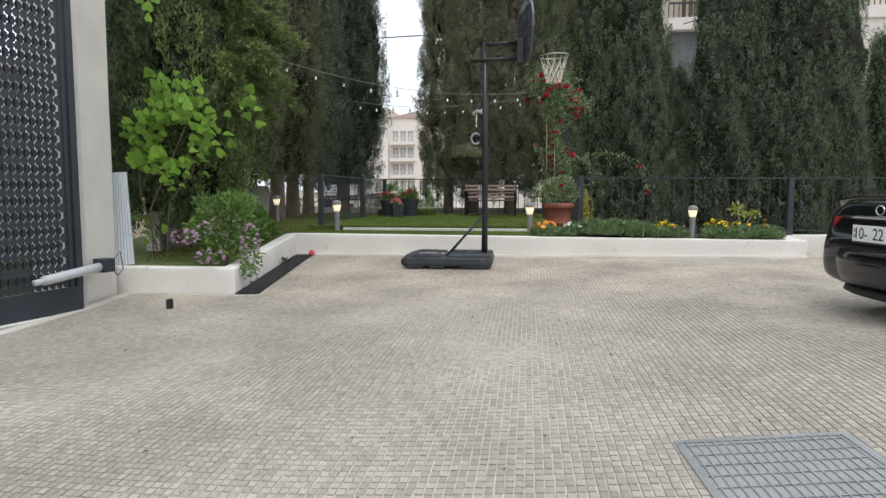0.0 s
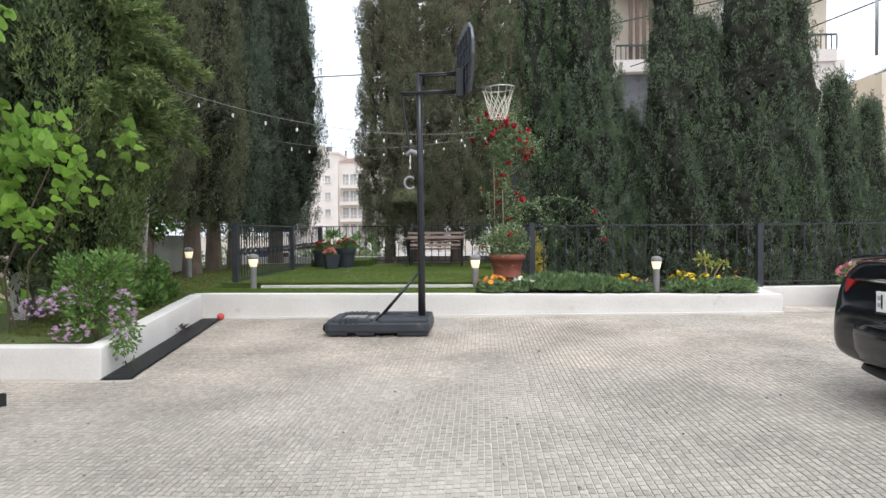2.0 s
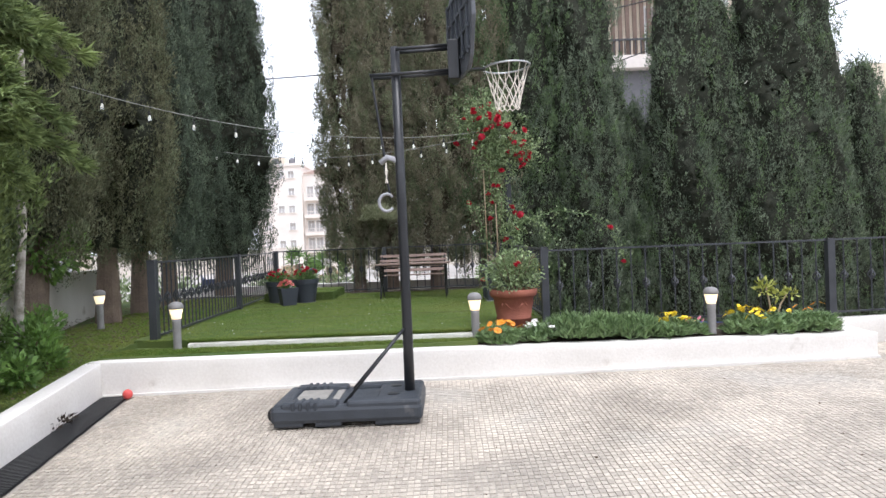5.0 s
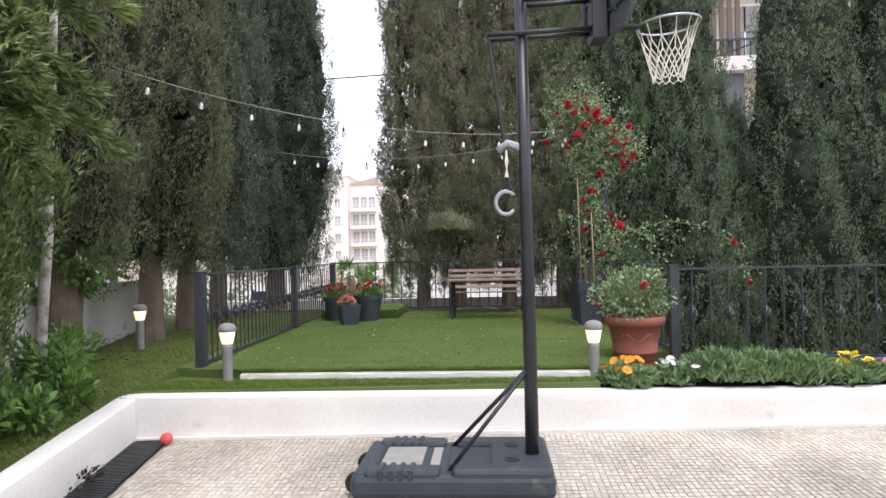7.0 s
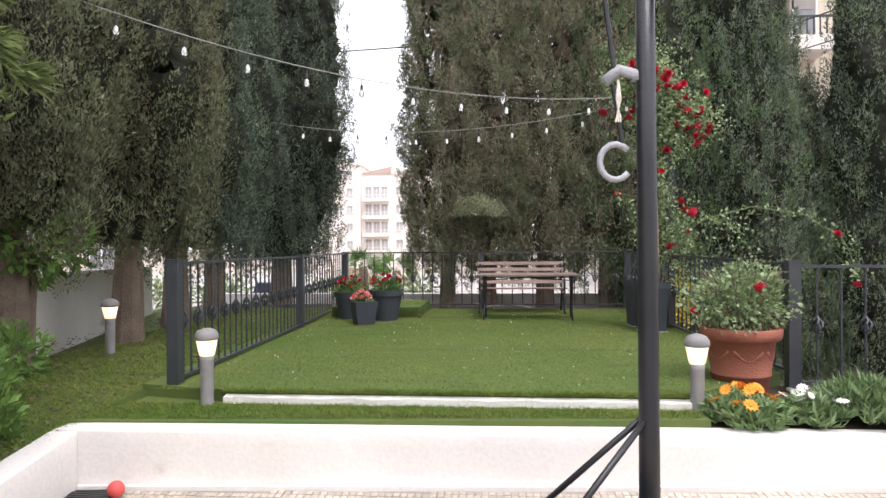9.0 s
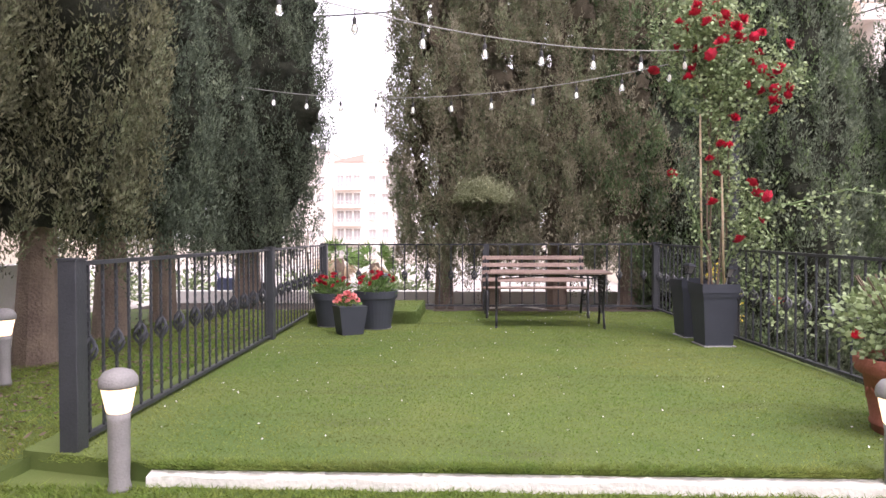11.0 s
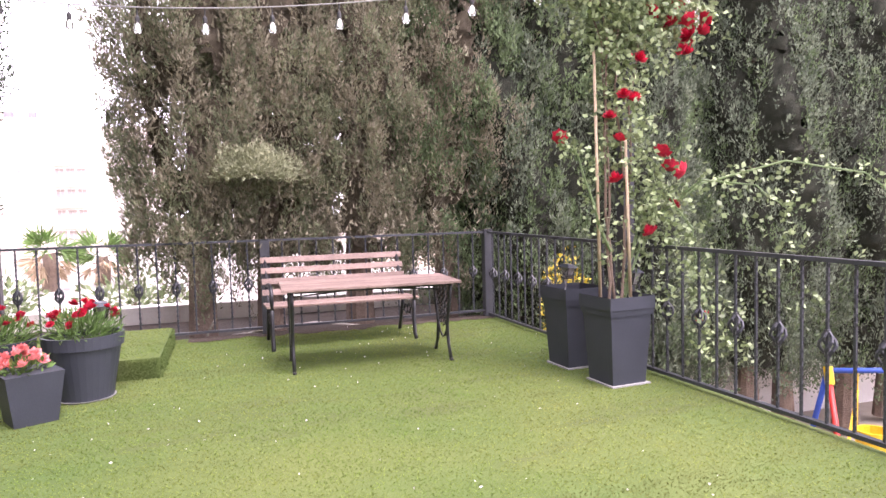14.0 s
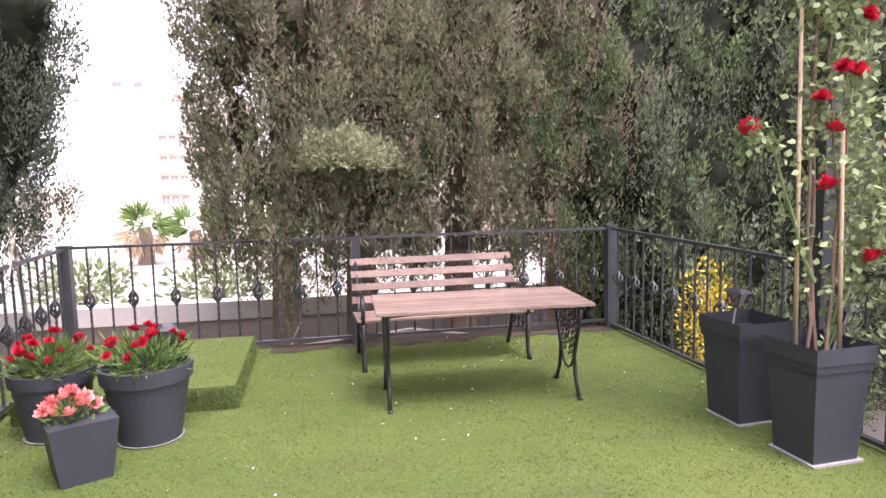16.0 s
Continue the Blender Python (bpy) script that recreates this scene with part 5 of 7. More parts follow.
# flower tub on the drive near the car
t = thing("flower_tub", "black round tub overflowing with pink petunias", "planter", "", pose(4.75, 11.75, 0.0))
part("pot_body", lathe(bmesh.new(), [(0.25, 0), (0.26, 0.02), (0.37, 0.46), (0.40, 0.47), (0.40, 0.52), (0.36, 0.52), (0.34, 0.44)], 28), M_POT, t)
quads("foliage", leaf_ball((0, 0, 0.56), (0.44, 0.44, 0.2), 900, 0.07, 0.035, 0.4, 51, 0.2), 4, M_SHRUB, t)
blooms(t, "flower", daisy_mesh(0.05, 6), M_PINK, scatter((0, 0, 0.57), (0.47, 0.47, 0.25), 110, 52, -0.1), "pink petunia bloom")


# ---------------------------------------------------------------- gate and planter corner
def sliding_gate():
    g = -0.30
    t = thing("metal_gate", "dark steel sliding gate with fish-scale perforated infill", "gate", "", pose(-7.14, 6.15, g, 0, 0, -103.5))
    L, H = 5.2, 3.9
    part("bottom_plate", boxes((0, L, -0.03, 0.03, 0.02, 0.34), bevel=0.006), M_GATE, t)
    part("stile", boxes((0, 0.09, -0.04, 0.04, 0.34, H), bevel=0.006), M_GATE, t)
    part("stile", boxes((0.12, 0.17, -0.03, 0.03, 0.34, H), bevel=0.006), M_GATE, t)
    part("top_bar", boxes((0, L, -0.03, 0.03, H, H + 0.08), bevel=0.006), M_GATE, t)
    # overlapping discs cut from sheet, offset row by row
    pitch, rows = 0.088, 40
    ang = np.linspace(0, 2 * np.pi, 9)[:-1]
    out = []
    for j in range(rows):
        for i in range(26):
            cx, cz = 0.22 + pitch * (i + 0.5 * (j % 2)), 0.40 + j * pitch
            out.append(np.stack([cx + 0.0475 * np.cos(ang), np.full(8, 0.012 * (-1) ** j), cz + 0.054 * np.sin(ang)], 1))
    tagged(quads("scale_infill", np.array(out), 8, M_GATE, t), kind="stuff")
    for i in range(27):
        x = 0.19 + pitch * i
        part("wire", boxes((x - 0.006, x + 0.006, -0.006, 0.006, 0.34, H)), M_GATE, t)
    t2 = thing("gate_ram", "pale grey cylindrical gate opener arm with its cable", "gate opener", "", pose(-7.18, 6.28, g + 0.52, 0, 0, -101))
    part("cylinder", tube(bmesh.new(), [(-0.12, 0.12, 0.02), (0.70, 0.14, -0.05)], 0.055, 16), M_MOTOR, t2, "", True)
    part("mount", boxes((-0.28, -0.1, 0.02, 0.2, -0.05, 0.12), bevel=0.01), M_GATE, t2)
    part("plug", tube(bmesh.new(), [(0.68, 0.14, -0.05), (0.82, 0.145, -0.06)], 0.035, 10), M_MOTOR, t2, "", True)
    part("cable", tube(bmesh.new(), [(-0.25, 0.2, 0.1), (-0.33, 0.23, 0.2), (-0.36, 0.24, -0.02), (-0.27, 0.24, -0.1), (-0.2, 0.2, 0.0)], 0.007, 5), M_CABLE, t2)
    tagged(link("gate_sill", boxes((0, 5.2, -0.12, 0.12, 0.0, 0.015)), M_LIP), "pale stone sill under the gate", "sill", "", "structure").matrix_world = pose(-7.14, 6.15, g + 0.03, 0, 0, -103.5)


sliding_gate()
tagged(link("wall_street", boxes((-11.5, -11.2, -6, 12, -2.1, 3.2)), M_STUCCO), "pale house wall across the street", "wall", "", "structure")

t = thing("plastic_panel", "corrugated translucent panel leaning by the gate pillar", "panel", "", pose(-7.46, 7.26, 0.15, -3, -4, 6))
b = bmesh.new()
n = 14
fr = [(b.verts.new((0.30 * k / n, 0.012 * (k % 2), 0)), b.verts.new((0.05 + 0.22 * k / n, 0.012 * (k % 2) + 0.05, 1.28))) for k in range(n + 1)]
bk = [(b.verts.new((0.30 * k / n, 0.012 * (k % 2) + 0.006, 0)), b.verts.new((0.05 + 0.22 * k / n, 0.012 * (k % 2) + 0.056, 1.28))) for k in range(n + 1)]
for k in range(n):
    b.faces.new((fr[k][0], fr[k + 1][0], fr[k + 1][1], fr[k][1]))
    b.faces.new((bk[k][0], bk[k][1], bk[k + 1][1], bk[k + 1][0]))
    b.faces.new((fr[k][1], fr[k + 1][1], bk[k + 1][1], bk[k][1]))
part("sheet", b, M_PANEL, t)


def heart_leaf(r):
    b = bmesh.new()
    prof = [(0, 0), (0.35, -0.18), (0.62, 0.1), (0.55, 0.5), (0.28, 0.85), (0, 1.15)]
    for s in (1, -1):
        mid = [b.verts.new((0, y * r, 0.0)) for y in (0.0, 0.5, 1.15)]
        rim = [b.verts.new((s * x * r, y * r, 0.10 * r * x)) for x, y in prof[1:-1]]
        b.faces.new((mid[0], rim[0], rim[1], mid[1]))
        b.faces.new((mid[1], rim[1], rim[2], rim[3]))
        b.faces.new((mid[1], rim[3], mid[2]))
    bmesh.ops.remove_doubles(b, verts=list(b.verts), dist=1e-5)
    return b


def vine():
    t = thing("climbing_vine", "bright heart-leaved vine growing over the conifer", "vine", "", pose(-6.92, 8.0, 0.12))
    rnd = random.Random(5)
    paths = [[(-0.5, 0.2, 0), (-0.4, 0.0, 0.8), (0.0, -0.1, 1.5), (0.35, -0.1, 2.2), (0.75, -0.05, 2.6)],
             [(-0.4, 0.2, 0), (-0.55, 0.0, 1.0), (-0.5, -0.1, 1.7), (-0.1, -0.15, 2.15), (0.3, -0.1, 2.65)],
             [(-0.3, 0.2, 0), (-0.1, 0.0, 0.9), (0.3, -0.1, 1.3), (0.55, -0.15, 1.75), (0.6, -0.1, 2.1)]]
    for p in paths:
        part("stem", tube(bmesh.new(), p, 0.012, 6, 0.005), M_TWIG, t)
    likes = [part("leaf", heart_leaf(r), M_LEAF, t) for r in (0.105, 0.125, 0.085)]
    n = 0
    used = [False] * 3
    while n < 290:
        x, z = rnd.gauss(0.02, 0.42), rnd.gauss(1.95, 0.42)
        if z < 0.9 or (x - 0.05) ** 2 / 0.75 + (z - 1.95) ** 2 / 0.8 > 1 or (math.sin(5 * x + 1) * math.sin(4.5 * z) > 0.30):
            continue
        y = -0.25 + 0.25 * rnd.random() + 0.18 * (x - 0.02) ** 2
        m = Matrix.Translation((x, y, z)) @ Euler((radians(rnd.uniform(95, 165)), radians(rnd.uniform(-35, 35)), radians(rnd.uniform(-40, 40)))).to_matrix().to_4x4()
        k = n % 3
        if not used[k]:
            likes[k].matrix_basis, used[k] = m, True
        else:
            share("leaf", likes[k], t, m)
        n += 1
    for x, y, z, c in ((1.22, 0.0, 2.25, 12), (-0.6, 0.35, 0.45, 9), (0.45, 0.0, 0.62, 4), (-0.2, -0.2, 3.75, 12), (-0.62, 0, 4.0, 14)):
        for k in range(c):
            m = Matrix.Translation((x + rnd.gauss(0, 0.12), y - 0.1, z + rnd.gauss(0, 0.12))) @ Euler((radians(rnd.uniform(95, 165)), radians(rnd.uniform(-35, 35)), radians(rnd.uniform(-40, 40)))).to_matrix().to_4x4()
            share("leaf", likes[k % 3], t, m)


vine()


def lilac_shrub():
    t = thing("flowering_shrub", "loose green shrub with small lilac flowers on the planter wall", "shrub", "", pose(-5.98, 7.62, 0.14))
    b = bmesh.new()
    for k in range(12):
        a = k * 2.4
        tube(b, [(0, 0, 0), (0.15 * math.cos(a), 0.15 * math.sin(a), 0.35), (0.38 * math.cos(a), 0.34 * math.sin(a), 0.75 + 0.1 * (k % 3))], 0.008, 5, 0.004)
    part("stem", b, M_TWIG, t)
    v = np.concatenate([leaf_ball((0.0, 0, 0.46), (0.46, 0.38, 0.42), 1700, 0.062, 0.030, 0.4, 61, 0.15), leaf_ball((0.20, 0, 0.84), (0.26, 0.3, 0.2), 560, 0.065, 0.032, 0.6, 69, 0.15), leaf_ball((-0.16, -0.05, 0.80), (0.24, 0.26, 0.2), 480, 0.065, 0.032, 0.6, 62, 0.15), leaf_ball((-0.42, -0.05, 0.50), (0.2, 0.2, 0.14), 260, 0.06, 0.028, 0.2, 66, 0.15), leaf_ball((0.42, -0.14, 0.08), (0.13, 0.2, 0.28), 300, 0.06, 0.026, -0.4, 63, 0.15)])
    quads("foliage", v, 4, M_FRESH, t)
    spots = []
    for c, r, n, sd in (((-0.42, -0.36, 0.42), (0.20, 0.12, 0.10), 70, 64), ((0.47, -0.28, 0.34), (0.12, 0.16, 0.26), 80, 65), ((-0.02, -0.46, 0.16), (0.20, 0.10, 0.10), 46, 67), ((0.12, -0.44, 0.56), (0.3, 0.08, 0.12), 30, 68)):
        spots += scatter(c, r, n, sd, -1)
    blooms(t, "flower", daisy_mesh(0.028, 5), M_LILAC, spots, "lilac flower")


lilac_shrub()


def frond_spray():
    """Feathery plumes that hang from the broad conifer over the drive."""
    t = thing("conifer_bough", "light green feathery bough hanging from the conifer", "conifer bough", "", pose(-6.75, 9.1, 2.75))
    rnd = random.Random(8)
    global rng
    rng = np.random.default_rng(81)
    vs, b = [], bmesh.new()
    for k in range(16):
        a = radians(rnd.uniform(-70, 25))
        l = rnd.uniform(0.8, 1.5)
        z = rnd.uniform(-0.5, 1.5)
        o = Vector((math.cos(a), math.sin(a), 0))
        pts = [Vector((0.1, 0, z)) + o * l * f + Vector((0, 0, 0.32 * math.sin(2.2 * f) - 0.34 * f * f * l)) for f in [i / 8 for i in range(9)]]
        tube(b, pts, 0.012, 5, 0.004)
        c = np.concatenate([np.array(p) + rng.normal(0, 0.050, (150, 3)) * (1.5 - i / 8) for i, p in enumerate(pts)])
        d = np.array(o) * 0.9 + rng.normal(0, 0.4, (len(c), 3)) + [0, 0, -0.25]
        vs.append(sprigs(c, d, rng.uniform(0.09, 0.17, len(c)), rng.uniform(0.014, 0.024, len(c))))
    part("branch", b, M_TWIG, t)
    quads("foliage", np.concatenate(vs), 4, M_CYPL, t)


frond_spray()

t = thing("citrus_tree", "young broad-leaved tree with a slim grey trunk by the side wall", "tree", "", pose(-7.92, 12.6, 0.47))
b = bmesh.new()
tube(b, [(0, 0, 0), (0.02, 0, 0.5), (0.05, 0.02, 1.0), (-0.1, 0.0, 1.4)], 0.075, 10, 0.045)
for k in range(5):
    a = k * 1.3
    tube(b, [(0.04, 0, 0.9), (0.3 * math.cos(a), 0.3 * math.sin(a), 1.2), (0.5 * math.cos(a), 0.45 * math.sin(a), 1.45)], 0.02, 6, 0.007)
part("trunk", b, M_BARK, t)
quads("crown", np.concatenate([leaf_ball((0.12, -0.1, 1.25), (0.55, 0.5, 0.42), 900, 0.12, 0.06, 0.1, 71, 0.2), leaf_ball((-0.5, -0.3, 0.95), (0.3, 0.3, 0.3), 240, 0.12, 0.06, 0.1, 72, 0.2)]), 4, M_FRESH, t)
t = thing("bare_trunk", "pale smooth slender trunk standing among the conifers", "tree trunk", "", pose(-7.06, 10.75, 0.38))
part("trunk", tube(bmesh.new(), [(0, 0, 0), (-0.03, 0.03, 0.5), (0.0, 0.05, 1.0), (0.05, 0.06, 1.6), (0.04, 0.09, 2.3), (0.09, 0.1, 3.1), (0.1, 0.15, 4.2)], 0.062, 10, 0.035), M_PALEBARK, t, "", True)
part("limb", tube(bmesh.new(), [(0.05, 0.06, 1.6), (-0.12, 0.16, 2.1), (-0.2, 0.3, 2.9)], 0.028, 7, 0.012), M_PALEBARK, t)
for x, y, s, seed in ((-7.25, 11.0, 0.28, 81), (-6.95, 10.1, 0.22, 82), (-6.65, 9.4, 0.25, 83), (-7.55, 11.9, 0.3, 84), (-6.6, 10.45, 0.2, 85), (-6.45, 9.75, 0.18, 86), (-6.9, 10.75, 0.26, 87)):
    t = thing("understorey_shrub", "low leafy green shrub under the conifers", "shrub", "understorey shrubs", pose(x, y, 0.30 + 0.12 * (y > 10.5)))
    part("stem", tube(bmesh.new(), [(0, 0, 0), (0.03, 0, s * 0.8), (0.1, 0.03, s * 1.3)], 0.012, 6, 0.005), M_TWIG, t)
    quads("foliage", leaf_ball((0, 0, s * 0.9), (s, s * 0.9, s * 0.9), 420, 0.09, 0.042, 0.4, seed, 0.1), 4, M_FRESH, t)

# clipped bush growing out of the rear conifers
t = thing("conifer_bush", "rounded tuft of paler cypress growth above the bench", "conifer growth", "", pose(-3.6, 18.62, 2.2))
part("branch", tube(bmesh.new(), [(0.1, 0.55, -0.45), (0.1, 0.2, -0.2), (0, 0, 0)], 0.02, 6, 0.01), M_TWIG, t)
quads("foliage", np.concatenate([leaf_ball((0, 0, 0.05), (0.48, 0.3, 0.26), 1700, 0.11, 0.02, 0.9, 91, 0.1), leaf_ball((0.45, 0.05, -0.02), (0.3, 0.22, 0.16), 600, 0.11, 0.02, 0.4, 92, 0.1)]), 4, M_TUFT, t)
t = thing("yellow_shrub", "slender shrub in bright yellow leaf behind the railing", "shrub", "", pose(-0.25, 17.75, -2.1))
part("stem", tube(bmesh.new(), [(0, 0, 0), (0.05, 0, 1.6), (0, 0, 3.0)], 0.02, 6, 0.008), M_TWIG, t)
quads("foliage", leaf_ball((0, 0, 2.75), (0.27, 0.32, 0.62), 1000, 0.05, 0.03, 0.3, 95, 0.1), 4, mat("yellow_leaf", (0.66, 0.50, 0.06), (0.42, 0.36, 0.05), 0.5, 3, 20, 0.0, island=0.3, trans=0.2), t)
for k, (x, y, h, r) in enumerate(((0.1, 16.6, 1.7, 0.5), (1.2, 15.3, 1.5, 0.55), (2.4, 14.6, 1.6, 0.7), (4.4, 14.4, 1.6, 0.7), (0.6, 13.8, 1.6, 0.5))):
    t = thing("lower_shrub", "green shrub growing on the lower ground beyond the railing", "shrub", "lower shrubs", pose(x, y, -2.1))
    part("stem", tube(bmesh.new(), [(0, 0, 0), (0.05, 0, h * 0.5), (0, 0, h * 0.9)], 0.025, 6, 0.008), M_TWIG, t)
    quads("foliage", leaf_ball((0, 0, h * 0.62), (r, r, h * 0.42), 1500, 0.10, 0.05, 0.3, 100 + k, 0.1), 4, M_ROSELEAF if k < 2 else M_SHRUB, t)

# turf-covered block
t = thing("turf_block", "low rectangular block covered in artificial turf", "turf block", "", pose(-5.16, 17.52, LAWN))
part("turf_cover", soften(boxes((-0.74, 0.67, -0.76, 0.72, 0, 0.165)), 0.02), M_TURF, t)
BLOCK = (-5.9, -4.50, 16.77, 18.23, LAWN + 0.165)


# ---------------------------------------------------------------- small things on the drive
t = thing("ball", "small faded red rubber ball in the corner of the drive", "ball", "", pose(-5.70, 10.47, 0.05))
b = bmesh.new()
bmesh.ops.create_uvsphere(b, u_segments=20, v_segments=12, radius=0.055)
part("skin", b, M_BALL, t, "", True)
t = thing("steel_stub", "short rusty dark steel stub set in the drive", "gate stop", "", pose(-6.06, 6.23, float(ground_z(-6.06, 6.23)) - 0.01))
part("tube", lathe(bmesh.new(), [(0.042, 0), (0.042, 0.12), (0.032, 0.12), (0.032, 0.06)], 16), M_BLACK, t)


def channel_drain():
    t = thing("channel_drain", "black slotted channel drain along the planter wall", "drain")
    a, b = Vector((-5.475, 7.12, 0)), Vector((-5.88, 10.56, 0))
    n = 110
    d = (b - a).normalized()
    s = Vector((d.y, -d.x, 0))
    ang = math.atan2(d.y, d.x)
    bm = bmesh.new()
    for k in range(8):
        p, q = a.lerp(b, k / 8), a.lerp(b, (k + 1) / 8)
        zs = [float(ground_z(v.x, v.y)) + 0.0035 for v in (p, q)]
        bm.faces.new([bm.verts.new((v.x + e * s.x, v.y + e * s.y, z)) for v, z, e in ((p, zs[0], -0.17), (p, zs[0], 0.16), (q, zs[1], 0.15), (q, zs[1], -0.17))])
    part("channel", bm, M_INK, t)
    like = None
    for k in range(n):
        p = a.lerp(b, (k + 0.5) / n)
        m = Matrix.Translation((p.x, p.y, float(ground_z(p.x, p.y)) + 0.008)) @ Matrix.Rotation(ang, 4, "Z")
        if like is None:
            like = part("slat", boxes((-0.009, 0.009, -0.14, 0.14, -0.006, 0.008)), M_BLACK, t)
            like.matrix_basis = m
        else:
            share("slat", like, t, m)
    t2 = thing("drain_debris", "clump of dead leaves caught by the drain", "leaf litter", "", pose(-5.93, 9.6, -0.04))
    quads("litter", leaf_ball((0, 0, 0.03), (0.1, 0.22, 0.05), 90, 0.05, 0.03, 0, 3, 0.1), 4, M_SOIL, t2)


channel_drain()


def floor_grate():
    g = float(ground_z(-0.55, 1.95))
    gx_, gy_ = (float(ground_z(-0.15, 1.95) - ground_z(-0.95, 1.95)) / 0.8, float(ground_z(-0.55, 2.35) - ground_z(-0.55, 1.55)) / 0.8)
    t = thing("floor_grate", "square galvanised steel grate set in the drive", "drain grate", "", pose(-0.55, 1.95, g + 0.004, math.degrees(math.atan(gy_)), -math.degrees(math.atan(gx_)), 3))
    for a in ((-0.40, 0.40, -0.44, -0.40), (-0.40, 0.40, 0.40, 0.44), (-0.44, -0.40, -0.44, 0.44), (0.40, 0.44, -0.44, 0.44)):
        part("frame_bar", boxes((*a, -0.01, 0.003)), M_STEEL, t)
    part("pit", boxes((-0.40, 0.40, -0.40, 0.40, -0.012, -0.004)), M_CONC, t)
    for k in range(18):
        x = -0.38 + 0.0447 * k
        part("bearing_bar", boxes((x - 0.004, x + 0.004, -0.40, 0.40, -0.004, 0.003)), M_STEEL, t)
    for k in range(7):
        y = -0.36 + 0.12 * k
        part("cross_bar", boxes((-0.40, 0.40, y - 0.004, y + 0.004, -0.003, 0.0036)), M_STEEL, t)


floor_grate()


# ---------------------------------------------------------------- parked car
def sedan():
    """A saloon seen from its rear corner: x ahead, y to its left, from the middle of the rear bumper."""
    t = thing("car", "glossy black saloon car parked on the drive", "car", "", pose(1.30, 5.2, 0.0, 0, 0, 8))
    W = 0.92
    secs = [  # x, half width, sill z, shoulder z, deck z
        (-0.02, 0.70, 0.40, 0.64, 0.68), (0.0, 0.80, 0.30, 0.70, 0.73), (0.055, 0.85, 0.27, 0.78, 0.80), (0.085, 0.86, 0.26, 0.90, 1.06), (0.12, 0.87, 0.26, 0.93, 1.09), (0.40, 0.90, 0.22, 0.95, 1.09), (0.85, 0.92, 0.20, 0.97, 1.11),
        (1.6, 0.92, 0.20, 0.97, 1.06), (2.8, 0.92, 0.20, 0.95, 1.02), (3.6, 0.91, 0.20, 0.92, 1.00), (4.3, 0.87, 0.22, 0.84, 0.90), (4.7, 0.76, 0.27, 0.70, 0.78), (4.82, 0.6, 0.36, 0.62, 0.66)]
    b = bmesh.new()
    rings = []
    for x, w, s, sh, dk in secs:
        prof = [(w * 0.86, s), (w * 0.985, s + 0.10), (w, (s + sh) / 2), (w * 0.985, sh - 0.05), (w * 0.93, sh), (w * 0.80, dk - 0.012), (w * 0.45, dk), (0, dk + 0.006)]
        prof = prof + [(-y, z) for y, z in reversed(prof[:-1])]
        rings.append([b.verts.new((x, y, z)) for y, z in prof])
    for p, q in zip(rings, rings[1:]):
        for k in range(len(p) - 1):
            b.faces.new((p[k], p[k + 1], q[k + 1], q[k]))
        b.faces.new((p[-1], p[0], q[0], q[-1]))
    b.faces.new(rings[0])
    b.faces.new(list(reversed(rings[-1])))
    body = part("body", b, M_CARP, t, "", True)
    md = body.modifiers.new("smooth", "SUBSURF")
    md.levels = md.render_levels = 2
    b = bmesh.new()
    rings = []
    for x, w, z in ((0.82, 0.74, 1.085), (1.45, 0.66, 1.40), (2.2, 0.63, 1.47), (2.9, 0.64, 1.43), (3.55, 0.74, 1.0)):
        rings.append([b.verts.new(v) for v in ((x, w + 0.06, min(z, 1.05)), (x, w, z - 0.06 if z > 1.2 else z), (x, w * 0.7, z), (x, -w * 0.7, z), (x, -w, z - 0.06 if z > 1.2 else z), (x, -w - 0.06, min(z, 1.05)))])
    for p, q in zip(rings, rings[1:]):
        for k in range(5):
            b.faces.new((p[k], p[k + 1], q[k + 1], q[k]))
    b.faces.new(rings[0])
    cab = part("cabin_glass", b, M_CARG, t, "dark tinted cabin glass", True)
    b = bmesh.new()
    box(b, 1.42, 2.95, -0.47, 0.47, 1.405, 1.475, 0.03)
    part("roof", b, M_CARP, t)
    # lip spoiler, chrome strip, plate, lights, bumper valance
    b = bmesh.new()
    tube(b, [(0.13, -0.72, 1.085), (0.10, -0.4, 1.115), (0.085, 0, 1.125), (0.10, 0.4, 1.115), (0.13, 0.72, 1.085), (0.2, 0.83, 1.05)], 0.022, 8)
    part("spoiler", b, M_CARP, t, "", True)
    b = bmesh.new()
    tube(b, [(0.075, -0.62, 0.925), (0.03, -0.3, 0.935), (0.022, 0, 0.937), (0.03, 0.3, 0.935), (0.075, 0.62, 0.925)], 0.016, 8)
    part("chrome_strip", b, M_CHROME, t, "", True)
    for s in (1, -1):
        b = bmesh.new()
        q = [(0.075, 0.60, 0.915), (0.10, 0.72, 0.93), (0.16, 0.83, 0.945), (0.34, 0.885, 0.96), (0.22, 0.872, 0.86), (0.12, 0.80, 0.79), (0.08, 0.72, 0.80)]
        lo = [b.verts.new((x - 0.025, s * (y + 0.012), z)) for x, y, z in q]
        hi = [b.verts.new((x + 0.05, s * y * 0.98, z)) for x, y, z in q]
        b.faces.new(lo)
        b.faces.new(hi)
        for k in range(len(q)):
            b.faces.new((lo[k], lo[(k + 1) % len(q)], hi[(k + 1) % len(q)], hi[k]))
        part("tail_light", b, M_TAIL, t, "red tail light", False)
    plate = part("number_plate", boxes((-0.035, -0.022, -0.27, 0.27, 0.715, 0.865), bevel=0.003), M_PLATE, t, "white number plate")
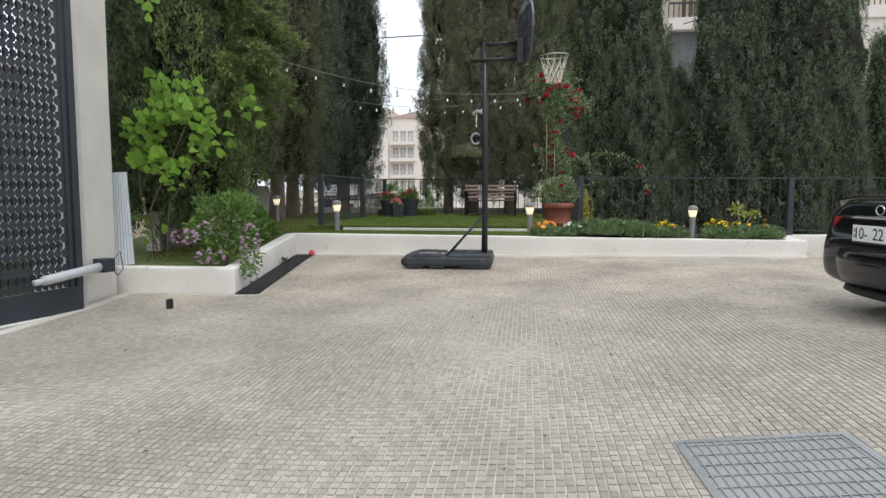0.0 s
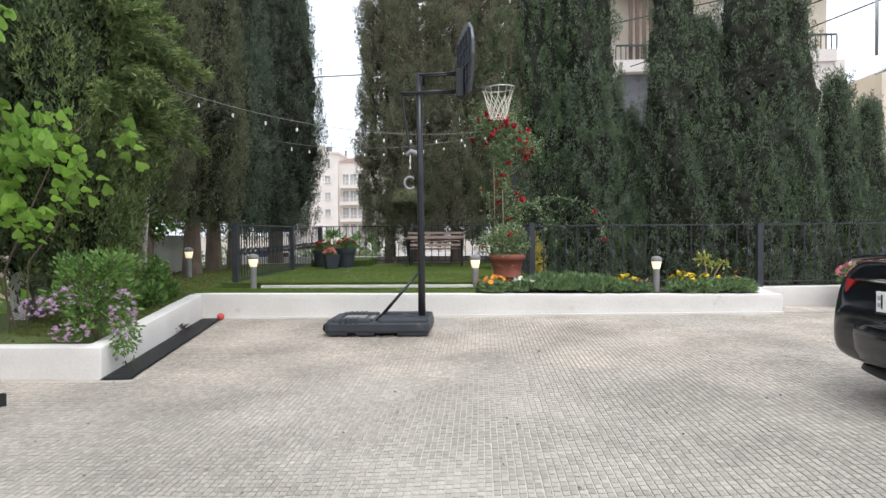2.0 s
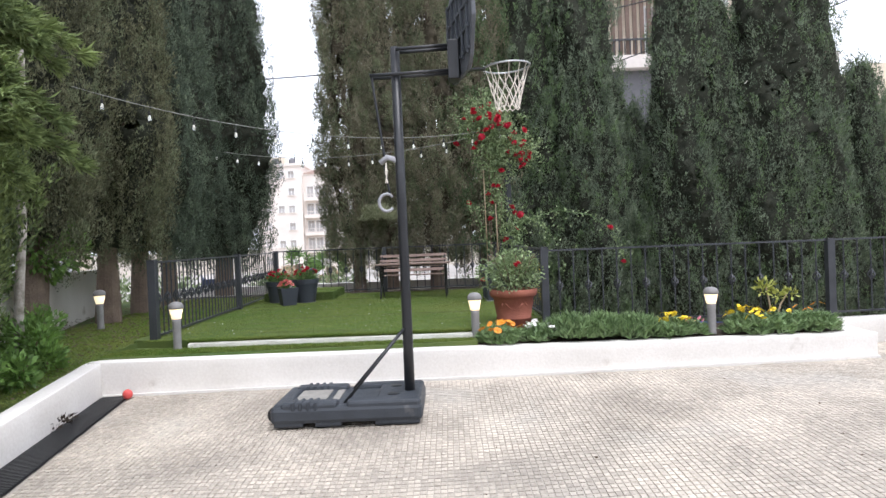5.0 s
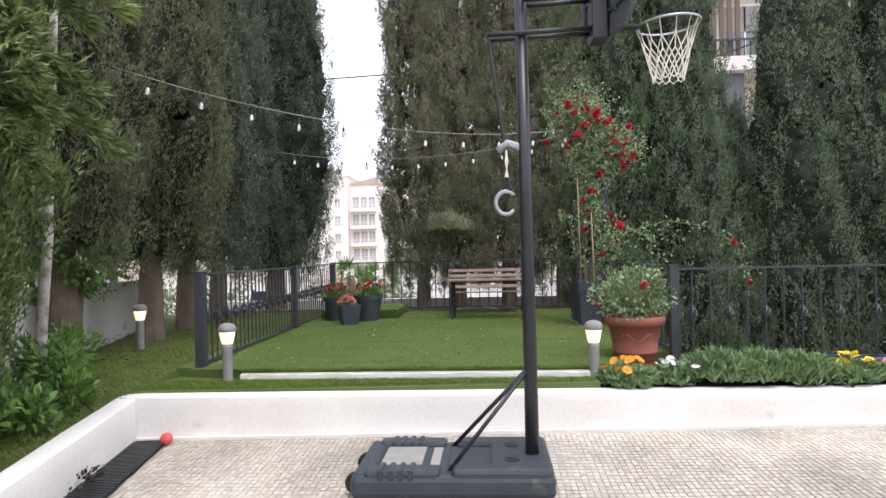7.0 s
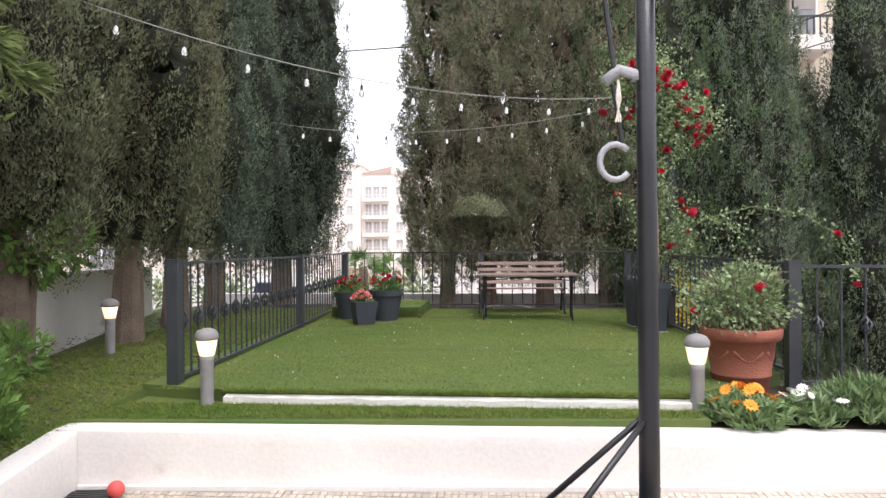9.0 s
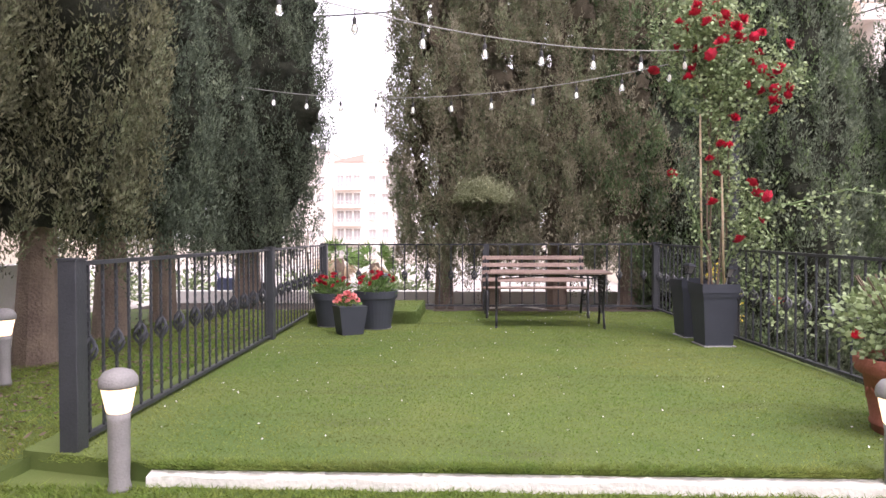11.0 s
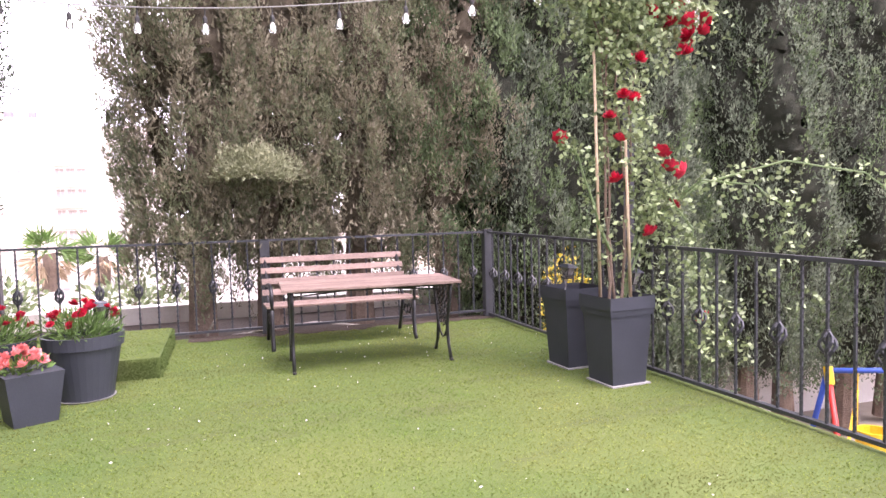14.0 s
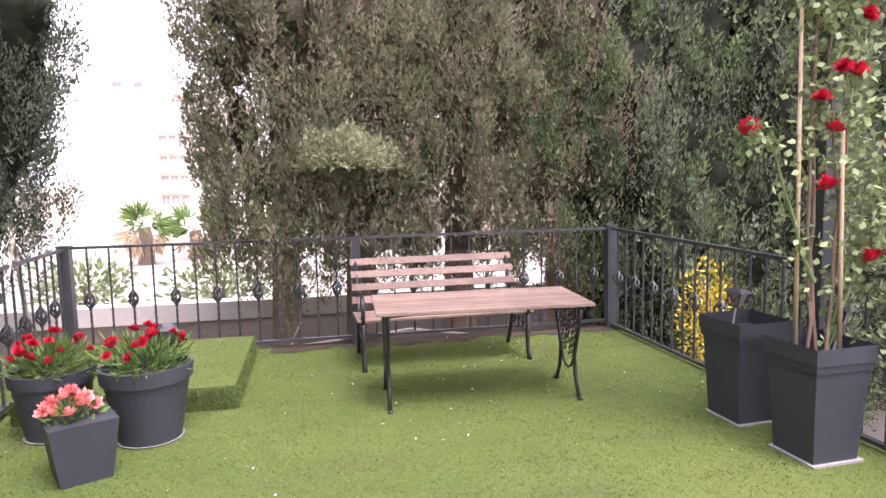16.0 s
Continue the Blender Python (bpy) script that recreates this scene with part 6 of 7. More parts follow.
    part("plate_frame", boxes((-0.03, -0.012, -0.285, 0.285, 0.695, 0.715), bevel=0.002), M_INK, plate)
    for txt, y in (("10-", 0.15), ("22", -0.09)):
        cu = bpy.data.curves.new("digits", "FONT")
        cu.body, cu.size, cu.extrude, cu.align_x = txt, 0.15, 0.001, "CENTER"
        tmp = bpy.data.objects.new("digits", cu)
        me = bpy.data.meshes.new_from_object(tmp)
        bpy.data.objects.remove(tmp)
        me.materials.append(M_INK)
        ob = new("digits", me)
        ob.parent = plate
        ob.matrix_basis = Matrix.Translation((-0.0365, y, 0.74)) @ Euler((radians(90), 0, radians(-90))).to_matrix().to_4x4()
    b = bmesh.new()
    for z in (0.75, 0.80):
        box(b, -0.037, -0.034, 0.225, 0.255, z, z + 0.03)
    part("script_mark", b, M_GREYPL, plate)
    b = bmesh.new()
    tube(b, [(0.035, 0.055 * math.cos(a), 1.005 + 0.042 * math.sin(a)) for a in [2 * math.pi * k / 20 for k in range(21)]], 0.007, 6)
    part("badge", b, M_CHROME, t, "plain oval chrome badge", True)
    # rounded bumper skin over the body's tail, and the dark lip tucked under it
    def band(half, nose, back, profile, n=28):
        q = bmesh.new()
        rows_ = []
        for k in range(n + 1):
            u = -1 + 2 * k / n
            y, x = half * math.sin(u * math.pi / 2), nose + back * (1 - math.cos(u * math.pi / 2)) ** 1.25
            rows_.append([q.verts.new((x + dx, y * (1 - dy), z)) for dx, dy, z in profile])
        for a_, b_ in zip(rows_, rows_[1:]):
            for k in range(len(profile)):
                q.faces.new((a_[k], a_[(k + 1) % len(profile)], b_[(k + 1) % len(profile)], b_[k]))
        q.faces.new(rows_[0])
        q.faces.new(rows_[-1])
        return q
    part("rear_bumper", band(0.885, -0.075, 0.42, [(0.10, 0.05, 0.30), (0.035, 0.02, 0.325), (0.008, 0.004, 0.40), (0.0, 0.0, 0.50), (0.004, 0.0, 0.585), (0.018, 0.005, 0.625), (0.05, 0.02, 0.645), (0.14, 0.06, 0.65)]), M_CARP, t, "gloss black rear bumper", True)
    part("valance", band(0.80, 0.02, 0.36, [(0.16, 0.1, 0.185), (0.04, 0.04, 0.19), (0.0, 0.0, 0.215), (0.02, 0.01, 0.27), (0.09, 0.05, 0.285)]), M_INK, t, "matt black lower lip", True)
    part("bumper_reflector", band(0.60, -0.082, 0.30, [(0.02, 0, 0.60), (0.0, 0, 0.602), (0.0, 0, 0.612), (0.02, 0, 0.614)]), M_CARG, t, "", True)
    for sy in (0.80, -0.80):
        for x in (0.98, 3.83):
            w = part("wheel", lathe(bmesh.new(), [(0.20, -0.10), (0.31, -0.11), (0.335, -0.07), (0.335, 0.07), (0.31, 0.11), (0.20, 0.10)], 32), M_RUBBER, t)
            w.matrix_basis = pose(x, sy, 0.33, 90, 0, 0)
            rim = part("rim", lathe(bmesh.new(), [(0.02, -0.115), (0.08, -0.11), (0.21, -0.105), (0.21, 0.105), (0.08, 0.11), (0.02, 0.115)], 20), M_STEEL, w, "alloy rim")
    return t


sedan()


# ---------------------------------------------------------------- beyond the garden
def swing_set():
    t = thing("swing_set", "children's swing set of red, blue and yellow tubes", "swing", "", pose(3.15, 17.3, -2.1, 0, 0, -25))
    h = 1.75
    for x in (0, 2.0):
        part("leg", tube(bmesh.new(), [(x - 0.05, -0.75, 0), (x, 0, h)], 0.035, 10), M_SWR, t, "red tube leg", True)
        part("leg", tube(bmesh.new(), [(x - 0.05, 0.75, 0), (x, 0, h)], 0.035, 10), M_SWB, t, "blue tube leg", True)
        part("clamp", tube(bmesh.new(), [(x, -0.06, h - 0.16), (x, 0, h + 0.05)], 0.055, 10), M_SWY, t, "yellow plastic clamp")
    part("top_bar", tube(bmesh.new(), [(-0.05, 0, h), (2.05, 0, h)], 0.035, 10), M_SWB, t, "blue top bar", True)
    for x in (0.35, 0.75, 1.2, 1.6):
        part("rope", tube(bmesh.new(), [(x, 0, h), (x, 0.02, 0.75)], 0.012, 6), M_SWY, t)
    for x in (0.55, 1.4):
        b = bmesh.new()
        lathe(b, [(0.12, 0.72), (0.2, 0.78), (0.21, 1.0), (0.18, 1.0), (0.17, 0.8)], 14, (x, 0, 0))
        part("seat", b, M_SWY, t, "yellow moulded seat")
    part("brace", tube(bmesh.new(), [(0.0, -0.45, 0.7), (0.35, 0, 1.5)], 0.02, 6), M_SWY, t)


swing_set()


def window(parent, x, y, z, w, h, nx, ny, shutter=0.3, pane=None):
    """A framed window on a wall that faces (nx, ny)."""
    m = Matrix.Translation((x, y, z)) @ Matrix.Rotation(math.atan2(nx, -ny), 4, "Z")
    f = bmesh.new()
    for a in ((-w / 2 - 0.08, -w / 2, -0.06, 0.02, 0, h), (w / 2, w / 2 + 0.08, -0.06, 0.02, 0, h), (-w / 2 - 0.08, w / 2 + 0.08, -0.06, 0.02, h, h + 0.08), (-0.03, 0.03, -0.04, 0.02, 0, h)):
        box(f, *a)
    win = part("window", f, M_PLATE, parent)
    win.matrix_basis = m
    part("pane", boxes((-w / 2, w / 2, -0.02, 0.03, 0, h)), pane or M_SHADEWIN, win)
    part("sill", boxes((-w / 2 - 0.15, w / 2 + 0.15, -0.18, 0.02, -0.1, 0)), M_BLDG, win)
    if shutter:
        part("shutter", boxes((-w / 2, w / 2, -0.04, 0.0, h * (1 - shutter), h)), M_SHUT, win)


def balcony(parent, x, y, z, w, d=1.2, bars=None):
    slab = part("balcony", boxes((x - w / 2, x + w / 2, y - d, y, z - 0.18, z)), M_BLDG, parent)
    part("parapet", boxes((x - w / 2, x + w / 2, y - d, y - d + 0.08, z, z + 0.35)), M_BLDG, slab)
    b = bmesh.new()
    n = int(w / 0.22)
    for k in range(n + 1):
        xx = x - w / 2 + w * k / n
        box(b, xx - 0.02, xx + 0.02, y - d + 0.02, y - d + 0.06, z + 0.35, z + 0.95)
    box(b, x - w / 2, x + w / 2, y - d, y - d + 0.08, z + 0.95, z + 1.02)
    part("balustrade", b, bars or M_IRON, slab)


def apartment_block():
    t = thing("apartment_building", "pale limestone apartment block of six storeys beyond the road", "building")
    y, top = 118.0, 15.6
    part("wall", boxes((-35.0, -27.2, y, y + 14, -6, top)), M_BLDG, t)
    part("wall", boxes((-27.2, -13.5, y + 1.2, y + 14, -6, top - 1.4)), M_BLDG, t)
    part("roof", boxes((-35.2, -27.0, y - 0.25, y + 14, top, top + 0.4)), M_BLDG, t)
    b = bmesh.new()
    prism(b, [(-27.0, y + 1.0), (-22.0, y + 1.0), (-22.0, y + 10), (-27.0, y + 10)], top - 1.4, [top - 1.2, top - 0.1, top - 0.1, top - 1.2])
    part("roof", b, mat("faded_roof_tile", (0.50, 0.38, 0.33), (0.42, 0.31, 0.27), 0.9, 0.5, 6, 0.2), t, "faded sloping tiled roof")
    part("parapet", boxes((-22.0, -13.5, y + 1.0, y + 1.25, top - 1.4, top - 0.5)), M_BLDG, t)
    for fl in range(7):
        z = -5.4 + 3.0 * fl
        for x in ((-33.2, -29.0) if fl % 2 else (-33.2, -30.8, -29.0)):
            if z + 2.4 < top:
                window(t, x, y, z + 0.9, 1.0, 1.2, 0, -1, 0.25 + 0.1 * ((fl + int(-x)) % 3), M_FARPANE)
        if z + 2.4 < top - 1.4:
            balcony(t, -24.6, y + 1.2, z, 4.4, 1.4, M_BLDG)
            for x in (-26.0, -24.6, -23.2):
                window(t, x, y + 1.2, z + 0.5, 1.1, 1.9, 0, -1, 0.2, M_FARPANE)
            for x in (-20.6, -18.4, -16.0):
                window(t, x, y + 1.2, z + 0.9, 1.2, 1.4, 0, -1, 0.4, M_FARPANE)
    for x, w, zz in ((-32.6, 1.3, top + 0.4), (-29.6, 1.1, top + 0.4), (-18.0, 1.2, top - 1.4)):
        part("water_tank", lathe(bmesh.new(), [(w / 2, 0), (w / 2, 1.2), (w / 3, 1.4)], 14, (x, y + 4, zz)), M_GREYCLAD, t, "dark rooftop water tank")
    part("stair_head", boxes((-34.4, -31.2, y + 5, y + 9, top + 0.4, top + 2.2)), M_BLDG2, t)
    part("antenna", tube(bmesh.new(), [(-28.4, y + 1, top + 0.3), (-28.4, y + 1, top + 2.4)], 0.06, 6), M_IRON, t)
    t2 = thing("apartment_building", "cream apartment block half hidden by conifers", "building")
    part("wall", boxes((-52, -34, 48, 60, -4, 10)), M_BLDG2, t2)
    for fl in range(4):
        for x in (-50, -46, -42, -38, -35.5):
            window(t2, x, 48, -2.4 + 3 * fl, 1.3, 1.4, 0, -1, 0.3)
    t3 = thing("house", "low cream house beyond the side wall", "building")
    part("wall", boxes((-26, -15, 14, 27, -2.1, 4.2)), M_BLDG2, t3)
    part("roof", boxes((-26.2, -14.8, 13.8, 27.2, 4.2, 4.5)), M_BLDG, t3)
    for yy in (16, 19, 22, 25):
        window(t3, -15, yy, 0.8, 1.2, 1.4, 1, 0, 0.4)


apartment_block()


def upper_house():
    """The taller house behind the far conifers, with a timber screened balcony."""
    t = thing("apartment_building", "cream rendered apartment house with timber balcony screen behind the conifers", "building")
    y = 32.0
    part("wall", boxes((1.6, 14.2, y, y + 10, -2.1, 12.4)), M_BLDG2, t)
    part("roof", boxes((0.9, 15.0, y - 0.8, y + 10, 12.4, 12.75)), M_TIMBER, t, "dark overhanging eaves")
    part("cladding", boxes((4.6, 7.2, y - 0.9, y - 0.02, -2.1, 8.4)), M_GREYCLAD, t, "dark grey clad bay")
    part("base_course", boxes((9.5, 14.4, y - 1.2, y - 0.02, -2.1, 8.8)), M_BLDG, t)
    for k in range(7):
        part("screen_slat", boxes((5.0 + 0.3 * k, 5.16 + 0.3 * k, y - 1.3, y - 1.2, 8.8, 12.2)), M_TIMBER, t)
    part("screen_roof", boxes((4.7, 7.6, y - 1.8, y, 12.2, 12.5)), M_TIMBER, t)
    balcony(t, 6.4, y - 0.02, 8.6, 4.0, 1.4)
    balcony(t, 11.5, y - 0.02, 8.9, 5.0, 1.3)
    for x, z, w, h in ((7.6, 9.3, 1.6, 2.0), (9.7, 9.8, 1.0, 1.4), (12.4, 9.5, 1.5, 1.8), (8.4, 5.2, 1.4, 1.5), (12.3, 5.2, 1.5, 1.5), (3.2, 9.3, 1.2, 1.6), (12.3, 1.6, 1.5, 1.5)):
        window(t, x, y, z, w, h, 0, -1, 0.5)
    ac = part("air_conditioner", boxes((9.35, 10.25, y - 0.4, y - 0.02, 11.15, 11.8), bevel=0.02), M_PLATE, t, "white air conditioner unit")
    part("fan_grille", lathe(bmesh.new(), [(0.24, 0), (0.24, 0.03), (0.05, 0.03)], 20), M_GREYCLAD, ac).matrix_basis = pose(9.65, y - 0.4, 11.48, 90, 0, 0)
    t2 = thing("apartment_building", "tall cream apartment house beyond the utility pole", "building")
    part("wall", boxes((19.0, 34, 36, 50, -2.1, 9.5)), M_BLDG2, t2)
    for fl in range(4):
        for x in (20.5, 23.5, 27, 30):
            window(t2, x, 36, -1 + 2.8 * fl, 1.2, 1.3, 0, -1, 0.5)
    part("wall", boxes((14.6, 17.2, 34, 44, -2.1, 5.8)), M_BLDG, t2)


upper_house()


def utility_pole():
    t = thing("utility_pole", "grey steel utility pole with street lamp arms", "utility pole", "", pose(10.9, 21.2, -2.1))
    part("pole", tube(bmesh.new(), [(0, 0, 0), (0, 0, 5), (0, 0, 11.6)], 0.2, 14, 0.12), M_CONC, t, "", True)
    for z in (8.2, 9.0, 10.6, 11.3):
        part("band", lathe(bmesh.new(), [(0.18, 0), (0.19, 0.02), (0.19, 0.12), (0.17, 0.14)], 14, (0, 0, z)), M_STEEL, t)
    part("lamp_arm", tube(bmesh.new(), [(0, 0, 11.2), (-0.45, -0.1, 11.0), (-0.75, -0.15, 10.4), (-0.75, -0.15, 8.6)], 0.045, 8), M_STEEL, t, "curved grey lamp arm", True)
    part("lamp_head", tube(bmesh.new(), [(-0.2, 0, 8.3), (-0.75, -0.1, 8.05)], 0.07, 8, 0.04), M_STEEL, t)
    part("insulator", lathe(bmesh.new(), [(0.14, 11.4), (0.2, 11.55), (0.12, 11.75)], 12), M_PLATE, t)


utility_pole()
t = thing("overhead_cable", "dark overhead cable sagging across the sky", "cable")
for pts in ([(-40, 27, 7.6), (-20, 25.5, 6.9), (-5, 24, 7.0), (10.8, 21.2, 9.3)], [(10.9, 21.2, 9.0), (7.5, 24, 8.3), (5, 30.4, 8.6)], [(10.9, 21.2, 8.4), (9, 26, 8.2), (7, 30.4, 8.3)], [(10.9, 21.2, 9.2), (16, 21, 8.0), (30, 20, 8.6)]):
    part("wire", tube(bmesh.new(), pts, 0.022, 5), M_CABLE, t)


def palm(x, y, z, h, seed):
    t = thing("palm_tree", "small fan palm with drying fronds beside the road", "tree", "roadside palms", pose(x, y, z))
    part("trunk", tube(bmesh.new(), [(0, 0, 0), (0.05, 0, h * 0.6), (0, 0, h)], 0.22, 10, 0.16), M_BARK, t)
    global rng
    rng = np.random.default_rng(seed)
    vs, vd = [], []
    for k in range(34):
        a = rng.random() * 6.28
        el = rng.uniform(-1.2, 1.2)
        o = np.array([math.cos(a) * math.cos(el), math.sin(a) * math.cos(el), math.sin(el)])
        c = np.array([0, 0, h]) + o * 0.4
        d = o + rng.normal(0, 0.33, (16, 3)) + [0, 0, -0.25]
        q = sprigs(np.repeat(c[None], 16, 0), d, rng.uniform(0.4, 0.65, 16), np.full(16, 0.05))
        (vs if el > -0.15 else vd).append(q)
    quads("crown", np.concatenate(vs), 4, M_SHRUB, t)
    quads("dead_fronds", np.concatenate(vd), 4, M_STAKE, t, "dry straw-coloured fronds")


palm(-8.4, 31.0, -0.12, 1.0, 3)
palm(-7.3, 32.0, -0.12, 0.8, 4)
t = thing("motorcycle", "dark motorcycle parked beyond the railing, seen between bars", "motorcycle", "", pose(-8.9, 20.9, -0.12, 0, 0, 10))
for x in (0, 1.25):
    q = part("wheel", bmesh.new(), M_RUBBER, t)
    bm = bmesh.new()
    tube(bm, [(0.25 * math.cos(a), 0, 0.25 * math.sin(a)) for a in [2 * math.pi * k / 20 for k in range(21)]], 0.06, 8)
    bm.to_mesh(q.data)
    bm.free()
    q.matrix_basis = pose(x, 0, 0.31)
b = bmesh.new()
tube(b, [(0.0, 0, 0.31), (0.25, 0, 0.75), (0.6, 0, 0.7), (1.25, 0, 0.31)], 0.09, 8)
tube(b, [(0.05, 0, 0.4), (0.2, 0, 0.95), (0.1, 0.25, 1.05)], 0.03, 6)
part("frame", b, M_TWRAP, t)
part("seat", soften(boxes((0.5, 1.15, -0.12, 0.12, 0.72, 0.85)), 0.03), M_RUBBER, t)
part("tank", soften(boxes((0.2, 0.55, -0.14, 0.14, 0.68, 0.95)), 0.05), M_TWRAP, t)
t = thing("fallen_branch", "pale bare branch lying along the foot of the railing", "branch", "", pose(-4.2, 18.55, 0.40))
part("stick", tube(bmesh.new(), [(-0.3, 0.02, 0.03), (0.35, 0.06, 0.07), (1.2, 0.1, 0.14), (2.0, 0.02, 0.03)], 0.016, 6, 0.01), M_PALEBARK, t)
part("stick", tube(bmesh.new(), [(0.0, 0.03, 0.02), (0.05, 0.1, 0.14), (0.12, 0.15, 0.26)], 0.016, 6, 0.01), M_PALEBARK, t)
t = thing("dry_palm_stalk", "pale forked dry stalk leaning on the railing", "dry stalk", "", pose(-6.12, 17.7, 0.48))
part("stalk", tube(bmesh.new(), [(0.02, 0, 0), (0, -0.02, 0.6), (-0.02, -0.05, 1.05), (0.05, -0.25, 1.2), (0.12, -0.55, 0.95)], 0.022, 7, 0.012), M_PALEBARK, t)

# roadside greenery, seen between the bars
for k, (x, y) in enumerate(((-10.5, 23.2), (-7.6, 23.6), (-5.4, 23.0), (-12.5, 24.0))):
    t = thing("roadside_shrub", "dusty pale green shrub beside the road", "shrub", "roadside shrubs", pose(x, y, -0.12))
    part("stem", tube(bmesh.new(), [(0, 0, 0), (0, 0, 0.5)], 0.03, 6), M_TWIG, t)
    quads("foliage", leaf_ball((0, 0, 0.5), (0.9, 0.6, 0.5), 700, 0.14, 0.06, 0.3, 300 + k, 0.1), 4, M_ROSELEAF, t)


# ---------------------------------------------------------------- turf, petals and pavers
def turf(name, n, xr, yr, zf, seed, keep=lambda x, y: np.ones(len(x), bool), h=0.015):
    global rng
    rng = np.random.default_rng(seed)
    x, y = rng.uniform(*xr, n), rng.uniform(*yr, n)
    ok = keep(x, y)
    x, y = x[ok], y[ok]
    m = len(x)
    base = np.stack([x, y, zf(x, y) - 0.003], 1)
    a = rng.random(m) * 2 * np.pi
    s = np.stack([np.cos(a), np.sin(a), np.zeros(m)], 1) * 0.0045
    tip = base + np.stack([rng.normal(0, 0.9, m), rng.normal(0, 0.9, m) - 0.3, np.full(m, 0.8)], 1) * (h * rng.uniform(0.6, 1.2, (m, 1)))
    v = np.stack([base - s, base + s, tip], 1)
    return tagged(quads(name, v, 3, M_BLADE), "short bright green artificial grass blades", "grass", "", "stuff")


def in_lawn(x, y):
    left = np.where(y < 15.4, -5.95, -6.1)
    blocked = (x > BLOCK[0]) & (x < BLOCK[1]) & (y > BLOCK[2]) & (y < BLOCK[3])
    return (x > left) & ((y > 12.3) | (x < -1.85 + (y - 11.42))) & ~blocked


turf("lawn_grass", 210000, (-6.1, -0.85), (11.42, 18.42), lambda x, y: np.full(len(x), LAWN), 5, in_lawn)
turf("strip_grass", 16000, (-6.2, -1.8), (10.86, 11.36), lambda x, y: np.full(len(x), 0.40), 6, lambda x, y: y > 10.86 + 0.062 * (x + 6.2), 0.04)
turf("edge_grass", 6000, (-5.4, -1.8), (11.40, 11.47), lambda x, y: np.full(len(x), LAWN - 0.015), 8, h=0.05)
turf("block_grass", 9000, BLOCK[:2], BLOCK[2:4], lambda x, y: np.full(len(x), BLOCK[4]), 7)
rng = np.random.default_rng(71)
n = 9000
side = rng.random(n) < 0.5
u, w = rng.random(n), rng.random(n)
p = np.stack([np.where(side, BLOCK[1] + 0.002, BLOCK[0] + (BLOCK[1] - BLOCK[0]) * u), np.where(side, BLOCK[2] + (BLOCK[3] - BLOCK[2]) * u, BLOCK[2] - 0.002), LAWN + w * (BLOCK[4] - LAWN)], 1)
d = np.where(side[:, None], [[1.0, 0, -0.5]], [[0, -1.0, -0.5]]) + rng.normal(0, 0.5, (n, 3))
# Side blades use the darker backing colour to carry the block's side shadow.
tagged(quads("block_side_grass", sprigs(p, d, rng.uniform(0.02, 0.045, n), 0.008)[:, 1:], 3, M_TURF), "matted turf on the block side, darkened to stand for shade", "grass", "", "stuff")
# worn earth along the foot of the rear railing
b = bmesh.new()
us = [k / 60 for k in range(61)]
lo = [b.verts.new((-4.35 + 3.4 * u, 18.30 - 0.20 * max(0.1, 0.5 + noise.noise(Vector((u * 9, 3, 0))) + 0.5 * noise.noise(Vector((u * 31, 7, 0)))), LAWN + 0.007)) for u in us]
hi = [b.verts.new((-4.35 + 3.4 * u, 18.44, LAWN + 0.010)) for u in us]
for k in range(60):
    b.faces.new((lo[k], lo[k + 1], hi[k + 1], hi[k]))
tagged(link("bare_soil", b, M_SOIL), "strip of bare brown earth along the railing", "soil", "", "structure")
turf("side_grass", 70000, (-8.0, -6.15), (8.0, 18.3), lambda x, y: np.interp(y, [7.3, 10.7, 11.5, 18.4], [0.10, 0.37, 0.465, 0.495]), 9, lambda x, y: x > -7.95 - (y - 11) * 0.2, 0.035)

rng = np.random.default_rng(55)
n = 220
px, py = rng.uniform(-6.0, -1.0, n), rng.uniform(11.6, 18.3, n)
ok = in_lawn(px, py)
p = np.stack([px[ok], py[ok], np.full(ok.sum(), LAWN + 0.022)], 1)
tagged(quads("fallen_petals", sprigs(p, rng.normal(0, 1, (len(p), 3)) * [1, 1, 0.15], rng.uniform(0.010, 0.022, len(p)), rng.uniform(0.008, 0.014, len(p))), 4, M_PALE), "tiny pale fallen petals on the lawn", "petals", "", "stuff")
n = 260
px, py = rng.uniform(-5.5, 3.0, n), rng.uniform(1.0, 10.4, n)
p = np.stack([px, py, ground_z(px, py) + 0.006], 1)
tagged(quads("leaf_litter", sprigs(p, rng.normal(0, 1, (n, 3)) * [1, 1, 0.2], rng.uniform(0.012, 0.04, n), rng.uniform(0.008, 0.02, n)), 4, M_TWIG), "scattered dry leaf fragments on the drive", "leaf litter", "", "stuff")
n = 3200
px, py = rng.uniform(-8.6, -6.2, n), rng.uniform(7.5, 18.2, n)
p = np.stack([px, py, np.interp(py, [7.3, 10.7, 11.5, 18.4], [0.10, 0.37, 0.465, 0.495]) + 0.02], 1)
tagged(quads("needle_litter", sprigs(p, rng.normal(0, 1, (n, 3)) * [1, 1, 0.2], rng.uniform(0.03, 0.07, n), rng.uniform(0.008, 0.02, n)), 4, M_TWIG), "brown needle litter under the conifers", "litter", "", "stuff")

# small rectangular pavers, long side along the drive
PX, PY = 0.048, 0.066


def wall_y(x):
    return 10.58 + 0.0622 * (x + 6.06)


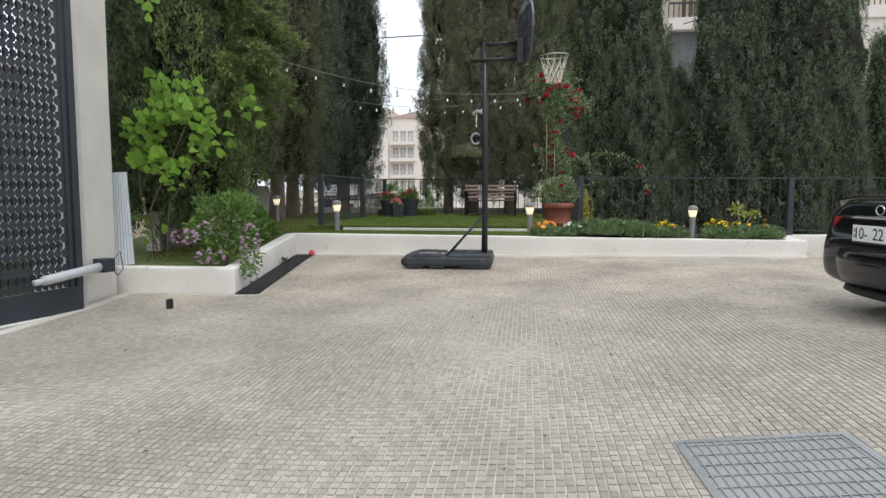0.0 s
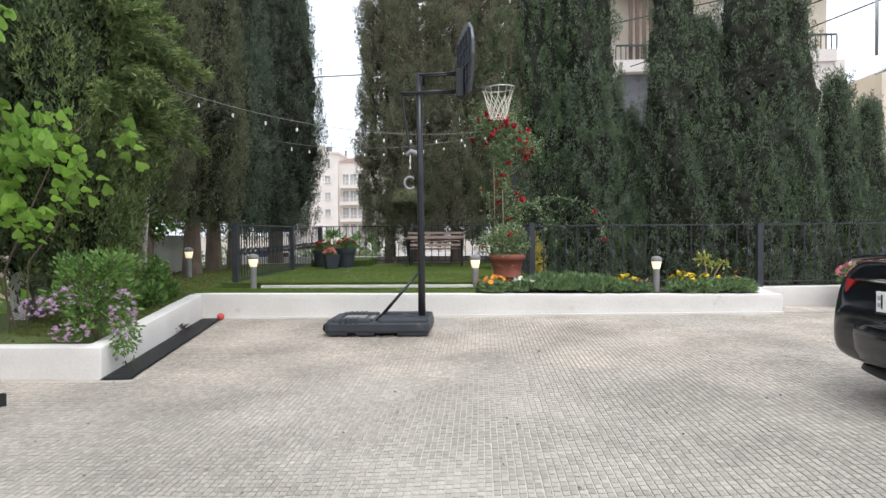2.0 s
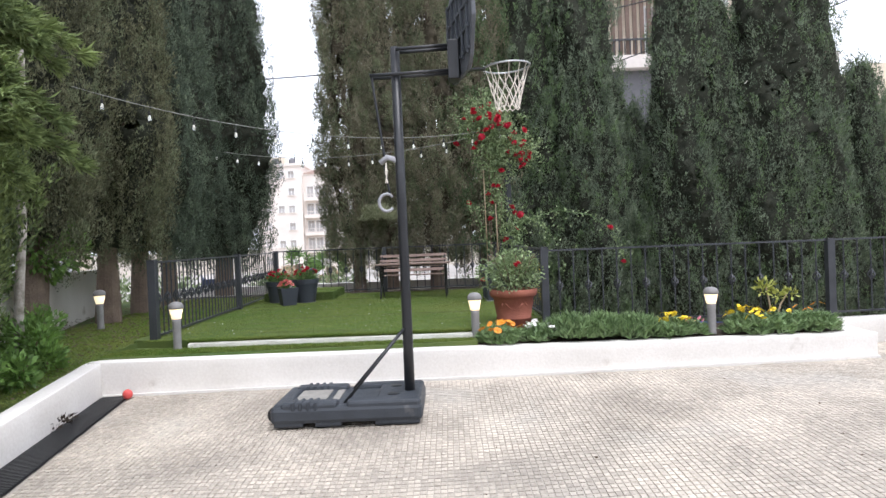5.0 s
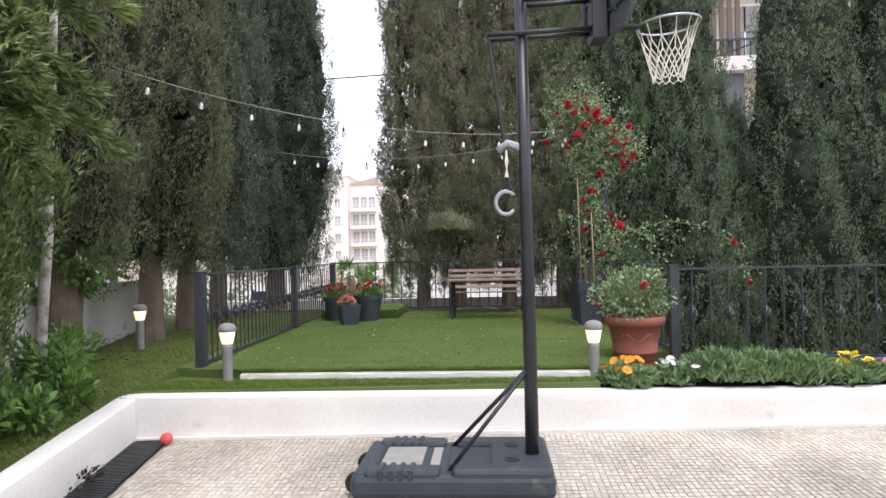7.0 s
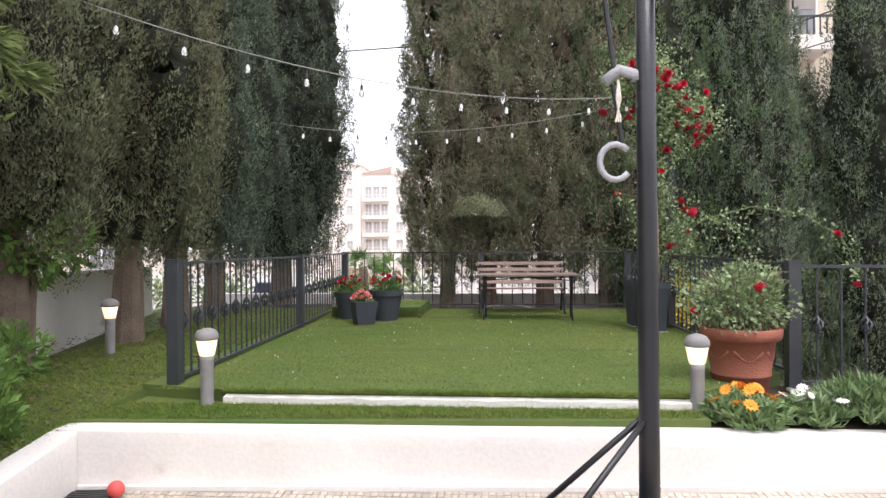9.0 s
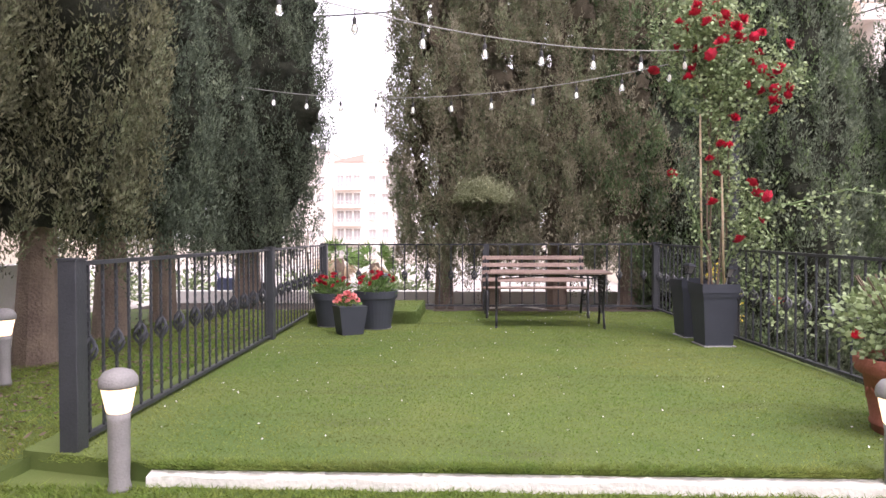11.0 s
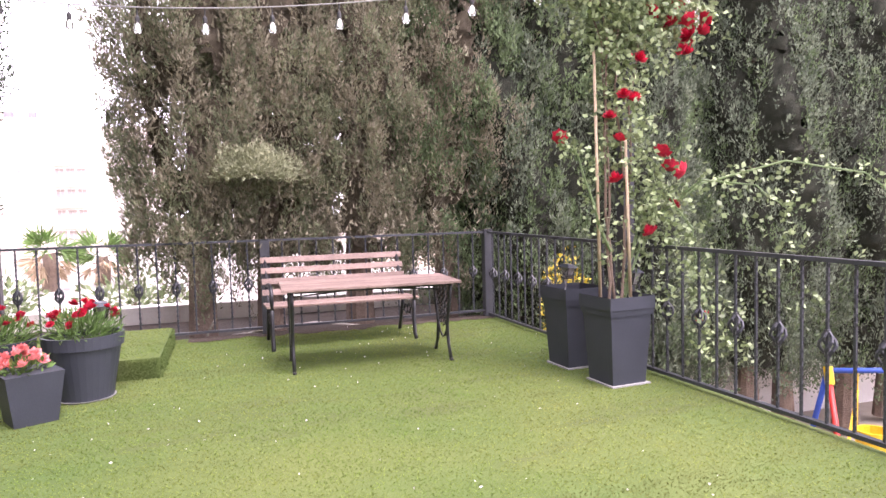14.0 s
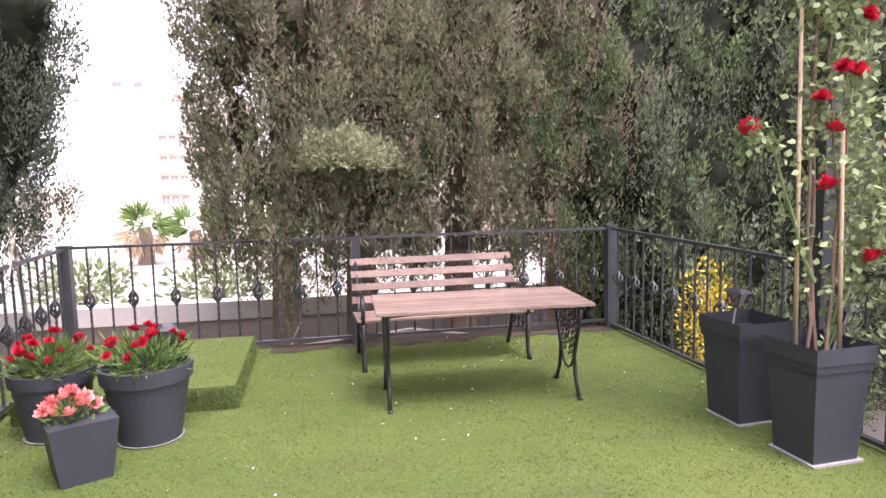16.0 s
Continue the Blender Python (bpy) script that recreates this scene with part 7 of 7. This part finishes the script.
cols, rows = np.arange(-7.0, 4.6, PX), np.arange(0.6, 11.3, PY)
gx, gy = np.meshgrid(cols, rows)
gx, gy = gx.ravel(), gy.ravel()
drain_x = -5.30 - 0.117 * (gy - 7.12)
ok = (gy < wall_y(gx) - 0.03) & ((gx > drain_x + 0.02) | (gy < 7.05)) & ~((np.abs(gx + 0.55) < 0.43) & (np.abs(gy - 1.95) < 0.43))
gx, gy = gx[ok], gy[ok]
near = (gx > -3.6) & (gx < -2.72) & (gy > 8.1) & (gy < 9.1)
gx2, gy2 = gx[near][:300], gy[near][:300]
keep = np.ones(len(gx), bool)
keep[np.flatnonzero(near)[:300]] = False
gx, gy = gx[keep], gy[keep]


def paver_blocks(x, y):
    """Top and the four sides of each raised block, worn unevenly."""
    r = np.random.default_rng(3)
    m = len(x)
    j = r.normal(0, 0.0012, (m, 2))
    hx, hy = PX / 2 - 0.003, PY / 2 - 0.003
    z = ground_z(x, y) + r.normal(0, 0.0007, m)
    lo = ground_z(x, y) - 0.008
    cs = [(-1, -1), (1, -1), (1, 1), (-1, 1)]
    top = np.stack([np.stack([x + j[:, 0] + sx * hx * 0.93, y + j[:, 1] + sy * hy * 0.95, z], 1) for sx, sy in cs], 1)
    bot = np.stack([np.stack([x + j[:, 0] + sx * hx, y + j[:, 1] + sy * hy, lo], 1) for sx, sy in cs], 1)
    faces = [top]
    for k in (0, 1, 3):
        q = (k + 1) % 4
        faces.append(np.stack([bot[:, k], bot[:, q], top[:, q], top[:, k]], 1))
    v = np.stack(faces, 1)
    return v


v = paver_blocks(gx, gy)
m = len(gx)
flat = v.reshape(-1, 4, 3)
me_v = flat.reshape(-1, 3)
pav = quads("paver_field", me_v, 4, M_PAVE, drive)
tagged(pav, "rows of small worn beige pavers", "", "", "stuff")
b = bmesh.new()
taper_box(b, PX - 0.006, PY - 0.006, (PX - 0.006) * 0.93, (PY - 0.006) * 0.95, -0.008, 0.0)
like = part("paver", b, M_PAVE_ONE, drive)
like.matrix_basis = Matrix.Translation((float(gx2[0]), float(gy2[0]), float(ground_z(gx2[0], gy2[0]))))
for x, y in zip(gx2[1:], gy2[1:]):
    share("paver", like, drive, Matrix.Translation((float(x), float(y), float(ground_z(x, y)))))

# larger worn slabs over the rest of the drive
SX, SY = 0.19, 0.26
gx, gy = np.meshgrid(np.arange(-7.05, 11.9, SX), np.arange(-5.9, 12.2, SY))
gx, gy = gx.ravel(), gy.ravel()
inner = (gx > -7.05 - SX) & (gx < 4.6 + SX * 0.5) & (gy > 0.6 - SY * 0.5) & (gy < 11.4)
ok = ~inner & (gy < np.where(gx < 3.1, 10.4, 12.0 + 0.1 * (gx - 3.1)))
gx, gy = gx[ok], gy[ok]
hold = PX, PY
PX, PY = SX, SY
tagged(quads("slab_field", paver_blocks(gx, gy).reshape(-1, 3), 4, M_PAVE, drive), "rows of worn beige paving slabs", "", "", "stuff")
